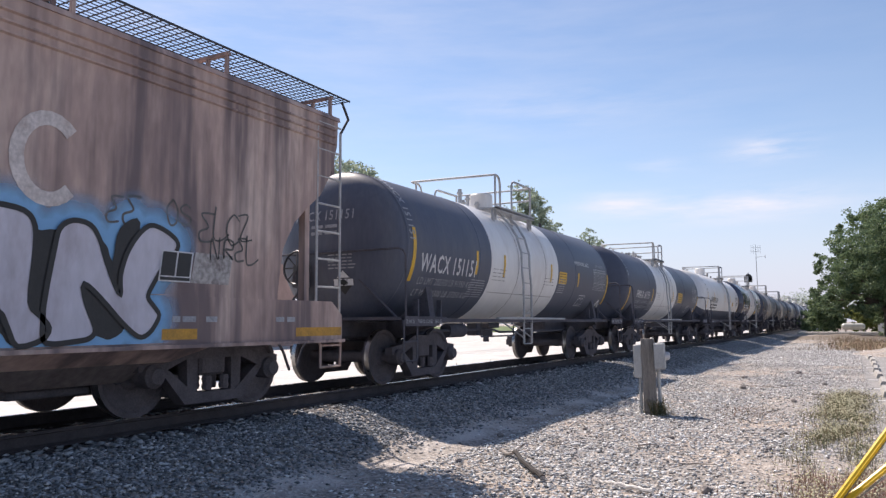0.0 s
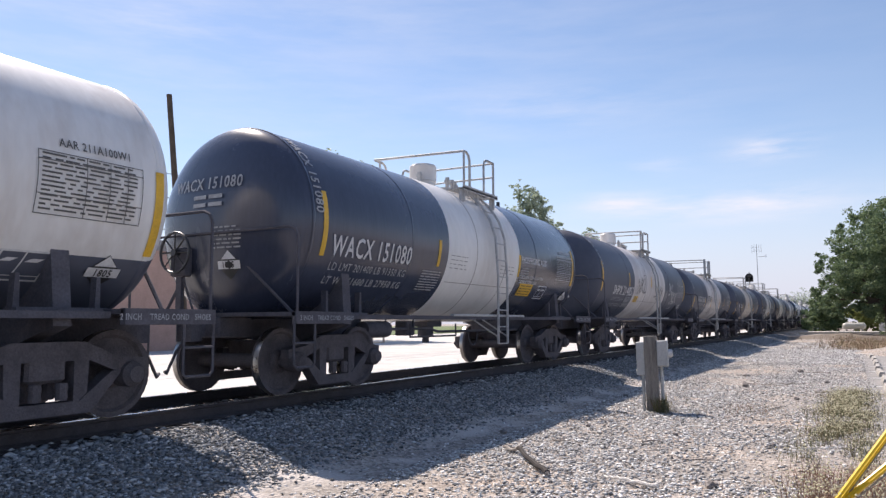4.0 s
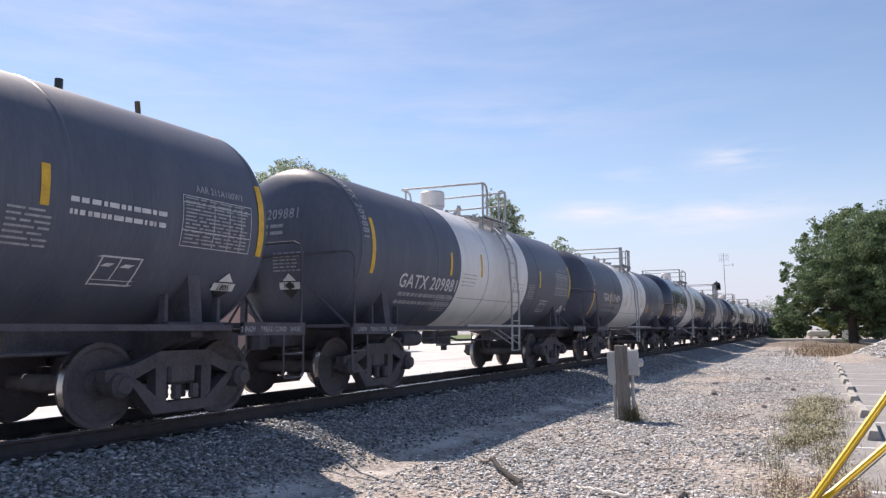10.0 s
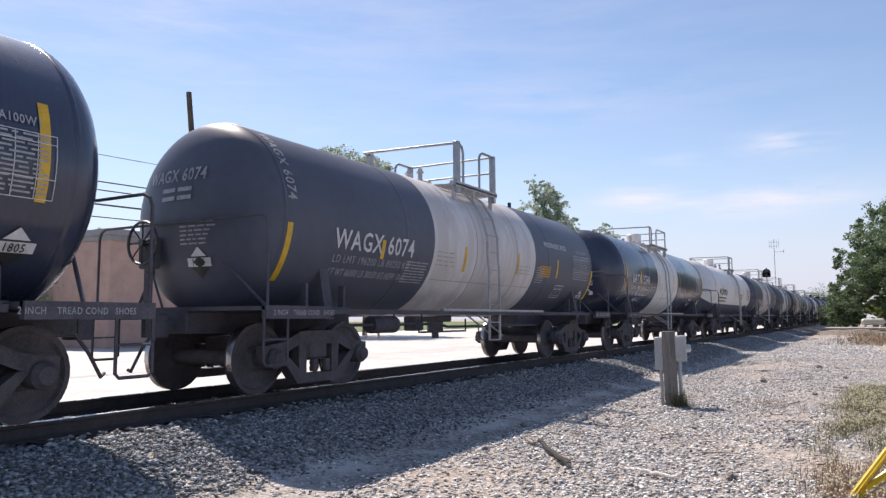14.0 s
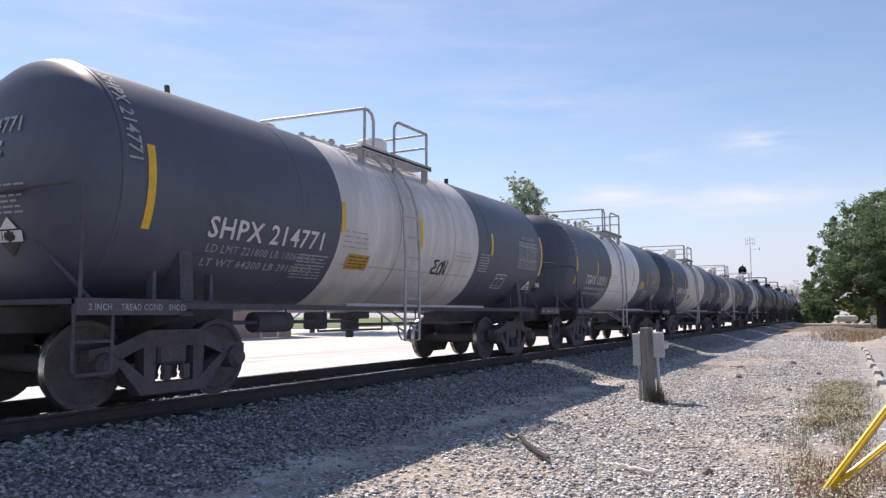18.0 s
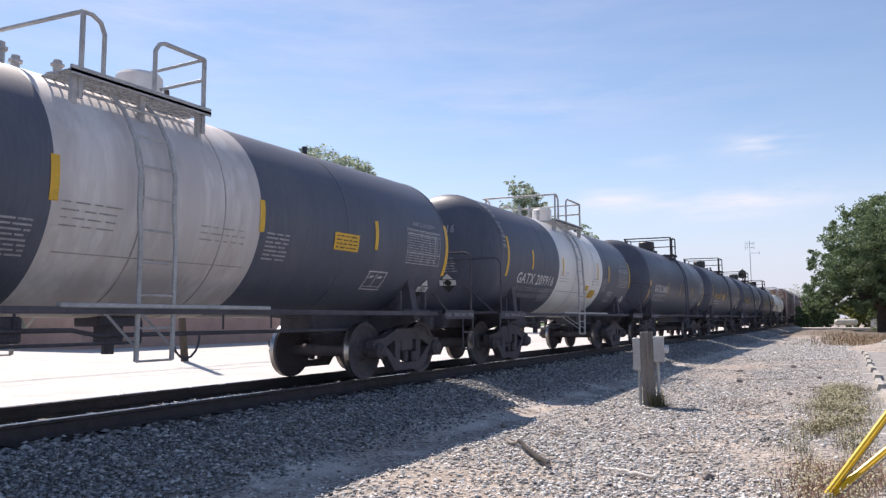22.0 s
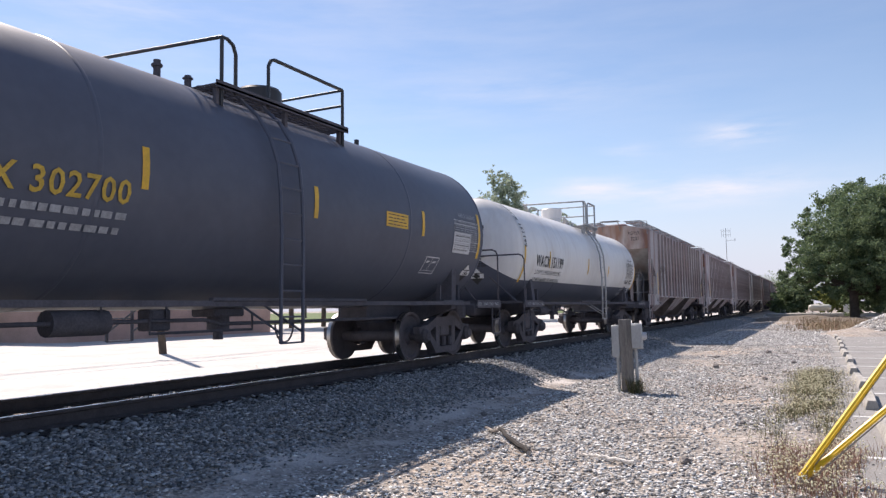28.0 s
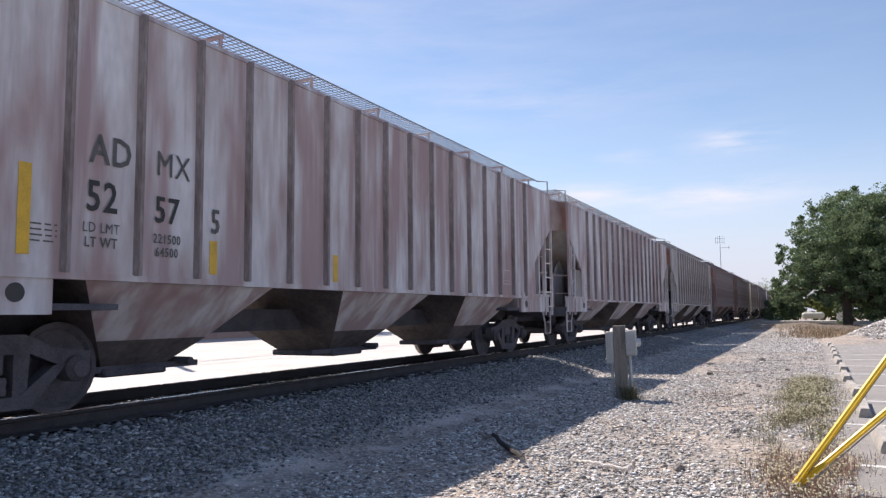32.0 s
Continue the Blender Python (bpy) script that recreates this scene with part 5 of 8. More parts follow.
def hopper_car(spec):
    """A covered hopper: ribbed or smooth sides, sloped ends, three bays, running boards on the roof."""
    rng = random.Random(spec["seed"])
    car = thing("hopper_car", pose(TRACK_X, spec["s"], RAIL_Z), spec["label"], "hopper car", "railway cars of the passing train")
    plain = spec.get("plain", False)
    half, w = (7.95 if plain else 8.1), 1.5
    zs0, zs1, zr = spec.get("low", 1.36), spec.get("top", 4.08), spec.get("roof", 4.34)
    lift = spec.get("lift", 0.27)
    skin = M[spec["paint"]]
    if plain:
        cut = [(6.64, 0.80), (6.64, 1.37), (6.72, 1.92), (6.93, 2.28), (7.18, 2.5), (7.45, 2.71), (7.66, 3.03), (7.8, 3.44), (7.82, zs1)]
    else:
        cut = [(6.5, zs0), (6.5, 2.2), (7.75, 3.14), (7.75, zs1)]
    # the ribbed cars reach further behind their middle than before it
    tail = 0.0 if plain else 0.45
    side = [(y + tail, z) for y, z in cut] + [(-y, z) for y, z in reversed(cut)]
    part("side_sheet", Geo().prism(side, -w - 0.03, -w + 0.03), skin, car, smooth=0.5)
    shell = part("side_sheet", Geo().prism(side, w - 0.03, w + 0.03), skin, car, smooth=0.5)
    roof = Geo()
    outline = [(-w - 0.05, zs1 - 0.05), (-w - 0.03, zs1 + 0.01), (-w * 0.55, zr - 0.08), (0, zr), (w * 0.55, zr - 0.08), (w + 0.03, zs1 + 0.01), (w + 0.05, zs1 - 0.05)]
    reach = half - 0.1 if plain else 7.71
    roof.prism(outline, -reach, reach + tail, axis="y")
    part("roof", roof, skin, car, smooth=0.3)
    for k in range(4):
        y = (k - 1.5) * 3.7
        part("roof_hatch", Geo().box(-0.42, 0.42, y - 1.6, y + 1.6, zr - 0.03, zr + 0.1, bevel=0.03), skin, car)
    for s in (-1, 1):
        # arched end sheet under the roof, then the slope sheet running in to the first bay
        far = tail if s > 0 else 0.0
        y = s * (half - 0.15 if plain else 7.73 + far)
        arch = [(-w + 0.035, zs1 - 0.78), (w - 0.035, zs1 - 0.78), (w - 0.035, zs1 - 0.01), (w * 0.55, zr - 0.09), (0, zr - 0.01), (-w * 0.55, zr - 0.09), (-w + 0.035, zs1 - 0.01)]
        part("end_sheet", Geo().prism(arch, y - 0.03, y + 0.03, axis="y"), skin if plain else M["hop_end"], car, smooth=0.3)
        g = Geo()
        v = [(-w + 0.035, y, zs1 - 0.78), (w - 0.035, y, zs1 - 0.78), (w - 0.035, s * (half - 2.9), 1.3), (-w + 0.035, s * (half - 2.9), 1.3)]
        g.add(v + [(p[0], p[1] - s * 0.06, p[2]) for p in v], [(0, 1, 2, 3), (7, 6, 5, 4), (0, 4, 5, 1), (1, 5, 6, 2), (2, 6, 7, 3), (3, 7, 4, 0)])
        part("end_slope", g, skin if plain else M["hop_slope"], car, smooth=0.3)
        g = Geo().box(-w, w, min(s * half, s * (half - 0.12)), max(s * half, s * (half - 0.12)), 0.86, 1.12)
        g.box(-w + 0.04, w - 0.04, min(s * (half - 0.13), s * (half - 2.9)), max(s * (half - 0.13), s * (half - 2.9)), 1.02, 1.08)
        part("end_deck", g, skin if plain else M["steel"], car, smooth=0.3)
        for x in (-1, 1):
            g = Geo().box(x * (w - 0.06) - 0.05, x * (w - 0.06) + 0.05, s * (half - 0.72) - 0.045, s * (half - 0.72) + 0.045, 1.08, zs1 - (0.85 if plain else 1.2))
            part("corner_post", g, skin, car, smooth=0.3)
            y0, y1 = sorted((s * 5.95, s * (half - 0.12)))
            plate = Geo().box(x * (w - 0.01) - 0.03, x * (w - 0.01) + 0.03, y0, y1, 0.98, 1.36)
            plate.box(x * w - 0.05, x * w + 0.05, y0, y1, 1.36, 1.42)
            if not plain:
                p = part("bolster_plate", plate, skin, car, smooth=0.3)
                hole = Geo().cyl((x * (w + 0.021), s * 6.3, 1.17), (x * (w + 0.028), s * 6.3, 1.17), 0.085, 16)
                part("jacking_hole", hole, M["darkpipe"], p)
            if not plain and s < 0:
                part("side_plate", Geo().prism([(-7.22, 1.12), (-6.49, 1.12), (-6.49, 2.2), (-7.22, 2.2)], x * (w - 0.035) - 0.02, x * (w - 0.035) + 0.02), M["hop_slope"], car, smooth=0.3)
            # inner bulkhead web behind the open end
            g = Geo().box(x * 0.9 - 0.03, x * 0.9 + 0.03, min(s * 6.5, s * (half - 0.75)), max(s * 6.5, s * (half - 0.75)), 1.08, 2.1)
            part("end_web", g, skin, car, smooth=0.3)
        a = half - 0.4 if plain else 7.5 + far
        for x in (-0.5, 0.5) if plain else (-0.7, 0.7):
            part("end_post", Geo().box(x - 0.05, x + 0.05, s * a - 0.05, s * a + 0.05, 1.08, zs1 - (0.78 if plain else 0.5)), skin, car, smooth=0.3)
        if not plain:
            part("end_handrail", Geo().tube([(-w + 0.1, s * (a + 0.07), 2.58), (w - 0.75, s * (a + 0.07), 2.58)], 0.02, 6), skin, car)
            for x in (-1.12, -0.05, 0.9):
                part("shear_plate", Geo().prism([(s * 6.3, 1.08), (s * 7.3, 1.08), (s * 7.1, 2.2), (s * 6.75, 2.55), (s * 6.3, 2.2)], x - 0.02, x + 0.02), M["hop_slope"], car, smooth=0.3)
            for k in range(2):
                z = 1.5 + 0.5 * k
                part("end_grab_iron", Geo().tube([(0.75, s * (a + 0.06), z), (w - 0.05, s * (a + 0.2), z)], 0.012, 5), skin, car)
        for x in (-w - 0.02, w + 0.02):
            g = Geo()
            out, ins = (half - 0.06, half - 0.56) if plain else (7.77 + far, 7.25 + far)
            for y0, top_z in ((out, zs1 - (0.2 if plain else 0.9)), (ins, zs1 - (0.2 if plain else 1.2))):
                if plain:
                    g.tube([(x, s * y0, 0.9), (x, s * y0, top_z)], 0.02, 5)
                else:
                    g.box(x - 0.03, x + 0.03, s * y0 - 0.03, s * y0 + 0.03, 0.9, top_z)
            for k in range(8 if plain else 6):
                z = 1.12 + 0.37 * k
                if z < zs1 - 1.15 or plain:
                    g.tube([(x, s * out, z), (x, s * ins, z)], 0.015, 5)
            part("ladder", g, M[spec["ladder"]] if plain else skin, car)
            g = Geo().tube([(x, s * (half - 0.02), 1.0), (x, s * (half - 0.04), 0.44), (x, s * (half - 0.46), 0.44), (x, s * (half - 0.46), 0.72), (x, s * (half - 0.62), 0.98)], 0.02, 5)
            g.tube([(x, s * (half - 0.03), 0.72), (x, s * (half - 0.46), 0.72)], 0.016, 5)
            part("sill_step", g, skin, car)
        part("grab_iron", Geo().tube([(-w, s * half, zs1 - 0.9), (-w * 0.2, s * half, zs1 - 0.9)], 0.014, 5), M["galv"], car)
        part("coupler", COUPLER, None, car, at=pose(0, s * (half + 0.1), 0, 0, 0, 0 if s > 0 else 180))
        add_truck(car, s * (half - 1.85))
    for s in (-1, 1):
        if plain:
            g = Geo().prism([(-7.92, 0.80), (7.92, 0.80), (7.92, 1.12), (7.7, 1.30), (-7.7, 1.30), (-7.92, 1.12)], s * (w + 0.031) - 0.01, s * (w + 0.031) + 0.01)
            g.box(s * (w + 0.05) - 0.05, s * (w + 0.05) + 0.05, -7.92, 7.92, 0.76, 0.80)
        else:
            g = Geo().box(s * w - 0.05, s * w + 0.045, -6.5, 6.5 + tail, zs0 - 0.06, zs0 + 0.005)
        part("side_sill", g, skin, car, smooth=0.3)
    part("center_sill", Geo().box(-0.3, 0.3, -half, half, 0.73, 1.05), M["steel"], car, smooth=0.3)
    # hopper bays: steep end sheets that start inside the body, side sheets that slant in under the sill
    zb = 0.78 if plain else zs0 - 0.05
    for k in range(3):
        yc = 0.1 + (k - 1) * 4.3
        levels = [(zb + 0.75, w - 0.05, 2.1), (zb, w - 0.06, 1.36), (0.70, 0.88, 0.78), (0.38, 0.52, 0.42)] if not plain else [(zb + 0.5, w - 0.05, 2.0), (zb, w - 0.06, 1.36), (0.6, 1.1, 1.0), (0.40, 0.85, 0.6)]
        v = []
        for z, a, b in levels:
            v += [(-a, yc - b, z), (a, yc - b, z), (a, yc + b, z), (-a, yc + b, z)]
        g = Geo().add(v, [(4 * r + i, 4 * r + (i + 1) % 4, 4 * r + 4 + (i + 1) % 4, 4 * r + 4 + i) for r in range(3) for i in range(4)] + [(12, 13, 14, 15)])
        # end sheets and lowest band dark: recess shade put into colour, with brake dust
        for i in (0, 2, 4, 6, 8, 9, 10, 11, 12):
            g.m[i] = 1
        bay = part("hopper_bay", g, [M[spec.get("bay", spec["paint"])], M["bay_shade_grime"]], car, smooth=0)
        part("outlet_gate", Geo().box(-0.62, 0.62, yc - 0.46, yc + 0.42, 0.29, 0.382, bevel=0.02), M["steel"], bay)
        part("gate_shaft", Geo().cyl((-0.8, yc + 0.62, 0.42), (0.8, yc + 0.62, 0.42), 0.045, 8), M["steel"], bay)
        part("gate_rack", Geo().box(0.38, 0.58, yc - 0.95, yc + 0.95, 0.34, 0.41), M["steel"], bay)
    if not plain:
        rib = Geo().prism([(-0.04, 0), (-0.02, 0.07), (0.02, 0.07), (0.04, 0)], zs0, zs1 - 0.03, axis="z")
        rib.v = [(y_, x_, z_) for x_, y_, z_ in rib.v]
        mesh = rib.mesh("rib", M[spec.get("rib", "hop_rib")], 0.3)
        for k in range(-1, 16):
            y = -5.06 + 0.804 * k
            if not -6.5 < y < 6.5 + tail:
                continue
            for s in (1, -1):
                o = new("rib", mesh)
                o.parent = shell
                o.matrix_basis = pose(s * (w + 0.03), y, 0, 0, 0, 0 if s > 0 else 180)
    # running boards of open grating on brackets, and a crossover at each end
    board = M[spec.get("board", "boardgrey")]
    inner, outer, z, reach = (0.92, 1.56, zs1 + lift, half + 0.1) if plain else (0.52, 1.17, zs1 + 0.40, 7.75)
    for s in (-1, 1):
        g = Geo()
        x0, x1 = sorted((s * inner, s * outer))
        for k in range(10):
            x = x0 + (x1 - x0) * k / 9
            g.box(x - 0.004, x + 0.004, -reach, reach + tail, z - 0.004, z + 0.004)
        for k in range(150):
            y = -reach + (2 * reach + tail) * k / 149
            g.box(x0, x1, y - 0.007, y + 0.007, z - 0.004, z + 0.004)
        for x in (x0, x1):
            g.box(x - 0.006, x + 0.006, -reach, reach + tail, z - 0.016, z + 0.008)
        run = part("running_board", g, board, car, smooth=0)
        for k in range(9):
            y = -half + 0.3 + (2 * half - 0.6) * k / 8
            if not plain:
                y = 0.96 * y + tail / 2
            g = Geo().box(x0, x1, y - 0.025, y + 0.025, z - 0.07, z - 0.031)
            for a in (inner + 0.3, outer - 0.04):
                g.box(s * a - 0.018, s * a + 0.018, y - 0.02, y + 0.02, zs1 + (0.0 if a > 1.2 else 0.06), z - 0.05)
            part("board_bracket", g, skin, run, smooth=0)
    for s in (-1, 1):
        g = Geo()
        end = reach + (tail if s > 0 else 0.0)
        wide = inner if plain else 0.38
        for k in range(9):
            q = s * (end - 0.02 + 0.055 * k)
            g.box(-wide, wide, q - 0.008, q + 0.008, z - 0.012, z + 0.006)
        for k in range(13):
            x = -wide + 2 * wide * k / 12
            g.box(x - 0.006, x + 0.006, min(s * (end - 0.04), s * (end + 0.43)), max(s * (end - 0.04), s * (end + 0.43)), z - 0.018, z - 0.006)
        for x in (-wide + 0.02, wide - 0.02):
            g.tube([(x, s * (end + 0.41), z - 0.02), (x, s * (end - 0.02), zs1 - 0.02)], 0.018, 5)
        if plain:
            g.tube([(w - 0.05, s * (half + 0.06), z), (w + 0.02, s * (half + 0.12), zs1 + 0.05), (w + 0.02, s * (half - 0.06), zs1 - 0.2)], 0.02, 5)
        for x in () if plain else (-outer, outer):
            turn = 0.3 if x > 0 else -0.3
            g.tube([(x, s * (end - 0.02), z - 0.02), (x + turn, s * (end + 0.02), z - 0.06), (x + turn, s * (end + 0.02), zs1 - 0.2)], 0.018, 5)
        part("end_board", g, board, car)

    def on_side(y, z, e=0.036):
        return (w + e, y, z)

    def quad(g, y0, y1, z0, z1, e=0.036, mat=0, slant=0.0):
        g.add([on_side(y0, z0, e), on_side(y1, z0, e), on_side(y1 + slant, z1, e), on_side(y0 + slant, z1, e)], [(0, 1, 2, 3)], mat)

    for y, z0_, z1_ in spec.get("tape", ()):
        g = Geo()
        quad(g, y - 0.06, y + 0.06, z0_, z1_)
        part("reflector_tape", g, M["yellow"], shell, smooth=0)
    for body_text, size, y, z, ink in spec.get("words", ()):
        v, f = text_outline(body_text)
        g = Geo().add([on_side(y + p[0] * size, z + p[1] * size, 0.042) for p in v], f)
        part("lettering", g, M[ink], shell, smooth=0)
    for body_text, size, x, z in spec.get("end_words", ()):
        v, f = text_outline(body_text)
        part("end_lettering", Geo().add([(x + p[0] * size, -7.765, z + p[1] * size) for p in v], f), M["bletter"], car, smooth=0)
    for y, z in spec.get("tables", ()):
        g = Geo()
        for a, b, c, d in ((0, 0.44, 0, 0.012), (0, 0.44, 0.3, 0.312), (0, 0.012, 0, 0.3), (0.43, 0.442, 0, 0.3), (0.22, 0.228, 0.08, 0.3), (0, 0.44, 0.07, 0.078)):
            quad(g, y + a, y + b, z + c, z + d)
        part("inspection_panel", g, M["letter"], shell, smooth=0)
    if not plain:
        g = Geo()
        for i in range(4):
            a = -6.2
            while a < -5.95:
                b = a + rng.uniform(0.05, 0.12)
                quad(g, a, min(b, -5.94), 1.62 + 0.05 * i, 1.635 + 0.05 * i)
                a = b + 0.03
        tagged(part("small_lettering", g, M["greyletter"], shell, smooth=0), kind="stuff")
    if plain:
        graffiti(shell, on_side, quad)
    return car


def spray_sheet(name, put, box, shapes, reach, mat, parent, step=0.03):
    """Paint mist: a sheet on the skin whose cover fades with the distance from the shapes."""
    y0, y1, z0, z1 = box
    ny, nz = int((y1 - y0) / step), int((z1 - z0) / step)
    pts = np.array([p for s in shapes for p in s])
    yy, zz = np.meshgrid(np.linspace(y0, y1, ny + 1), np.linspace(z0, z1, nz + 1))
    d = np.sqrt(((yy.ravel()[:, None] - pts[None, :, 0]) ** 2 + (zz.ravel()[:, None] - pts[None, :, 1]) ** 2).min(1))
    cover = np.clip(1 - d / reach, 0, 1) ** 1.2
    me = bpy.data.meshes.new(name)
    k = ny + 1
    me.from_pydata([put(a, b) for a, b in zip(yy.ravel(), zz.ravel())], [], [(j * k + i, j * k + i + 1, (j + 1) * k + i + 1, (j + 1) * k + i) for j in range(nz) for i in range(ny)])
    me.attributes.new("cover", "FLOAT", "POINT").data.foreach_set("value", cover)
    me.materials.append(mat)
    return part(name, me, None, parent, "sky-blue paint mist round the sprayed letters")


def spray_material():
    m = bpy.data.materials.new("sky_blue_spray_mist")
    m.use_nodes = True
    n, l = m.node_tree.nodes, m.node_tree.links
    b = n["Principled BSDF"]
    b.inputs["Base Color"].default_value = (0.22, 0.46, 0.72, 1)
    b.inputs["Roughness"].default_value = 0.7
    at = n.new("ShaderNodeAttribute")
    at.attribute_name = "cover"
    co = n.new("ShaderNodeTexCoord")
    no = n.new("ShaderNodeTexNoise")
    no.inputs["Scale"].default_value, no.inputs["Detail"].default_value = 7.0, 6.0
    l.new(co.outputs["Object"], no.inputs["Vector"])
    mu = n.new("ShaderNodeMath")
    mu.operation = "MULTIPLY_ADD"
    mu.inputs[1].default_value, mu.inputs[2].default_value = 0.9, -0.45
    l.new(no.outputs["Fac"], mu.inputs[0])
    ad = n.new("ShaderNodeMath")
    ad.operation = "MULTIPLY_ADD"
    l.new(mu.outputs[0], ad.inputs[0])
    l.new(at.outputs["Fac"], ad.inputs[1])
    l.new(at.outputs["Fac"], ad.inputs[2])
    mr = n.new("ShaderNodeMapRange")
    mr.inputs["To Max"].default_value = 0.92
    mr.inputs["From Max"].default_value = 0.7
    l.new(ad.outputs[0], mr.inputs["Value"])
    tr = n.new("ShaderNodeBsdfTransparent")
    mx = n.new("ShaderNodeMixShader")
    l.new(mr.outputs[0], mx.inputs[0])
    l.new(tr.outputs[0], mx.inputs[1])
    l.new(b.outputs[0], mx.inputs[2])
    l.new(mx.outputs[0], n["Material Output"].inputs[0])
    return m


def graffiti(shell, on_side, quad):
    """Large sprayed letters with black outlines, an old stencilled letter, scribbled tags and panels."""
    leg = [(3.74, 1.70), (3.78, 1.86), (3.9, 1.94), (4.07, 1.92), (4.17, 1.80), (4.24, 1.62), (4.33, 1.42), (4.42, 1.28)]
    arm = [(4.41, 1.46), (4.47, 1.68), (4.58, 1.86), (4.71, 1.98), (4.84, 1.98), (4.99, 1.92), (5.08, 1.84), (5.05, 1.74), (4.90, 1.58), (4.79, 1.41), (4.73, 1.28), (4.80, 1.19), (4.87, 1.10), (4.82, 0.99), (4.74, 0.91), (4.63, 0.89), (4.44, 1.03), (4.22, 1.24), (4.03, 1.38)]
    foot = [(4.06, 1.2), (4.16, 0.98), (4.12, 0.89), (3.98, 0.86), (3.70, 0.85), (3.66, 1.0), (3.67, 1.25)]
    letter_n = curve_through(leg + arm + foot, 3, True)
    letter_i = curve_through([(2.9, 2.0), (3.2, 2.0), (3.45, 1.97), (3.55, 1.85), (3.56, 1.6), (3.54, 1.2), (3.64, 1.08), (3.72, 0.98), (3.66, 0.88), (3.45, 0.83), (3.36, 0.98), (3.28, 1.12), (3.1, 1.1), (2.85, 1.2)], 3, True)
    back = curve_through([(3.5, 1.8), (3.62, 1.82), (3.76, 1.84), (4.2, 1.8), (4.32, 1.6), (4.36, 1.85), (4.46, 1.99), (4.62, 2.0), (4.55, 1.4), (4.5, 1.0), (4.33, 0.87), (4.2, 0.9), (3.9, 0.95), (3.6, 0.9), (3.4, 0.84), (3.3, 0.95), (3.2, 0.84), (3.0, 0.9), (3.2, 1.5)], 3, True)
    haze = spray_sheet("spray_mist", lambda a, b: on_side(a, b, 0.034), (2.9, 5.5, 1.31, 2.5), (letter_n, letter_i, back), 0.30, M["spray"], shell)
    spray_sheet("spray_mist", lambda a, b: on_side(a, b, 0.045), (2.9, 5.5, 0.82, 1.3), (letter_n, letter_i, back), 0.30, M["spray"], shell)
    for z in (3.46, 3.56, 3.66):
        g = Geo().prism([(z - 0.02, 0.0), (z + 0.02, 0.0), (z + 0.008, 0.03), (z - 0.008, 0.03)], -7.75, 7.75, axis="z")
        g.v = [(1.53 + q, y, p) for p, q, y in g.v]
        part("stiffening_bead", g, M["hop_brown"], shell, smooth=0.3)
    for name, shape, e, mat, label in (("graffiti_shadow", back, 0.049, "bletter", "black drop shadow of the sprayed letters"), ("graffiti_letter", letter_i, 0.055, "graffiti", "lavender-white sprayed letter"), ("graffiti_letter", letter_n, 0.055, "graffiti", "lavender-white sprayed letter")):
        g = Geo().add([on_side(a, b, e) for a, b in shape], [tuple(range(len(shape)))])
        o = part(name, g, M[mat], shell, label, smooth=0)
        if name == "graffiti_letter":
            g = Geo()
            ribbon(g, lambda a, b: on_side(a, b, 0.060), shape, 0.05, closed=True)
            part("outline", g, M["bletter"], o, smooth=0)
    g = Geo()
    arc = [(3.66 + 0.29 * math.cos(a), 2.46 + 0.36 * math.sin(a)) for a in [radians(d) for d in range(45, 316, 15)]]
    ribbon(g, lambda a, b: on_side(a, b, 0.036), arc, 0.13)
    part("lettering", g, M["oldwhite"], shell, "faded white stencilled letter", smooth=0)
    for k, (y, z, size, n) in enumerate(((4.22, 2.13, 0.26, 2), (4.95, 2.17, 0.22, 2), (5.35, 2.08, 0.29, 4), (5.55, 1.84, 0.24, 4))):
        g = Geo()
        squiggle(lambda a, b: on_side(a, b, 0.036), g, y, z, size, 70 + k, 0.022, n)
        part("graffiti", g, M["greyletter"], shell, "grey scribbled graffiti tag", smooth=0)
    g = Geo()
    quad(g, 4.84, 5.25, 1.44, 1.76, 0.062, 0, 0.04)
    quad(g, 4.865, 5.04, 1.50, 1.745, 0.065, 1, 0.03)
    quad(g, 5.06, 5.235, 1.50, 1.745, 0.065, 1, 0.03)
    quad(g, 4.86, 5.24, 1.455, 1.487, 0.065, 1)
    part("inspection_panel", g, [M["letter"], M["bletter"]], shell, "black stencilled panel with a white frame", smooth=0)
    g = Geo()
    quad(g, 5.28, 5.82, 1.44, 1.77, 0.036, 0, 0.06)
    part("repaint_patch", g, M["patchgrey"], shell, "pale grey repainted patch", smooth=0)
    for y0, y1 in ((4.92, 5.38), (6.97, 7.9)):
        g = Geo()
        quad(g, y0, y1, 0.85, 0.96, 0.046)
        part("reflector_tape", g, M["orange"], shell, smooth=0)
    g = Geo()
    for y0, y1 in ((5.05, 5.15), (5.18, 5.36), (5.5, 5.66), (6.6, 6.75), (6.8, 6.95)):
        quad(g, y0, y1, 1.03, 1.09, 0.046)
    tagged(part("small_lettering", g, M["dimletter"], shell, smooth=0), kind="stuff")


M["spray"] = spray_material()


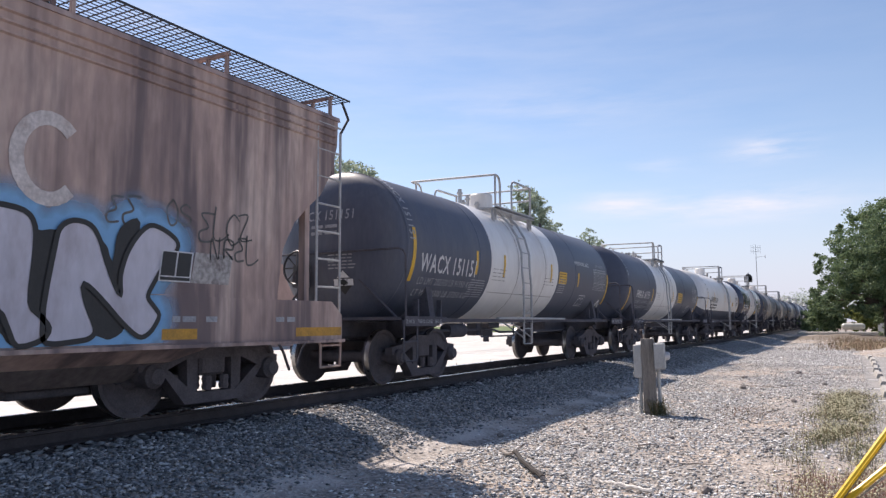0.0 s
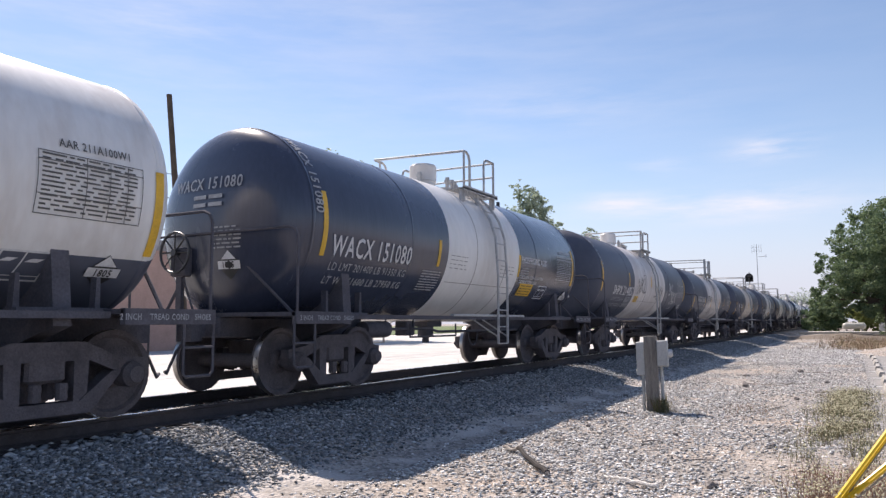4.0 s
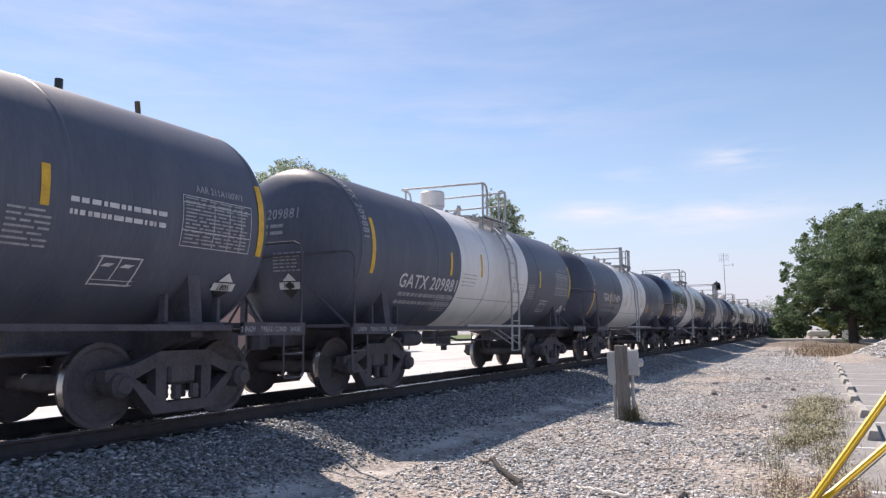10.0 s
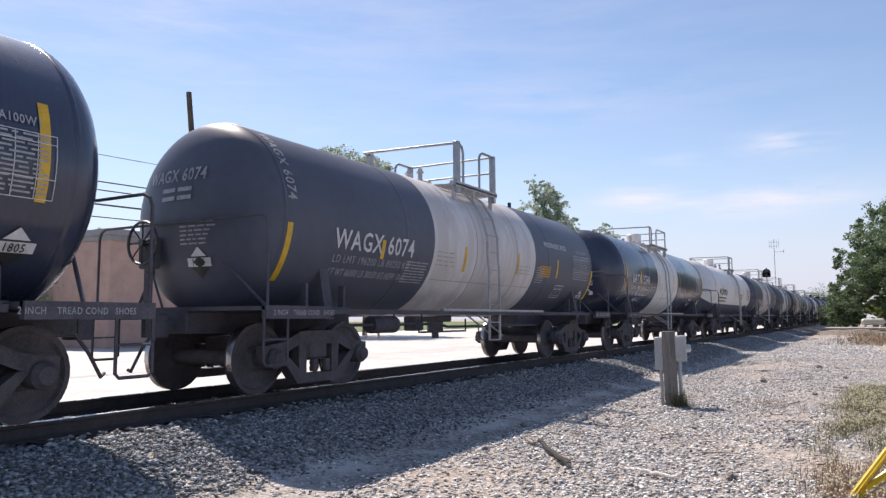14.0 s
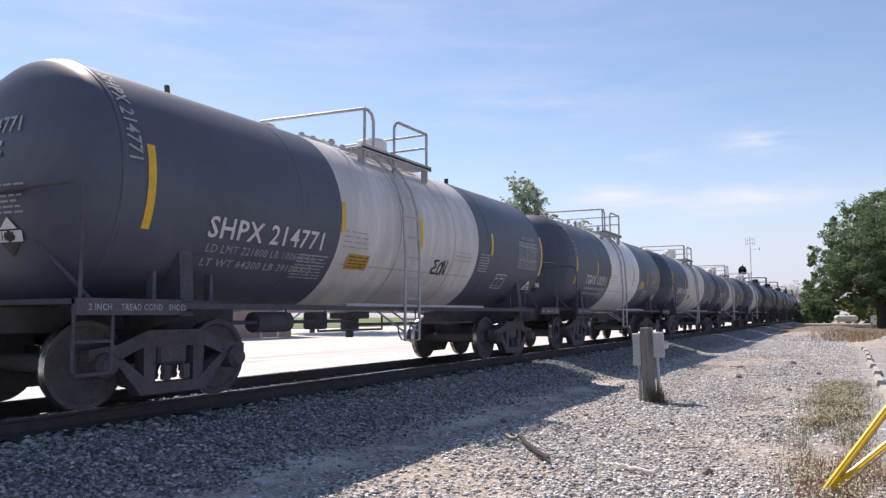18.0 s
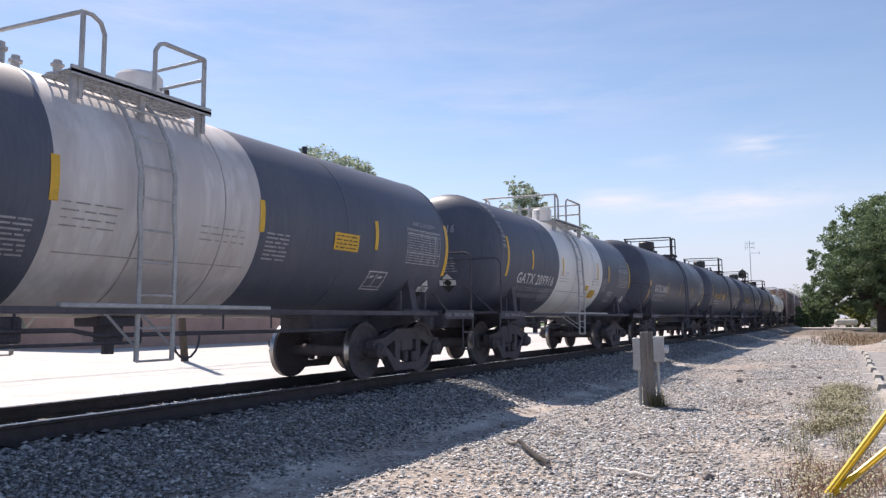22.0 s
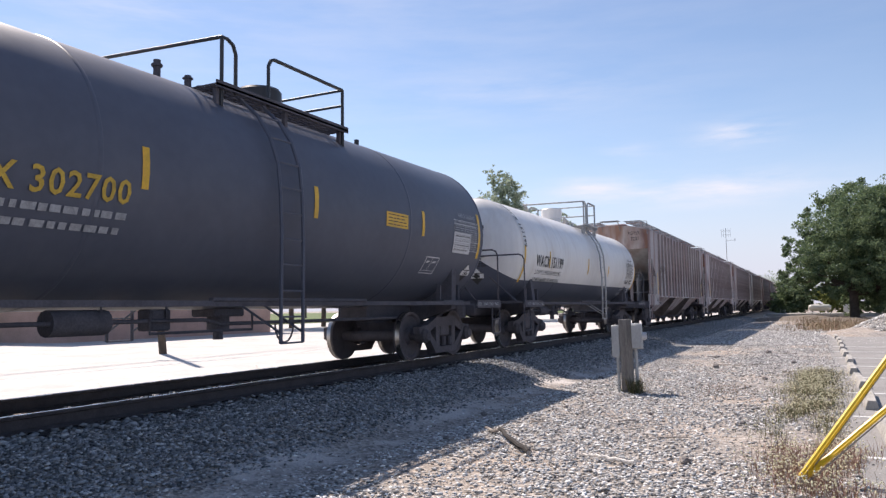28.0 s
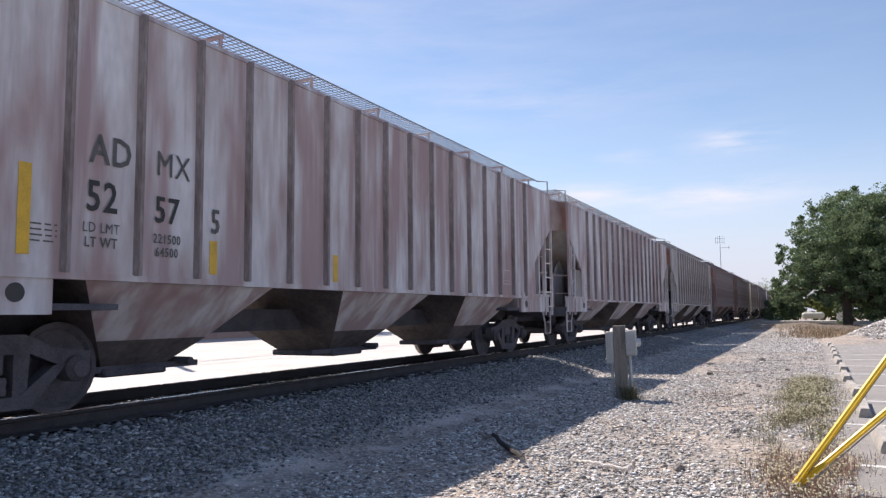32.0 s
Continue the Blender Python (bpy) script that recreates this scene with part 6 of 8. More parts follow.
# ---- yard: post, deadwood, parking, guy wires ----
def meter_post():
    th = thing("meter_post", pose(-3.02, 12.98, ground_height(-3, 13) - 0.03, 0, -1.2, 8), "weathered timber post carrying two grey metal service boxes", "post")
    post = Geo().box(-0.105, 0.105, -0.08, 0.08, -0.3, 1.30, bevel=0.008)
    part("timber_post", post, M["wood"], th)
    g = Geo().box(-0.235, -0.107, -0.10, 0.09, 0.64, 1.20, bevel=0.012)
    a = part("service_box", g, M["box"], th)
    part("conduit", Geo().cyl((-0.15, -0.02, -0.2), (-0.15, -0.02, 0.66), 0.028, 10), M["box"], th)
    part("hinge_tab", Geo().box(-0.26, -0.23, -0.03, 0.05, 0.66, 0.72, bevel=0.004), M["galv"], a)
    g = Geo().box(0.107, 0.285, -0.12, 0.09, 0.78, 1.22, bevel=0.012)
    b = part("meter_box", g, M["box"], th)
    part("box_lid", Geo().box(0.115, 0.277, -0.132, -0.119, 0.80, 1.2, bevel=0.004), M["box"], b)
    part("meter", Geo().cyl((0.285, -0.02, 1.0), (0.345, -0.02, 1.0), 0.07, 16).cyl((0.345, -0.02, 1.0), (0.36, -0.02, 1.0), 0.055, 16), M["silver"], b)
    part("conduit", Geo().cyl((0.16, 0.0, -0.2), (0.16, 0.0, 0.8), 0.03, 10), M["box"], th)


meter_post()


def limb(name, pts, r, taper, mat, label, category, end=None):
    rng = random.Random(len(name) + len(pts))
    fine = []
    for a, b in zip(pts, pts[1:]):
        for k in range(4):
            p = Vector(a).lerp(Vector(b), k / 4) + Vector([rng.uniform(-1, 1) * r * 0.9 for _ in range(3)])
            fine.append(p)
    fine.append(Vector(pts[-1]))
    o = fine[0].copy()
    o.z = ground_height(o.x, o.y)
    th = thing(name, Matrix.Translation(o), label, category)
    g = Geo().tube([p - o for p in fine], r, 8, taper=taper)
    part("stem", g, mat, th)
    if end:
        g = Geo().tube([p - o + Vector((0, 0, 0.006)) for p in fine[-9:]], r * 1.3, 8, taper=r * 1.7)
        part("broken_end", g, M["charred"], th, "dark rotten broken end")
        k = fine[3] - o
        part("twig", Geo().tube([k, k + Vector((0.12, 0.16, 0.10)), k + Vector((0.2, 0.34, 0.05))], 0.012, 5, taper=0.004), mat, th)
    return th


def gz(x, y, up):
    return (x, y, ground_height(x, y) + up)


M["palewood"] = material("bleached_dry_wood", (0.74, 0.70, 0.65), 0.9, amount=0.5, scale=9, fine=60, bump=0.6)
limb("fallen_branch", [gz(-3.66, 8.2, 0.035), gz(-3.4, 8.02, 0.06), gz(-3.05, 7.5, 0.05), gz(-2.66, 7.0, 0.045)], 0.018, 0.026, M["deadwood"], "broken grey branch lying on the gravel", "branch", True)
limb("dry_stick", [gz(-2.13, 7.11, 0.05), gz(-1.98, 7.04, 0.06), gz(-1.84, 6.97, 0.05), gz(-1.58, 6.89, 0.052)], 0.012, 0.02, M["palewood"], "pale dry stick lying on the gravel", "stick")


def rock(x, y, r, seed):
    rng = random.Random(seed)
    bm = bmesh.new()
    bmesh.ops.create_icosphere(bm, subdivisions=2, radius=r)
    for v in bm.verts:
        v.co *= 0.8 + 0.35 * noise.noise(v.co * (1.6 / r) + Vector((seed, 0, 0)))
        v.co.z *= 0.7
    me = bpy.data.meshes.new("rock")
    bm.to_mesh(me)
    bm.free()
    me.materials.append(M["deadstone"])
    ob = tagged(new("rock", me), "single grey stone lying on the gravel", "stone", "loose rocks")
    ob.matrix_basis = pose(x, y, ground_height(x, y) + r * 0.35, 0, 0, rng.uniform(0, 360))


M["deadstone"] = material("grey_field_stone", (0.22, 0.20, 0.19), 0.9, amount=0.7, scale=8, fine=50, bump=0.6)
for k, (x, y, r) in enumerate(((-1.2, 7.34, 0.07), (-4.3, 9.6, 0.06), (-3.4, 10.6, 0.05), (-2.2, 18.4, 0.09), (-1.0, 16.0, 0.06), (-4.1, 15.2, 0.07), (-0.9, 9.9, 0.05), (-2.6, 22.0, 0.1), (-1.4, 24.5, 0.1), (-3.9, 7.6, 0.05), (-2.1, 10.2, 0.045), (-0.6, 20.5, 0.07))):
    rock(x, y, r, k)

asphalt = Geo().box(0.28, 30, -6, 36.5, -0.2, 0.02)
tagged(part("pavement_parking", asphalt, M["asphalt"], smooth=0), "worn pale grey parking lot surface", "pavement", kind="structure")
for k in range(10):
    y = 8.11 + 2.86 * k - 2 * 2.86
    g = Geo().box(0.34, 5.4, -0.05, 0.05, 0, 0.004)
    ob = tagged(part("parking_line", g, M["line"], smooth=0, at=pose(0, y, 0.0205)), "white painted stall line on the parking lot", "marking", "parking lines", "structure")


def stop_mesh():
    out = [(-0.085, 0), (0.085, 0), (0.075, 0.06), (0.05, 0.125), (-0.05, 0.125), (-0.075, 0.06)]
    g = Geo().prism(out, -0.9, 0.9, axis="y")
    return g.mesh("wheel_stop", M["concrete"], 0.9)


STOP = stop_mesh()
for k in range(10):
    y = 8.87 + 0.9 + 2.83 * k
    ob = tagged(new("wheel_stop", STOP), "cast concrete wheel stop on the parking lot edge", "wheel stop", "parking wheel stops")
    ob.matrix_basis = pose(0.62 + random.uniform(-0.03, 0.03) + 0.004 * k, y, 0.02, 0, 0, random.uniform(-1.5, 1.5))


def guy_wires():
    foot = Vector((-0.25, 6.7, 0.0))
    pole = thing("utility_pole", pose(4.5, 9.0, 0.0), "brown wooden utility pole held by guy wires", "utility pole")
    part("shaft", Geo().cyl((0, 0, -0.5), (0, 0, 9.0), 0.15, 16, r1=0.11), M["bark"], pole)
    for h in (6.57, 4.13):
        top = Vector((4.5, 9.0, h))
        d = (top - foot).normalized()
        th = thing("guy_wire", Matrix.Translation(foot), "steel guy wire in a yellow plastic guard tube", "guy wire", "guy wires")
        part("wire", Geo().tube([(0, 0, -0.06), top - foot], 0.006, 5), M["galv"], th)
        side = d.cross(Vector((0, 0, 1))).normalized()
        g = Geo()
        pts = [d * (0.10 + 2.5 * k / 8) for k in range(9)]
        g.tube(pts, 0.026, 10)
        g.tube([p + side * 0.024 for p in pts], 0.008, 6)
        part("guard_tube", g, M["guard"], th)
        part("clamp", Geo().tube([d * 0.02, d * 0.12], 0.02, 8), M["galv"], th)
    th = thing("ground_anchor", Matrix.Translation(foot), "rusty steel anchor rod in the ground", "anchor")
    part("rod", Geo().cyl((-0.03, -0.02, -0.2), (0.0, 0, 0.04), 0.014, 8), M["rail"], th)


guy_wires()


# ---- weeds ----
def blades(name, count, spot, low, high, width, mats, label, heads=0.0):
    v, f, m = [], [], []
    for _ in range(count):
        x, y, k = spot()
        h = random.uniform(low, high)
        a = random.uniform(0, 6.28)
        lean = random.uniform(0.1, 1.1) * h
        w = width * random.uniform(0.6, 1.3)
        z = ground_height(x, y) - 0.01
        dx, dy = math.cos(a), math.sin(a)
        b = len(v)
        v += [(x - dy * w, y + dx * w, z), (x + dy * w, y - dx * w, z), (x + dx * lean * 0.4 + dy * w * 0.7, y + dy * lean * 0.4 - dx * w * 0.7, z + h * 0.6), (x + dx * lean * 0.4 - dy * w * 0.7, y + dy * lean * 0.4 + dx * w * 0.7, z + h * 0.6), (x + dx * lean, y + dy * lean, z + h)]
        f += [(b, b + 1, b + 2, b + 3), (b + 3, b + 2, b + 4)]
        m += [k, k]
        if random.random() < heads:
            b = len(v)
            s = random.uniform(0.005, 0.012)
            c = Vector((x + dx * lean, y + dy * lean, z + h))
            v += [c + Vector(p) * s for p in ((1, 0, 0), (0, 1, 0), (-1, 0, 0), (0, -1, 0), (0, 0, 1), (0, 0, -1))]
            f += [(b, b + 1, b + 4), (b + 1, b + 2, b + 4), (b + 2, b + 3, b + 4), (b + 3, b, b + 4), (b + 1, b, b + 5), (b + 2, b + 1, b + 5), (b + 3, b + 2, b + 5), (b, b + 3, b + 5)]
            m += [len(mats) - 1] * 8
    me = bpy.data.meshes.new(name)
    me.from_pydata([tuple(p) for p in v], [], f)
    for k in mats:
        me.materials.append(k)
    me.polygons.foreach_set("material_index", m)
    return tagged(new(name, me), label, "weeds", kind="stuff")


def weed_spot():
    while True:
        y = random.uniform(6.2, 17.5)
        mid = -0.28 + 0.02 * (y - 6) + (0.16 if y < 9 else 0)
        x = mid + random.gauss(0, 0.24)
        if noise.noise((x * 2.2, y * 1.3, 4)) + random.uniform(-0.25, 0.35) < -0.05:
            continue
        if y < 8.6:
            return x, y, 2 if random.random() < 0.75 else 0
        if 10.5 < y or random.random() < 0.5:
            return x, y, (1 if random.random() < 0.55 else 0)


blades("weeds", 12500, weed_spot, 0.03, 0.18, 0.0028, [M["dry"], M["green"], M["reddry"], M["flower"]], "dry grass and flowering weeds along the lot edge", 0.34)


def tuft_spot():
    return random.gauss(-2.88, 0.07), random.gauss(12.95, 0.09), 1 if random.random() < 0.5 else 0


blades("weed_tuft", 260, tuft_spot, 0.1, 0.34, 0.006, [M["dry"], M["green"], M["flower"]], "tuft of dry grass at the foot of the post")


def bank_spot():
    y = random.uniform(4, 40)
    return random.choice((random.gauss(-9.9, 0.3), random.gauss(-10.4, 0.3))), y, random.choice((0, 1))


blades("trackside_weeds", 500, bank_spot, 0.06, 0.25, 0.006, [M["dry"], M["green"], M["flower"]], "sparse weeds on the far side of the track bank")


def patch_spot():
    return random.gauss(-1.55, 0.28), random.gauss(13.6, 0.5), 0 if random.random() < 0.5 else 1


blades("dead_grass", 500, patch_spot, 0.02, 0.10, 0.003, [M["dry"], M["reddry"], M["flower"]], "small patch of dead brown grass on the gravel")

for k, (x, y, l, a) in enumerate(((-0.95, 24.5, 0.7, 10), (-1.9, 19.0, 0.9, -15), (-1.3, 19.6, 0.6, 25), (-2.6, 22.5, 0.8, 40), (-0.5, 17.6, 0.5, 5), (-2.2, 9.4, 0.35, 60), (-3.3, 9.1, 0.3, -20), (-1.5, 8.6, 0.4, 15))):
    rnd = random.Random(k)
    th = thing("dry_twig", pose(x, y, ground_height(x, y) + 0.015, 0, 0, a), "small dark dead twig lying on the gravel", "twig", "dead twigs")
    line = [(l * q, rnd.uniform(-0.04, 0.04), rnd.uniform(0, 0.03)) for q in (-0.5, -0.25, 0, 0.25, 0.5)]
    part("stem", Geo().tube(line, 0.012, 5, taper=0.005), M["deadwood"], th)
    part("side_shoot", Geo().tube([line[2], (l * 0.15, 0.12, 0.05), (l * 0.22, 0.2, 0.03)], 0.006, 4, taper=0.003), M["deadwood"], th)


# ---- middle distance ----
def heap(name, x, y, rx, ry, h, mat, label, category, seed=0, n=40):
    v, f = [], []
    for j in range(n + 1):
        for i in range(n + 1):
            u, w = 2 * i / n - 1, 2 * j / n - 1
            d = math.hypot(u, w)
            p = Vector((x + u * rx, y + w * ry, 0))
            z = h * max(0.0, 1 - d) ** 0.8 * (0.85 + 0.3 * noise.noise(p * 0.5 + Vector((seed, 0, 0)))) + 0.05 * noise.noise(p * 2.5)
            v.append((p.x, p.y, z - 0.04))
    k = n + 1
    f = [(j * k + i, j * k + i + 1, (j + 1) * k + i + 1, (j + 1) * k + i) for j in range(n) for i in range(n)]
    me = bpy.data.meshes.new(name)
    me.from_pydata(v, [], f)
    me.materials.append(mat)
    me.polygons.foreach_set("use_smooth", [True] * len(f))
    return tagged(new(name, me), label, category)


heap("gravel_heap", 6.4, 43, 5.2, 6.5, 2.3, M["ground"], "pale heap of crushed gravel at the end of the lot", "gravel heap", 3)
heap("gravel_ridge", 1.9, 40, 2.0, 4.0, 0.38, M["ground"], "low ridge of spilled gravel", "gravel heap", 8)


def heap_spot():
    while True:
        a, d = random.uniform(0, 6.28), math.sqrt(random.random()) * 0.95
        x, y = 6.4 + 5.2 * d * math.cos(a), 43 + 6.5 * d * math.sin(a)
        if y < 44:
            p = Vector((x, y, 0))
            z = 2.3 * max(0.0, 1 - d) ** 0.8 * (0.85 + 0.3 * noise.noise(p * 0.5 + Vector((3, 0, 0)))) - 0.02
            return x, y, z


stones("heap_stones", 9000, heap_spot, 0.03, 0.07, M["gravel"], "crushed pale stones on the gravel heap", "gravel")
heap("dry_grass_mound", 0.8, 55, 3.4, 14, 0.2, M["drygrass"], "low mound of yellow dry grass and dirt", "mound", 5)
heap("dirt_bank", -0.4, 75, 6.0, 15, 0.5, M["earth"], "low bank of bare dirt", "mound", 6)
def mound_spot():
    x, y = random.gauss(0.8, 1.3), random.uniform(43, 72)
    return x, y, 0 if random.random() < 0.8 else 1


blades("dry_grass", 2600, mound_spot, 0.15, 0.42, 0.012, [M["dry"], M["reddry"], M["dry"]], "tall dry yellow grass on the low mound")
road = Geo().box(-5.2, 60, 90, 94.5, 0.0, 0.36)
tagged(part("road", road, M["lot"], smooth=0), "pale concrete road across the far end of the yard", "road", kind="structure")

def gas_tank():
    th = thing("gas_tank", pose(0.25, 98, 0.2, 0, 0, 0), "white horizontal propane tank on two legs", "gas tank")
    prof = [(-1.22, 0.001), (-1.2, 0.14), (-1.12, 0.28), (-0.96, 0.37), (-0.85, 0.38), (0.85, 0.38), (0.96, 0.37), (1.12, 0.28), (1.2, 0.14), (1.22, 0.001)]
    part("tank", Geo().lathe(prof, 24, "x", (0, 0, 0.72)), M["tankwhite"], th, smooth=1.2)
    for x in (-0.8, 0.8):
        part("leg", Geo().box(x - 0.1, x + 0.1, -0.35, 0.35, -0.1, 0.32), M["concrete"], th)
    part("dome", Geo().cyl((0, 0, 1.06), (0, 0, 1.2), 0.14, 14), M["tankwhite"], th)


gas_tank()


def service_box(x, y, w, h):
    th = thing("service_cabinet", pose(x, y, 0.3), "small pale grey equipment cabinet by the road", "cabinet", "equipment cabinets")
    part("cabinet_body", Geo().box(-w / 2, w / 2, -0.3, 0.3, -0.1, h, bevel=0.03), M["box"], th)
    part("cabinet_door", Geo().box(-w * 0.42, w * 0.42, -0.33, -0.301, 0.05, h - 0.08, bevel=0.01), M["silver"], th)


service_box(3.1, 97, 0.8, 1.6)


def radio_mast():
    th = thing("radio_mast", pose(-14.0, 140, 0), "thin steel radio mast with a small aerial array", "mast")
    part("mast_tube", Geo().cyl((0, 0, -0.3), (0, 0, 15.1), 0.07, 10, r1=0.045), M["galv"], th)
    g = Geo()
    for z in (14.6, 13.9):
        g.cyl((-0.75, 0, z), (0.75, 0, z), 0.025, 6)
        for x in (-0.75, -0.4, 0.4, 0.75):
            g.cyl((x, 0, z - 0.35), (x, 0, z + 0.45), 0.022, 5)
    g.cyl((0, 0, 12.9), (1.5, 0, 12.9), 0.03, 6).cyl((1.5, 0, 12.7), (1.5, 0, 13.2), 0.05, 6)
    part("aerial", g, M["galv"], th)


radio_mast()


def signal():
    th = thing("railway_signal", pose(-11.55, 105, 0), "black railway signal head on a grey steel mast", "signal")
    part("mast_tube", Geo().cyl((0, 0, -0.3), (0, 0, 8.0), 0.09, 10), M["galv"], th)
    g = Geo().cyl((0, -0.25, 7.35), (0, -0.15, 7.35), 0.5, 24)
    g.box(-0.5, 0.5, -0.25, -0.15, 6.75, 7.35)
    h = part("backplate", g, M["darkpipe"], th)
    for z in (7.55, 7.05):
        part("lamp_hood", Geo().cyl((0, -0.62, z), (0, -0.25, z), 0.17, 14), M["darkpipe"], h)
    part("service_platform", Geo().box(-0.5, 0.5, -0.1, 0.6, 6.3, 6.36), M["galv"], th)
    part("ladder", Geo().tube([(-0.2, 0.3, 0), (-0.2, 0.3, 6.3)], 0.02, 5).tube([(0.2, 0.3, 0), (0.2, 0.3, 6.3)], 0.02, 5), M["galv"], th)


signal()


def street_pole():
    th = thing("utility_pole", pose(-22.9, 20.75, -0.1, 3.9, -3.4, 0), "tall dark wooden utility pole standing in the concrete lot", "utility pole")
    part("shaft", Geo().cyl((0, 0, -0.5), (0, 0, 10.9), 0.15, 14, r1=0.105), M["bark"], th)
    part("crossarm", Geo().box(-0.95, 0.95, -0.22, -0.1, 6.2, 6.32, bevel=0.01), M["wood"], th)
    for x in (-0.8, 0.8):
        part("insulator", Geo().cyl((x, -0.16, 6.3), (x, -0.16, 6.46), 0.045, 8), M["placard"], th)
    for x, z, r in ((-24.08, 6.36, 0.024), (-22.48, 6.36, 0.024), (-23.27, 5.7, 0.035), (-23.36, 7.5, 0.012), (-23.24, 5.25, 0.02)):
        w = thing("power_line", pose(x, 20.3, z), "black overhead power line strung along the street", "cable", "overhead lines")
        pts = [(0, y, -0.5 * math.sin(math.pi * min(abs(y), 60) / 60)) for y in range(-60, 65, 5)]
        part("wire", Geo().tube(pts, r, 5), M["darkpipe"], w)


street_pole()


def building():
    th = thing("building", pose(-44, 36, -0.1), "low pink-brick commercial building across the lot", "building")
    wall = Geo().box(-6, 6, -9, 9, 0, 6.6)
    w = part("wall", wall, M["pinkwall"], th, smooth=0)
    part("roof", Geo().box(-6.3, 6.3, -9.3, 9.3, 6.6, 6.95), M["roof"], th, smooth=0)
    part("parapet", Geo().box(-6.1, 6.1, -9.1, 9.1, 6.3, 6.6), M["roof"], th, smooth=0)


building()


# ---- trees ----
def tree(name, x, y, base, trunk_h, lumps, leaves, size, mat, label, seed, trunk_r=0.3, clump=12.0):
    """A trunk, limbs out to each lump of the crown, and leaf sprays scattered through the lumps."""
    rng = np.random.default_rng(seed)
    rnd = random.Random(seed)
    th = thing(name, pose(x, y, base), label, "tree")
    g = Geo().tube([(0, 0, -0.4), (rnd.uniform(-0.1, 0.1), 0, trunk_h * 0.5), (rnd.uniform(-0.2, 0.2), 0, trunk_h)], trunk_r, 10, taper=trunk_r * 0.7)
    t = part("trunk", g, M["bark"], th)
    for cx, cy, cz, r in lumps:
        a = Vector((0, 0, trunk_h * rnd.uniform(0.6, 1.0)))
        b = Vector((cx, cy, cz))
        mid = a.lerp(b, 0.5) + Vector((rnd.uniform(-0.3, 0.3), rnd.uniform(-0.3, 0.3), 0.2))
        part("limb", Geo().tube([a, mid, b], trunk_r * 0.5, 7, taper=0.05), M["bark"], t)
    # small clumps over the face of every lump, leaves round each clump
    clumps = []
    for k, (cx, cy, cz, r) in enumerate(lumps):
        m = max(8, int(clump * r * r))
        q = rng.normal(size=(m, 3))
        q /= np.linalg.norm(q, axis=1, keepdims=True)
        wob = np.array([noise.noise(Vector(p) * 1.6 + Vector((seed, k, 0))) for p in q])[:, None]
        at = np.array((cx, cy, cz)) + q * r * (0.72 + 0.36 * rng.random((m, 1))) * (1 + 0.35 * wob) * np.array([1, 1, 0.9])
        clumps.append(np.concatenate([at, r * (0.11 + 0.14 * rng.random((m, 1)))], 1))
    clumps = np.concatenate(clumps)
    L = clumps[rng.choice(len(clumps), leaves)]
    d = rng.normal(size=(leaves, 3))
    d /= np.linalg.norm(d, axis=1, keepdims=True)
    c = L[:, :3] + d * L[:, 3:4] * (0.4 + 0.75 * rng.random((leaves, 1))) * np.array([1.1, 1.1, 0.75])
    u = rng.normal(size=(leaves, 3))
    u /= np.linalg.norm(u, axis=1, keepdims=True)
    w = np.cross(u, d + 0.5 * rng.normal(size=(leaves, 3)))
    w /= np.linalg.norm(w, axis=1, keepdims=True) + 1e-9
    s = size * (0.5 + rng.random((leaves, 1)))
    u, w = u * s, w * s * 0.6
    v = np.stack([c - u, c - u * 0.2 + w, c + u, c - u * 0.2 - w], 1).reshape(-1, 3)
    me = bpy.data.meshes.new("crown")
    me.vertices.add(4 * leaves)
    me.vertices.foreach_set("co", v.ravel())
    me.loops.add(4 * leaves)
    me.loops.foreach_set("vertex_index", np.arange(4 * leaves, dtype=np.int32))
    me.polygons.add(leaves)
    me.polygons.foreach_set("loop_start", (4 * np.arange(leaves)).astype(np.int32))
    me.update(calc_edges=True)
    me.materials.append(mat)
    part("crown", me, None, th)
    return th


def leaf_material(name, tones):
    m = stone_material(name, tones, 0.55)
    b = m.node_tree.nodes["Principled BSDF"]
    b.inputs["Subsurface Weight"].default_value = 0.0
    tr = m.node_tree.nodes.new("ShaderNodeBsdfTranslucent")
    mix = m.node_tree.nodes.new("ShaderNodeMixShader")
    mix.inputs[0].default_value = 0.4
    src = b.inputs["Base Color"].links[0].from_socket
    m.node_tree.links.new(src, tr.inputs["Color"])
    m.node_tree.links.new(b.outputs[0], mix.inputs[1])
    m.node_tree.links.new(tr.outputs[0], mix.inputs[2])
    m.node_tree.links.new(mix.outputs[0], m.node_tree.nodes["Material Output"].inputs[0])
    return m


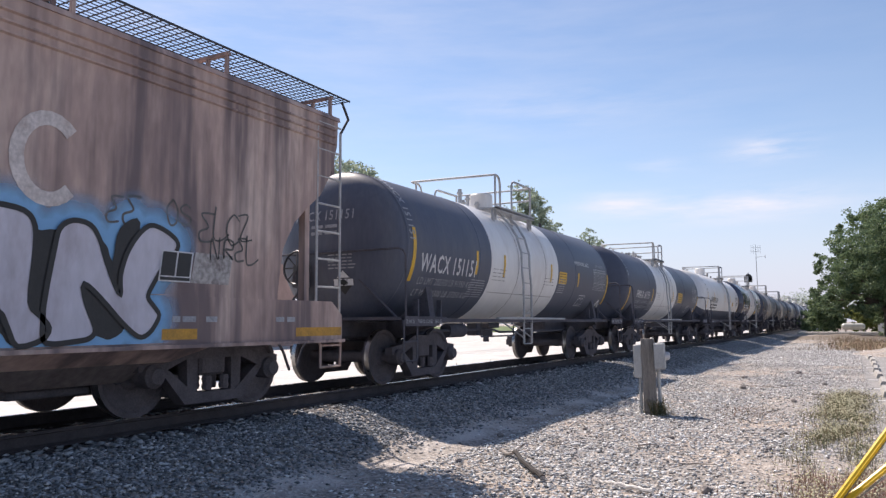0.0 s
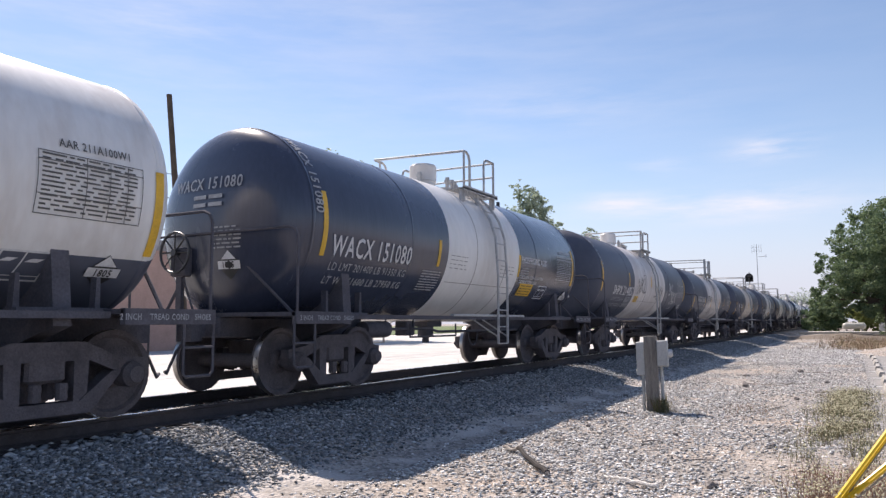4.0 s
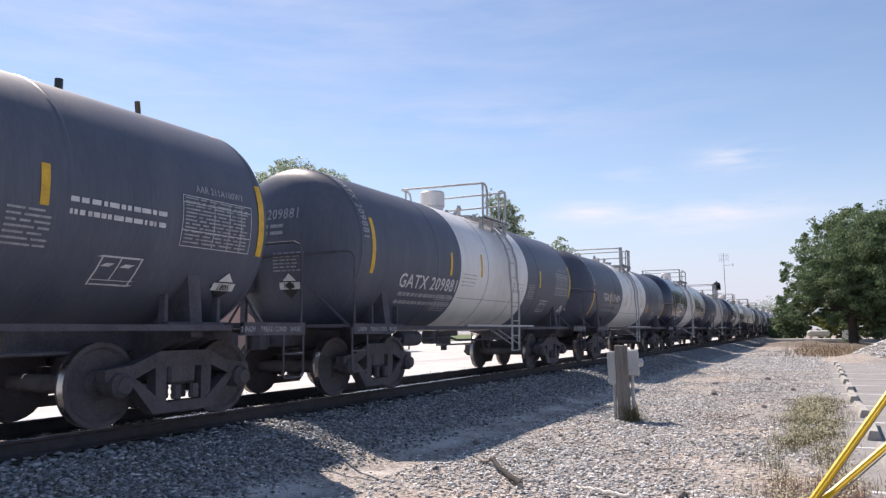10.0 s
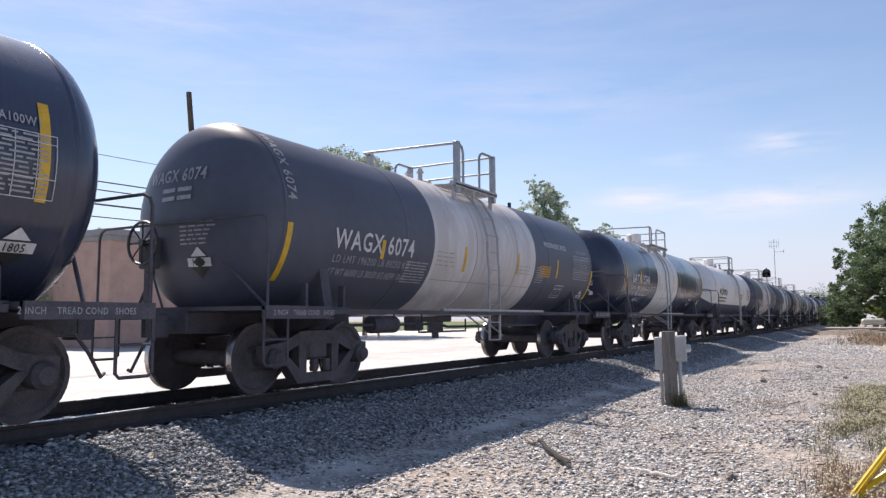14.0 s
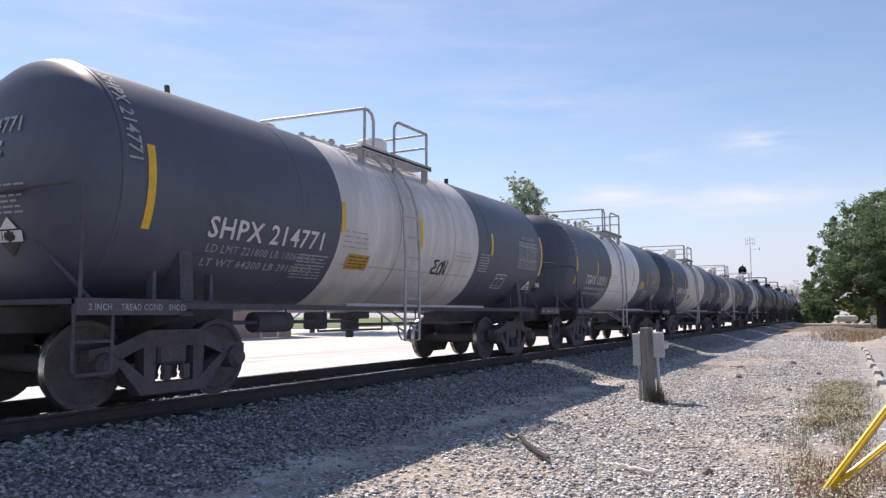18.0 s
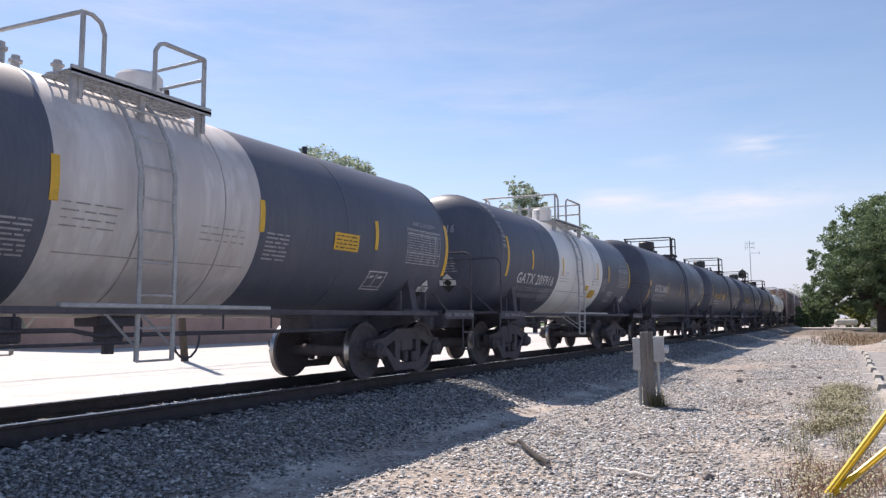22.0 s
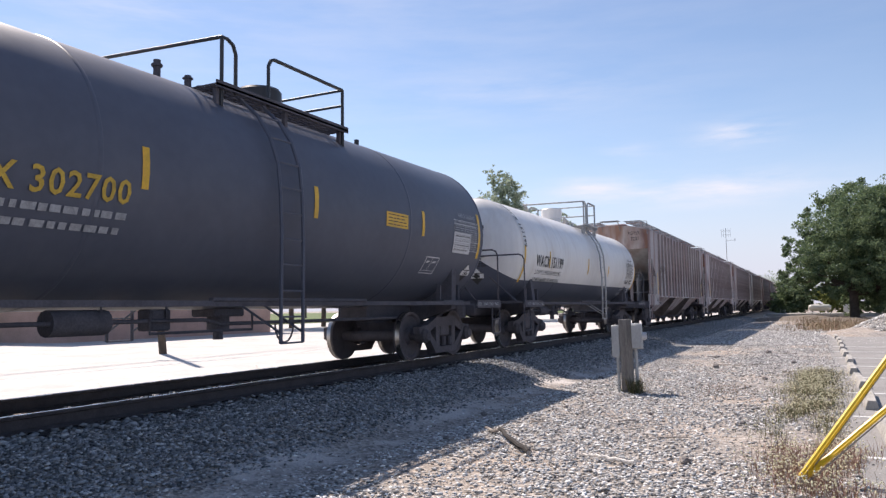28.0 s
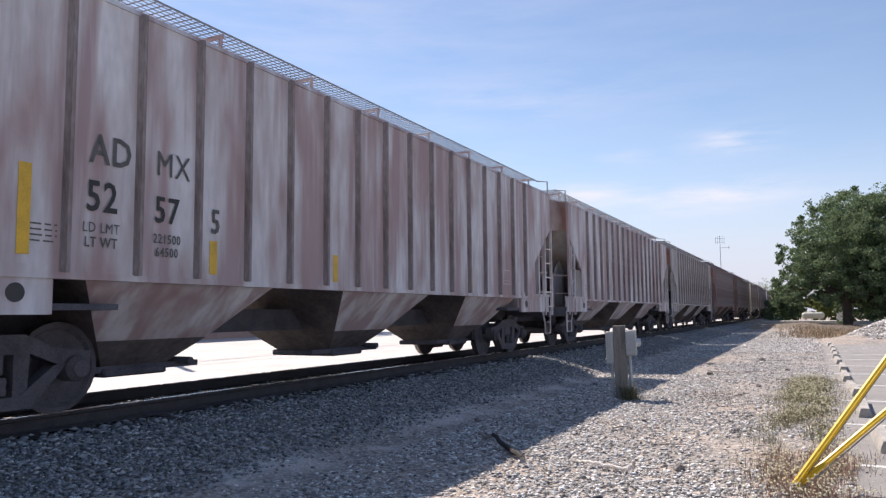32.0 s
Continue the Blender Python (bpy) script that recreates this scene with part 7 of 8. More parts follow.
M["leaf"] = leaf_material("broad_green_leaves", [(0.080, 0.122, 0.078), (0.122, 0.180, 0.098), (0.168, 0.230, 0.118), (0.215, 0.282, 0.142)])
# far foliage paled: the haze of distance is mixed into these leaf tones
M["leaf_far"] = leaf_material("haze_tinted_green_leaves", [(0.27, 0.33, 0.25), (0.34, 0.40, 0.30), (0.42, 0.48, 0.36)])
D75 = 75.0
tree("broad_tree", 2.95, D75, 0.1, 3.6, [(1.6, 0.5, 9.3, 2.9), (3.6, -0.5, 8.6, 3.2), (-0.6, 0, 7.6, 2.6), (-2.4, 0.5, 5.9, 2.0), (2.6, -1.5, 6.2, 3.6), (0.2, -0.8, 5.4, 2.7), (5.2, 0, 6.2, 3.8), (-3.3, 0, 4.3, 1.7), (-1.6, -1, 3.5, 1.7), (1.5, -2, 3.9, 2.2), (4.5, -2, 3.6, 2.6), (2.9, 0, 10.3, 1.9), (7.5, 0, 7.0, 3.5), (-2.6, 0.5, 3.1, 1.1), (-3.9, 0.6, 3.3, 1.4), (0.3, 2.5, 1.7, 1.7), (2.6, 2.5, 1.8, 1.9), (5.0, 0.5, 1.7, 2.1), (7.2, 0, 2.0, 2.2), (3.2, -1.0, 2.6, 2.2), (6.5, -1.0, 2.8, 3.0), (0.6, 1.5, 3.0, 2.0), (4, 2, 5, 4)], 190000, 0.085, M["leaf"], "large spreading green tree with a dense crown", 11, 0.42)
tree("broad_tree", 7.5, D75 + 14, 0.2, 4.0, [(-6.5, 0, 10.2, 2.6), (-3.5, 0, 11.4, 3.0), (-8.6, 0, 7.0, 2.3), (-9.3, 0, 4.2, 1.9), (0, 0, 9.5, 4.5), (-5, 0, 6, 3.5)], 45000, 0.12, M["leaf"], "tall dark green tree behind another", 12, 0.4)


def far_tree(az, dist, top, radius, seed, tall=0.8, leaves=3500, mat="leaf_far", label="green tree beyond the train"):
    a = radians(az)
    x, y = -dist * math.sin(a), dist * math.cos(a)
    rnd = random.Random(seed)
    lumps = []
    for k in range(16):
        f = k / 15
        w = radius * (1 - f * tall)
        lumps.append((rnd.uniform(-1, 1) * w * 0.7, rnd.uniform(-1, 1) * w * 0.7, top * (0.45 + 0.5 * f) - w * 0.35, max(0.8, w * 0.75)))
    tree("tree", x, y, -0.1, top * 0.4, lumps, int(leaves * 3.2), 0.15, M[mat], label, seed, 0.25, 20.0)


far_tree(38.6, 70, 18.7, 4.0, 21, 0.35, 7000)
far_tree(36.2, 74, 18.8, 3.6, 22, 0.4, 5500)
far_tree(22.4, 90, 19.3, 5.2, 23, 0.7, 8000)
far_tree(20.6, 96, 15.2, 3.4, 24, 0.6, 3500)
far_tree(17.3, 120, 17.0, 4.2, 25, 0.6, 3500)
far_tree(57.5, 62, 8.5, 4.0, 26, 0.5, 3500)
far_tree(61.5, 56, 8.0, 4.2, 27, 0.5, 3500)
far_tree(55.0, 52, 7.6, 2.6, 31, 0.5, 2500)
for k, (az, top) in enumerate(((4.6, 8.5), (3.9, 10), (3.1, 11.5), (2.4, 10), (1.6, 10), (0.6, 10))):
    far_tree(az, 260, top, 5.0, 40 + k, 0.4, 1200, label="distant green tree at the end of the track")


def bush(x, y, base, wide, top, seed, mat, label):
    rnd = random.Random(seed)
    lumps = [(rnd.uniform(-1, 1) * wide, rnd.uniform(-1, 1) * 1.2, top * rnd.uniform(0.25, 0.75), top * rnd.uniform(0.28, 0.4)) for _ in range(9)]
    tree("shrub", x, y, base, top * 0.4, lumps, 6000, 0.16, M[mat], label, seed, 0.08)


M["leaf_pale"] = leaf_material("yellow_green_leaves", [(0.16, 0.19, 0.06), (0.22, 0.25, 0.08), (0.28, 0.30, 0.10)])
bush(-1.4, 104, 0.2, 2.6, 4.6, 71, "leaf", "dense green shrub behind the propane tank")
bush(1.6, 103, 0.2, 1.4, 3.2, 72, "leaf_pale", "yellow-green shrub behind the propane tank")
bush(5.6, 106, 0.2, 3.0, 5.0, 73, "leaf", "dense green shrub beyond the road")
bush(11.0, 106, 0.2, 3.2, 5.4, 74, "leaf", "dense green shrub beyond the road")
bush(-4.6, 118, 0.1, 2.4, 4.4, 75, "leaf", "dense green shrub beside the far track")
bush(16.5, 106, 0.2, 3.2, 5.4, 76, "leaf", "dense green shrub beyond the road")

# ---- the train ----
V_TRAIN = 11.35
D = dict


CARS = [
    D(kind="h", s=0.35, paint="hop_brown", plain=True, top=3.84, roof=4.1, lift=0.3, low=0.95, bay="hop_brown", board="boardblack", ladder="whitepipe", label="brown weathered smooth-sided covered hopper car with sprayed graffiti"),
    D(s=15.85, q=5.38, r=1.32, head=0.45, front=(0.1, 0.1, -0.62, 0.3), rear=(0.42, 0.42, -0.82, 0.09), body="navy", band=(-2.27, 1.62), mark="WACX 151151", words=[("PHOSPHORIC ACID", 0.11, 3.5, 0.26)], at=(-4.00, 2.10, -0.27, 0.32), tape=[(-2.92, -0.37, 0.09), (-1.62, -0.36, 0.11), (1.14, -0.32, 0.1), (3.18, -0.36, -0.0)], signs=[(1.97, -0.19, 0.55, 0.3, "yellow")], rails=(-1.12, -0.49, 0.62, 0.59, -0.02), load=["LD LMT 202700 LB 91950 KG", "LT WT 60300 LB 27350 KG"], label="dark charcoal tank car with a white middle band"),
    D(s=30.33, q=6.15, r=1.3, head=0.45, front=(0.05, 0.16, -0.98, -0.1), rear=(0.1, 0.1, -0.98, -0.1), body="black", band=(-2.22, 1.45), dome="", mark="PPAX 6199", at=(-4.07, 1.77, -0.32, 0.27), tape=[(-2.72, -0.54, -0.08), (0.8, -0.48, -0.04), (2.62, -0.5, -0.08)], signs=[(2.15, -0.28, 0.75, 0.42, "yellow")], rails=(-1.05, -0.39, 0.26, 0.50, -0.65), load=["LD LMT 221500LB 100450KG", "LT WT 64500LB 29250KG NEW 06-99"], label="black tank car with a white middle band"),
    D(s=44.9, q=5.7, r=1.345, head=0.5, front=(0.05, 0.09, -0.7, 0.2), rear=(0.1, 0.1, -0.7, 0.2), body="black", split=-0.69, band_paint="white", mark="WACX 151019", ink="bletter", at=(-3.56, 2.13, -0.17, 0.28), tape=[(-3.5, -0.24, 0.2), (0.1, -0.24, 0.2), (2.3, -0.24, 0.2)], signs=[(3.3, -0.3, 0.4, 0.25, "yellow")], top_pipe="galv", rails=(0.70, 0.86, 1.74, 0.55, 0.20), label="tank car with white upper half and black belly"),
    D(s=58.4, q=5.07, r=1.385, head=0.5, front=(0.15, 0.1, -0.5, 0.4), rear=(0.28, 0.1, -0.5, 0.4), body="blackgloss", band=(-1.45, 1.74), mark="WACX 151080", at=(-3.74, 2.10, -0.33, 0.3), words=[("PHOSPHORIC ACID", 0.14, 2.58, -0.05), ("6\" URETHANE FOAM INSULATION", 0.075, 2.5, -0.42), ("DO NOT EXCEED 200\u00b0F", 0.075, 2.4, -0.53)], signs=[(2.38, -0.72, 0.74, 0.3, "yellow")], tape=[(-1.77, -0.44, 0.02), (1.75, -0.43, 0.03)], rails=(0.14, 0.79, 1.26, 0.61, -0.01), load=["LD LMT 201400 LB 91350 KG", "LT WT 61600 LB 27950 KG"], label="glossy black tank car with a clean white band"),
    D(s=72.13, q=5.9, r=1.36, head=0.45, front=(0, 0.1, -0.48, 0.39), rear=(0.08, 0.12, -0.51, 0.41), body="black", band=(-2.21, 2.31), mark="SHPX 214857", at=(-3.42, 2.27, -0.40, 0.29), load=["LD LMT 221800 LB 100600 KG", "LT WT 64200 LB 29100 KG"], tape=[(-2.85, -0.23, 0.2), (0.11, -0.15, 0.2)], signs=[(-1.71, -0.64, 0.5, 0.22, "yellow")], tags=[(-1.75, -0.15, 0.55, "bletter", 3), (0.7, -0.32, 0.46, "bletter", 4), (3.0, -0.12, 0.34, "letter", 3), (3.5, -0.42, 0.4, "letter", 4)], rails=(0.42, 0.54, 1.28, 0.55, -0.53), label="black tank car with a stained white band and graffiti tags", band_paint="dirtywhite"),
    D(s=86.7, q=5.85, r=1.29, head=0.52, front=(0.15, 0.16, -1.08, -0.15), rear=(-0.18, 0, -1, -0.1), body="black", band=(-2.23, 2.1), dome="", mark="WAGX 6026", square_posts=True, at=(-3.83, 1.90, -0.24, 0.26), tape=[(-2.77, -0.6, -0.15), (-0.96, -0.56, -0.12), (1.79, -0.56, -0.07), (3.29, -0.54, -0.05)], tags=[(-2.2, -0.2, 0.3, "greyletter", 5), (-1.3, -0.75, 0.3, "greyletter", 4), (-4.4, -0.9, 0.36, "dimletter", 3)], rails=(-0.75, -0.08, 0.42, 0.61, -0.35), load=["LD LMT 196500LB 89150KG", "LT WT 66500LB 30150KG NEW 3-81"], label="black tank car with a stained white band and graffiti", band_paint="dirtywhite", top_pipe="galv"),
    D(s=101.3, q=6.0, r=1.295, head=0.45, front=(0.1, 0.08, -1.03, -0.11), rear=(0.26, 0.08, -0.97, -0.06), body="black", band=(-1.49, 2.48), dome="", mark="PPAX 6220", load=["LD LMT 221600LB 100500KG", "LT WT 64400LB 29200KG NEW 06-99"], at=(-3.91, 1.85, -0.30, 0.27), tape=[(-2.9, -0.52, -0.1), (0.03, -0.49, -0.07), (3.02, -0.56, -0.1)], signs=[(3.1, -0.5, 0.5, 0.25, "yellow")], rails=(0.33, 0.44, 1.34, 0.50, 0.83), label="black tank car with a cream-white band", band_paint="creamwhite"),
    D(s=115.4, q=5.35, r=1.355, head=0.52, front=(0, 0.08, -0.44, 0.45), rear=(0.1, 0.08, -0.4, 0.52), body="navy", band=(-1.81, 2.03), mark="GATX 209920", blocks=[(2.75, 3.95, -0.05, 2)], at=(-3.06, 2.26, -0.49, 0.25), tape=[(-2.54, -0.24, 0.18), (0.14, -0.26, 0.21), (2.49, -0.18, 0.21)], signs=[(0.85, -0.71, 0.6, 0.25, "orange")], rails=(-0.87, -0.17, 0.95, 0.55, 0.65), label="faded charcoal tank car with a white band"),
    D(s=128.7, q=5.25, r=1.345, head=0.52, front=(0.25, 0.08, -0.42, 0.49), rear=(0.12, 0.08, -0.44, 0.48), body="navy", band=(-1.91, 1.88), mark="GATX 209881", at=(-3.12, 2.23, -0.47, 0.25), tape=[(-2.35, -0.28, 0.17), (-0.9, -0.22, 0.26), (2.8, -0.26, 0.16)], rails=(0.24, 0.94, 1.34, 0.65, -0.56), label="faded charcoal tank car with a white band"),
    D(s=142.7, q=6.05, r=1.31, head=0.55, front=(-0.05, 0.16, -0.9, -0.02), rear=(0.1, 0.1, -0.9, -0.02), body="black", band=(-2.03, 2.1), dome="", mark="TGAX 131409", square_posts=True, at=(-3.62, 2.30, -0.21, 0.26), tape=[(-3.67, -0.44, 0.0), (-1.31, -0.46, -0.02), (1.38, -0.44, -0.03)], signs=[(2.6, -0.5, 0.5, 0.28, "orange")], rails=(-0.54, 0.03, 0.54, 0.52, -0.11), load=["LD LMT 198100LB 89850KG", "LT WT 64900LB 29450KG NEW 1-03"], label="black tank car with a white middle band"),
    D(s=157.14, q=5.6, r=1.395, head=0.65, front=(0.4, -0.03, -0.44, 0.45), rear=(0.14, -0.18, -0.41, 0.49), body="blackgloss", band=(-1.69, 1.18), mark="GATX 9989", bare_head=True, at=(-4.06, 1.87, -0.21, 0.29), load=["LD LMT 199600 LB 90500 KG", "LT WT 63400 LB 28800 KG", "NEW 08-21"], tape=[(-4.01, -0.19, 0.25), (-1.62, -0.17, 0.28), (1.18, -0.18, 0.25), (3.27, -0.19, 0.26)], small="letter", rails=(-1.19, -0.60, 0.72, 0.50, 0.14), label="glossy new black tank car with a white band"),
    D(s=171.75, q=6.0, r=1.305, head=0.55, front=(0, 0.08, -0.92, -0.12), rear=(-0.34, -0.3, -0.92, -0.12), body="black", band=(-2.35, 1.96), dome="", mark="WAGX 6074", square_posts=True, words=[("PHOSPHORIC ACID", 0.125, 3.2, 0.32)], signs=[(2.55, -0.3, 0.6, 0.25, "orange")], at=(-4.00, 2.02, -0.23, 0.28), tape=[(-3.83, -0.45, -0.16), (-1.23, -0.51, -0.05), (1.07, -0.45, -0.0), (3.28, -0.42, 0.01)], rails=(-0.78, -0.11, 0.48, 0.65, -0.39), load=["LD LMT 196200 LB 89250 KG", "LT WT 66800 LB 30050 KG NEW 10-81"], label="black tank car with a stained white band", band_paint="dirtywhite", top_pipe="galv"),
    D(s=186.26, q=5.74, r=1.325, head=0.55, front=(0.15, 0.11, -0.56, 0.34), rear=(0.12, 0.05, -0.5, 0.4), body="blackgloss", band=(-1.89, 1.16), mark="GATX 15546", bare_head=True, at=(-3.99, 2.01, -0.14, 0.28), load=["LD LMT 199200 LB 90350 KG", "LT WT 63800 LB 28950 KG", "NEW 05-21"], tape=[(-4.0, -0.29, 0.14), (-1.69, -0.31, 0.11), (1.06, -0.32, 0.11)], small="letter", rails=(-1.32, -0.67, 0.65, 0.50, -0.02), label="glossy new black tank car with a white band"),
    D(s=200.8, q=5.7, r=1.355, head=0.52, front=(0, 0.09, -0.6, 0.3), rear=(0, 0.03, -0.56, 0.32), body="black", split=-0.69, band_paint="white", mark="WACX 151130", ink="bletter", at=(-3.5, 2.2, -0.15, 0.29), tape=[(-3.5, -0.24, 0.2), (0.2, -0.24, 0.2), (3.0, -0.24, 0.2)], signs=[(2.3, -0.3, 0.8, 0.38, "yellow")], top_pipe="galv", rails=(0.70, 0.86, 1.74, 0.55, 0.20), label="tank car with white upper half and black belly"),
    D(s=214.9, q=5.57, r=1.375, head=0.55, front=(0.3, 0.02, -0.53, 0.36), rear=(-0.03, 0.02, -0.52, 0.41), body="black", band=(-2.28, 2.19), mark="SHPX 214771", at=(-3.67, 2.08, -0.41, 0.25), load=["LD LMT 221800 LB 100600 KG", "LT WT 64200 LB 29100 KG"], tape=[(-2.23, -0.23, 0.2), (-0.02, -0.28, 0.23), (2.83, -0.22, 0.23)], signs=[(-1.7, -0.65, 0.55, 0.24, "orange")], tags=[(0.55, -0.6, 0.25, "bletter", 3)], rails=(-0.94, -0.31, 0.79, 0.50, 0.50), label="black tank car with a stained white band", band_paint="dirtywhite"),
    D(s=228.1, q=4.97, r=1.36, head=0.55, front=(0.05, 0.08, -0.59, 0.11), rear=(0.15, 0.13, -0.52, 0.39), body="navy", band=(-1.6, 1.96), dome="", mark="TGAX 131511", at=(-2.96, 2.01, -0.42, 0.27), tape=[(-3.0, -0.29, 0.11), (-1.58, -0.29, 0.14), (1.23, -0.29, 0.16), (3.23, -0.31, 0.15)], signs=[(2.5, -0.4, 0.5, 0.24, "yellow")], rails=(-0.95, -0.34, 0.74, 0.56, -0.53), label="black tank car with a white middle band"),
    D(s=241.4, q=5.63, r=1.36, head=0.55, front=(-0.05, 0.06, -0.43, 0.36), rear=(0.03, 0.12, -0.49, 0.42), body="black", band=(-2.14, 2.36), mark="SHPX 214787", at=(-3.32, 2.24, -0.39, 0.27), load=["LD LMT 221800 LB 100600 KG", "LT WT 64200 LB 29100 KG"], tape=[(-2.77, -0.23, 0.22), (0.15, -0.19, 0.33), (3.01, -0.23, 0.22)], signs=[(-1.42, -0.64, 0.55, 0.24, "orange")], rails=(-0.77, -0.15, 0.99, 0.50, 0.79), label="black tank car with a stained white band", band_paint="dirtywhite"),
    D(s=255.4, q=5.8, r=1.285, head=0.45, front=(0.2, 0.27, -0.49, 0.45), rear=(0.1, 0.15, -0.55, 0.38), body="navy", band=(-1.65, 1.09), mark="GATX 211726", at=(-4.41, 2.03, -0.21, 0.25), tape=[(-3.3, -0.24, 0.22), (-1.64, -0.22, 0.21), (1.11, -0.23, 0.17), (3.67, -0.25, 0.2)], signs=[(2.9, -0.2, 0.6, 0.25, "yellow")], rails=(-0.98, -0.34, 0.37, 0.50, 0.26), load=["LD LMT 224200 LB 101650 KG", "LT WT 61800 LB 28050 KG"], label="charcoal tank car with a narrow stained white band", band_paint="dirtywhite"),
    D(s=269.05, q=5.07, r=1.345, head=0.58, front=(0.25, 0.06, -0.47, 0.39), rear=(0.03, 0.05, -0.4, 0.46), body="navy", band=(-1.79, 1.99), mark="GATX 209916", load=["LD LMT 225500 LB 102250 KG", "LT WT 60500 LB 27450 KG"], at=(-3.23, 2.29, -0.47, 0.25), tape=[(-3.59, -0.25, 0.2), (-1.5, -0.27, 0.17), (1.53, -0.26, 0.22), (2.68, -0.28, 0.19)], signs=[(1.3, -0.71, 0.55, 0.25, "yellow"), (0.7, -0.55, 0.3, 0.16, "yellow")], rails=(-0.84, -0.21, 0.99, 0.56, 0.57), label="faded charcoal tank car with a white band"),
    D(s=282.7, q=5.8, r=1.445, head=0.42, front=(0.2, 0.02, -0.99, -0.09), rear=(0.04, -0.03, -0.92, -0.02), body="black", mark="GATX 204811", bare_head=True, load=["LD LMT 200000 LB 90700 KG", "LT WT 63000 LB 28600 KG"], at=(-3.85, 2.24, -0.35, 0.27), tape=[(-2.65, -0.51, -0.06), (-0.1, -0.52, -0.05), (2.68, -0.49, -0.05)], dome="darkpipe", deck="steel", top_pipe="darkpipe", ladder="black", dome_r=0.34, rails=(0.35, 0.46, 1.16, 0.63, -0.09), label="all black tank car with white lettering"),
    D(s=297.2, q=5.7, r=1.475, head=0.55, front=(0.4, -0.12, -0.51, 0.37), rear=(-0.06, -0.25, -0.47, 0.43), body="black", mark="UTLX 302617", ink="yletter", at=(-4.07, 2.10, -0.32, 0.26), tape=[(-2.88, -0.29, 0.14), (-0.3, -0.33, 0.14), (2.71, -0.3, 0.18)], signs=[(-1.71, -0.32, 0.6, 0.32, "yellow")], plates=[(1.55, 0.62), (1.55, 0.82)], words=[("FRA-AIP", 0.15, 3.7, -0.28), ("200203", 0.15, 3.7, -0.46)], dome="darkpipe", deck="steel", top_pipe="darkpipe", ladder="black", dome_r=0.34, rails=(0.02, 0.17, 1.43, 0.66, -0.83), label="all black tank car with yellow lettering"),
    D(s=311.6, q=5.7, r=1.48, head=0.55, front=(0.4, -0.08, -0.49, 0.39), rear=(0, -0.2, -0.5, 0.4), body="black", mark="UTLX 302722", ink="yletter", at=(-4.00, 2.13, -0.32, 0.25), tape=[(-2.85, -0.3, 0.14), (0.12, -0.31, 0.14), (2.64, -0.31, 0.12)], signs=[(1.9, -0.33, 0.45, 0.26, "silver"), (5.0, -0.22, 0.5, 0.4, "silver")], plates=[(-1.95, 0.78), (-1.95, 0.98)], dome="darkpipe", deck="steel", top_pipe="darkpipe", ladder="black", dome_r=0.34, rails=(-0.98, -0.34, 1.43, 0.55, 0.72), label="all black tank car with yellow lettering"),
    D(s=325.7, q=5.7, r=1.475, head=0.55, front=(0.4, -0.1, -0.5, 0.4), rear=(0.15, -0.02, -0.51, 0.4), body="black", mark="UTLX 302700", ink="yletter", at=(-3.9, 2.08, -0.3, 0.25), tape=[(-2.7, -0.24, 0.2), (0.2, -0.24, 0.2), (3.3, -0.24, 0.2)], signs=[(2.4, -0.05, 0.7, 0.24, "yellow"), (4.9, -0.25, 0.75, 0.4, "silver")], dome="darkpipe", deck="steel", top_pipe="darkpipe", ladder="black", dome_r=0.34, rails=(-0.89, -0.25, 1.52, 0.50, 0.72), label="all black tank car with yellow lettering and a silver plate"),
    D(s=340.0, q=5.7, r=1.35, head=0.55, front=(0, 0.09, -0.82, 0.1), rear=(0.56, 0.6, -0.83, 0.08), body="black", split=-0.69, band_paint="white", mark="WACX 151199", ink="bletter", at=(-3.71, 2.17, -0.21, 0.29), load=["LD LMT 219500 LB 99550 KG", "LT WT 66500 LB 30150 KG"], tape=[(-3.75, -0.37, 0.07), (-0.07, -0.4, 0.07), (2.37, -0.39, -0.06)], tested=True, top_pipe="galv", dome_r=0.33, rails=(1.00, 1.17, 2.04, 0.65, 0.51), label="tank car with white upper half and black belly"),
    D(kind="h", s=356.15, paint="hop_rust", tape=[(-6.2, 1.42, 2.35), (-4.12, 1.4, 1.9), (-1.7, 1.4, 1.92), (3.08, 1.42, 1.9), (4.76, 1.42, 1.85), (6.9, 1.44, 2.2)], tables=[(4.82, 1.6)], end_words=[("ADMX", 0.145, 0.92, 3.96), ("7231", 0.145, 0.95, 3.72)], words=[("AD", 0.3, -5.22, 2.54, "bletter"), ("MX", 0.3, -4.44, 2.5, "bletter"), ("72", 0.3, -5.22, 2.06, "faintletter"), ("31", 0.3, -4.44, 2.02, "faintletter")], label="rusty grey ribbed covered hopper car"),
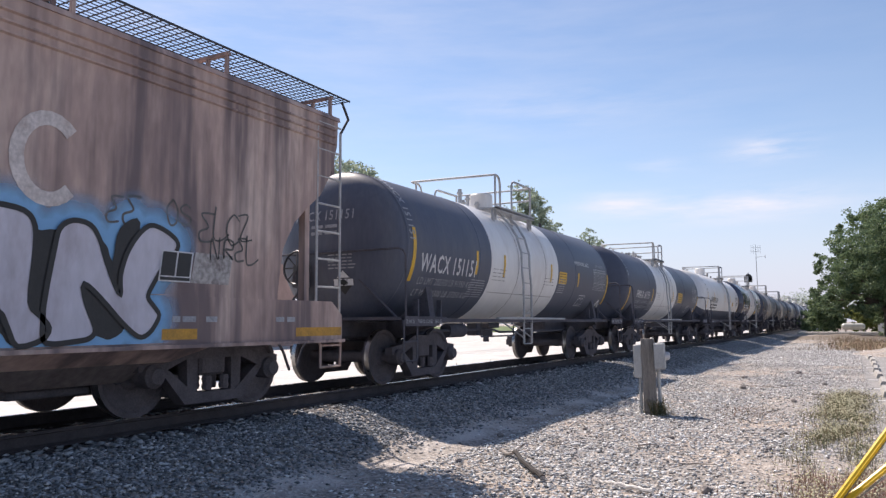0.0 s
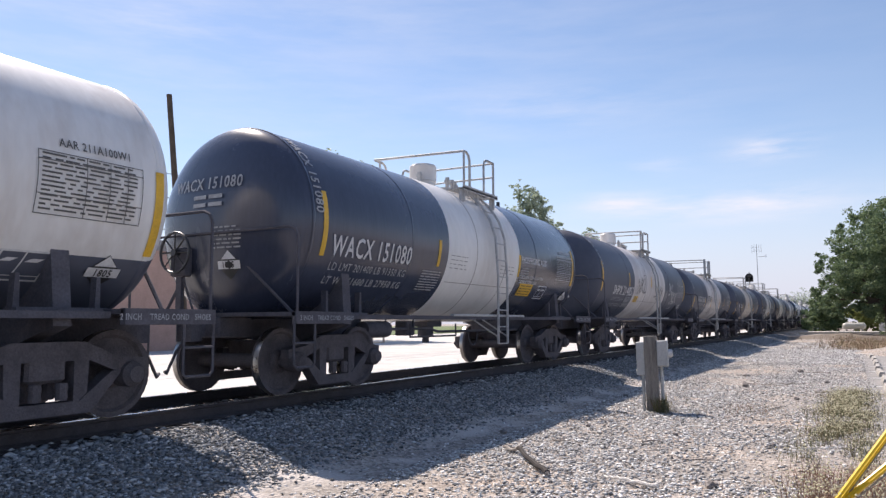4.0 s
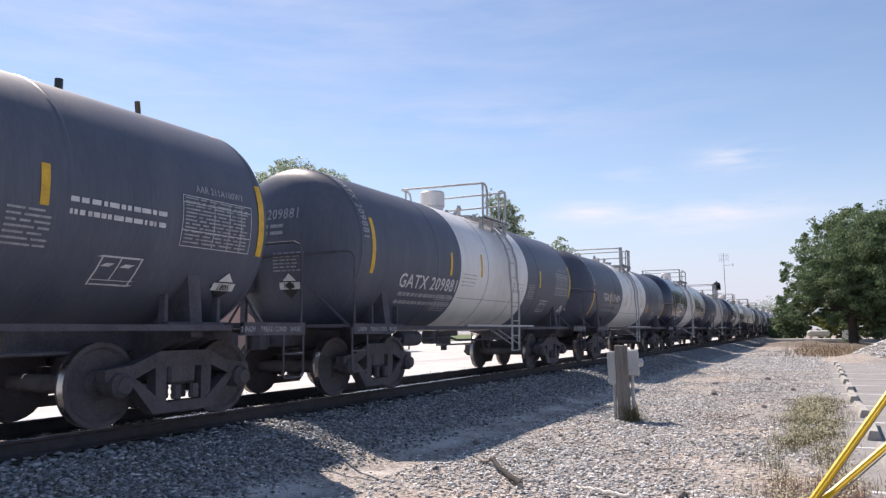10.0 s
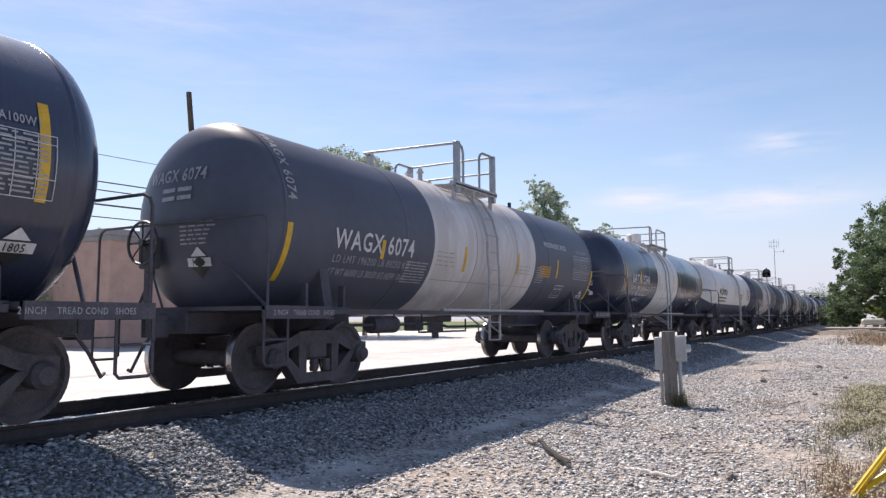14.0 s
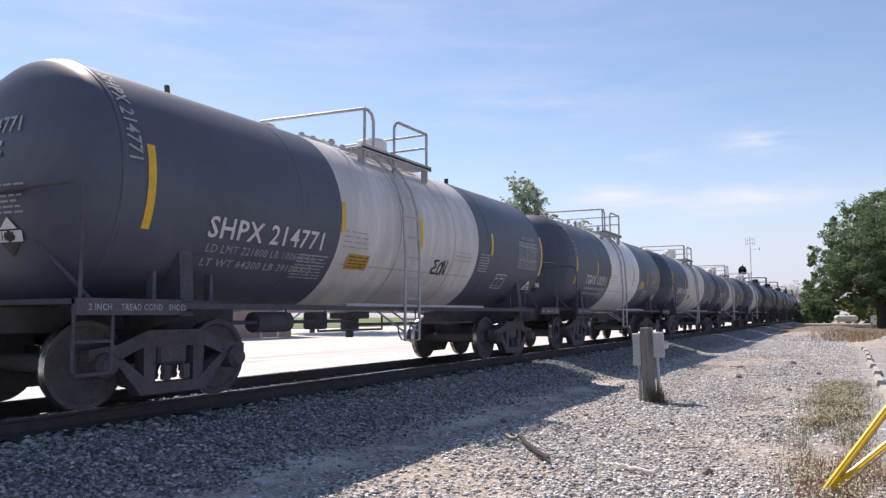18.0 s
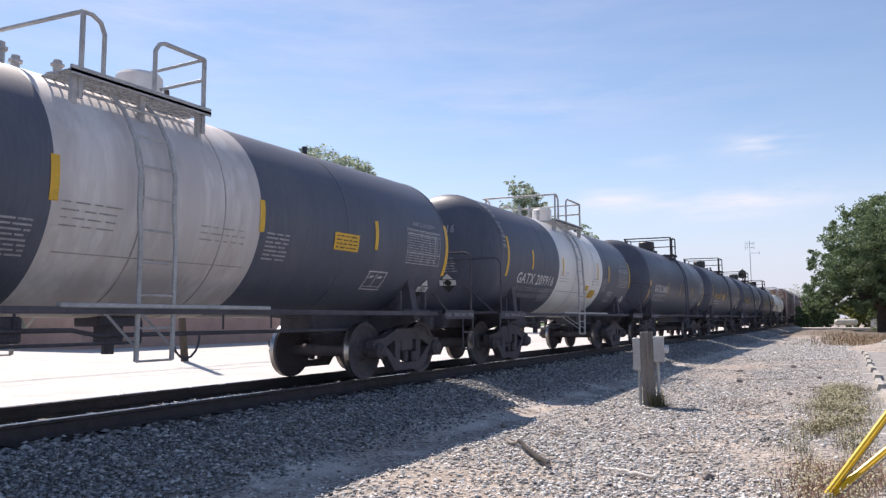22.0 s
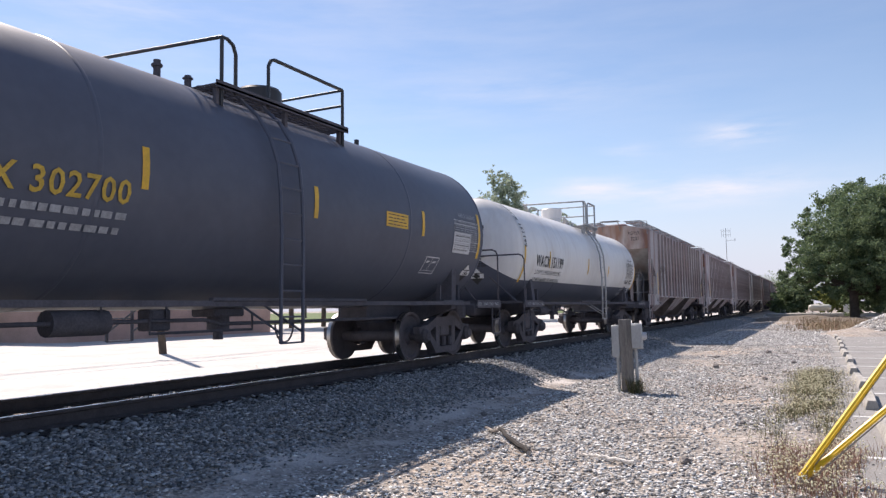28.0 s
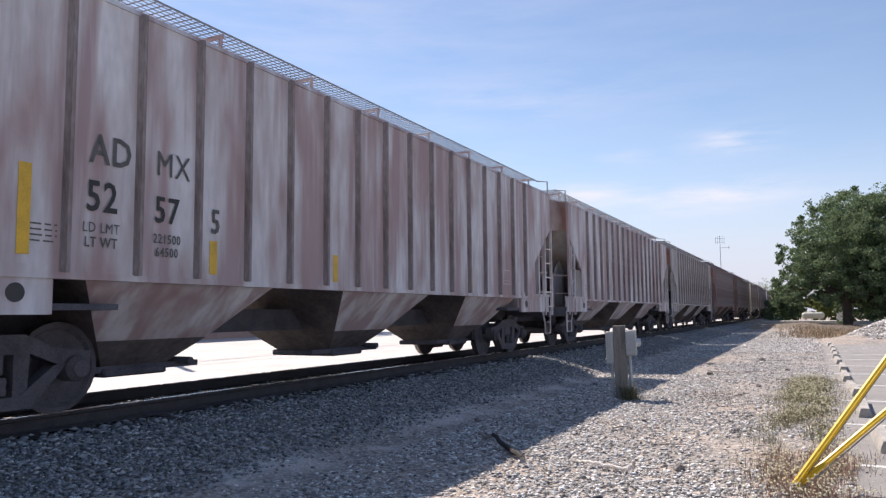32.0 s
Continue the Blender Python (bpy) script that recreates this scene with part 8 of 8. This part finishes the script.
    D(kind="h", s=373.40, paint="hop_grey", tape=[(-6.26, 1.5, 2.3), (-4.0, 1.42, 1.8), (-1.6, 1.42, 1.8), (3.1, 1.42, 1.9), (6.3, 1.44, 2.2)], tables=[(4.82, 1.6)], words=[("AD", 0.29, -5.40, 2.56, "greyletter"), ("MX", 0.27, -4.60, 2.55, "greyletter"), ("52", 0.30, -5.48, 2.1, "bletter"), ("57", 0.28, -4.68, 2.06, "bletter"), ("5", 0.28, -3.98, 2.02, "greyletter"), ("LD LMT", 0.1, -5.48, 1.80, "greyletter"), ("LT WT", 0.1, -5.48, 1.66, "greyletter"), ("221500", 0.1, -4.68, 1.76, "greyletter"), ("64500", 0.1, -4.68, 1.62, "greyletter")], label="weathered grey ribbed covered hopper car"),
    D(kind="h", s=391.0, paint="hop_grey", label="weathered grey ribbed covered hopper car"),
    D(kind="h", s=408.4, paint="hop_light", label="pale grey ribbed covered hopper car"),
    D(kind="h", s=425.8, paint="hop_dark", label="dark red-brown ribbed covered hopper car"),
    D(kind="h", s=443.2, paint="hop_dark", label="dark red-brown ribbed covered hopper car"),
    D(kind="h", s=460.6, paint="cream", label="cream ribbed covered hopper car"),
    D(kind="h", s=478.0, paint="hop_dark", label="dark red-brown ribbed covered hopper car"),
    D(kind="h", s=495.4, paint="hop_grey", label="weathered grey ribbed covered hopper car"),
    D(kind="h", s=512.8, paint="hop_dark", label="dark red-brown ribbed covered hopper car"),
    D(kind="h", s=530.2, paint="hop_grey", label="weathered grey ribbed covered hopper car"),
    D(kind="h", s=547.6, paint="hop_dark", label="dark red-brown ribbed covered hopper car"),
]
train = []
for number, spec in enumerate(CARS):
    spec["seed"] = number + 1
    if spec.get("kind") == "h":
        train.append((hopper_car(spec), spec["s"]))
    else:
        car = tank_car(spec)
        train.append((car, spec["s"]))


# ---- what moves ----
def motions():
    for car, s in train:
        walk(car, [(t, pose(TRACK_X, s - V_TRAIN * t, RAIL_Z - 0.004)) for t in range(0, 33, 4)])
    turn = math.degrees(V_TRAIN / 0.457) / FPS
    first = wheelsets[0]
    walk(first, [(k / FPS, pose(0, 0, 0, turn * k, 0, 0)) for k in range(0, 32 * FPS + 1)])
    keys = first.animation_data
    for w in wheelsets[1:]:
        w.rotation_mode = "QUATERNION"
        data = w.animation_data_create()
        data.action = keys.action
        data.action_slot = keys.action_slot


motions()
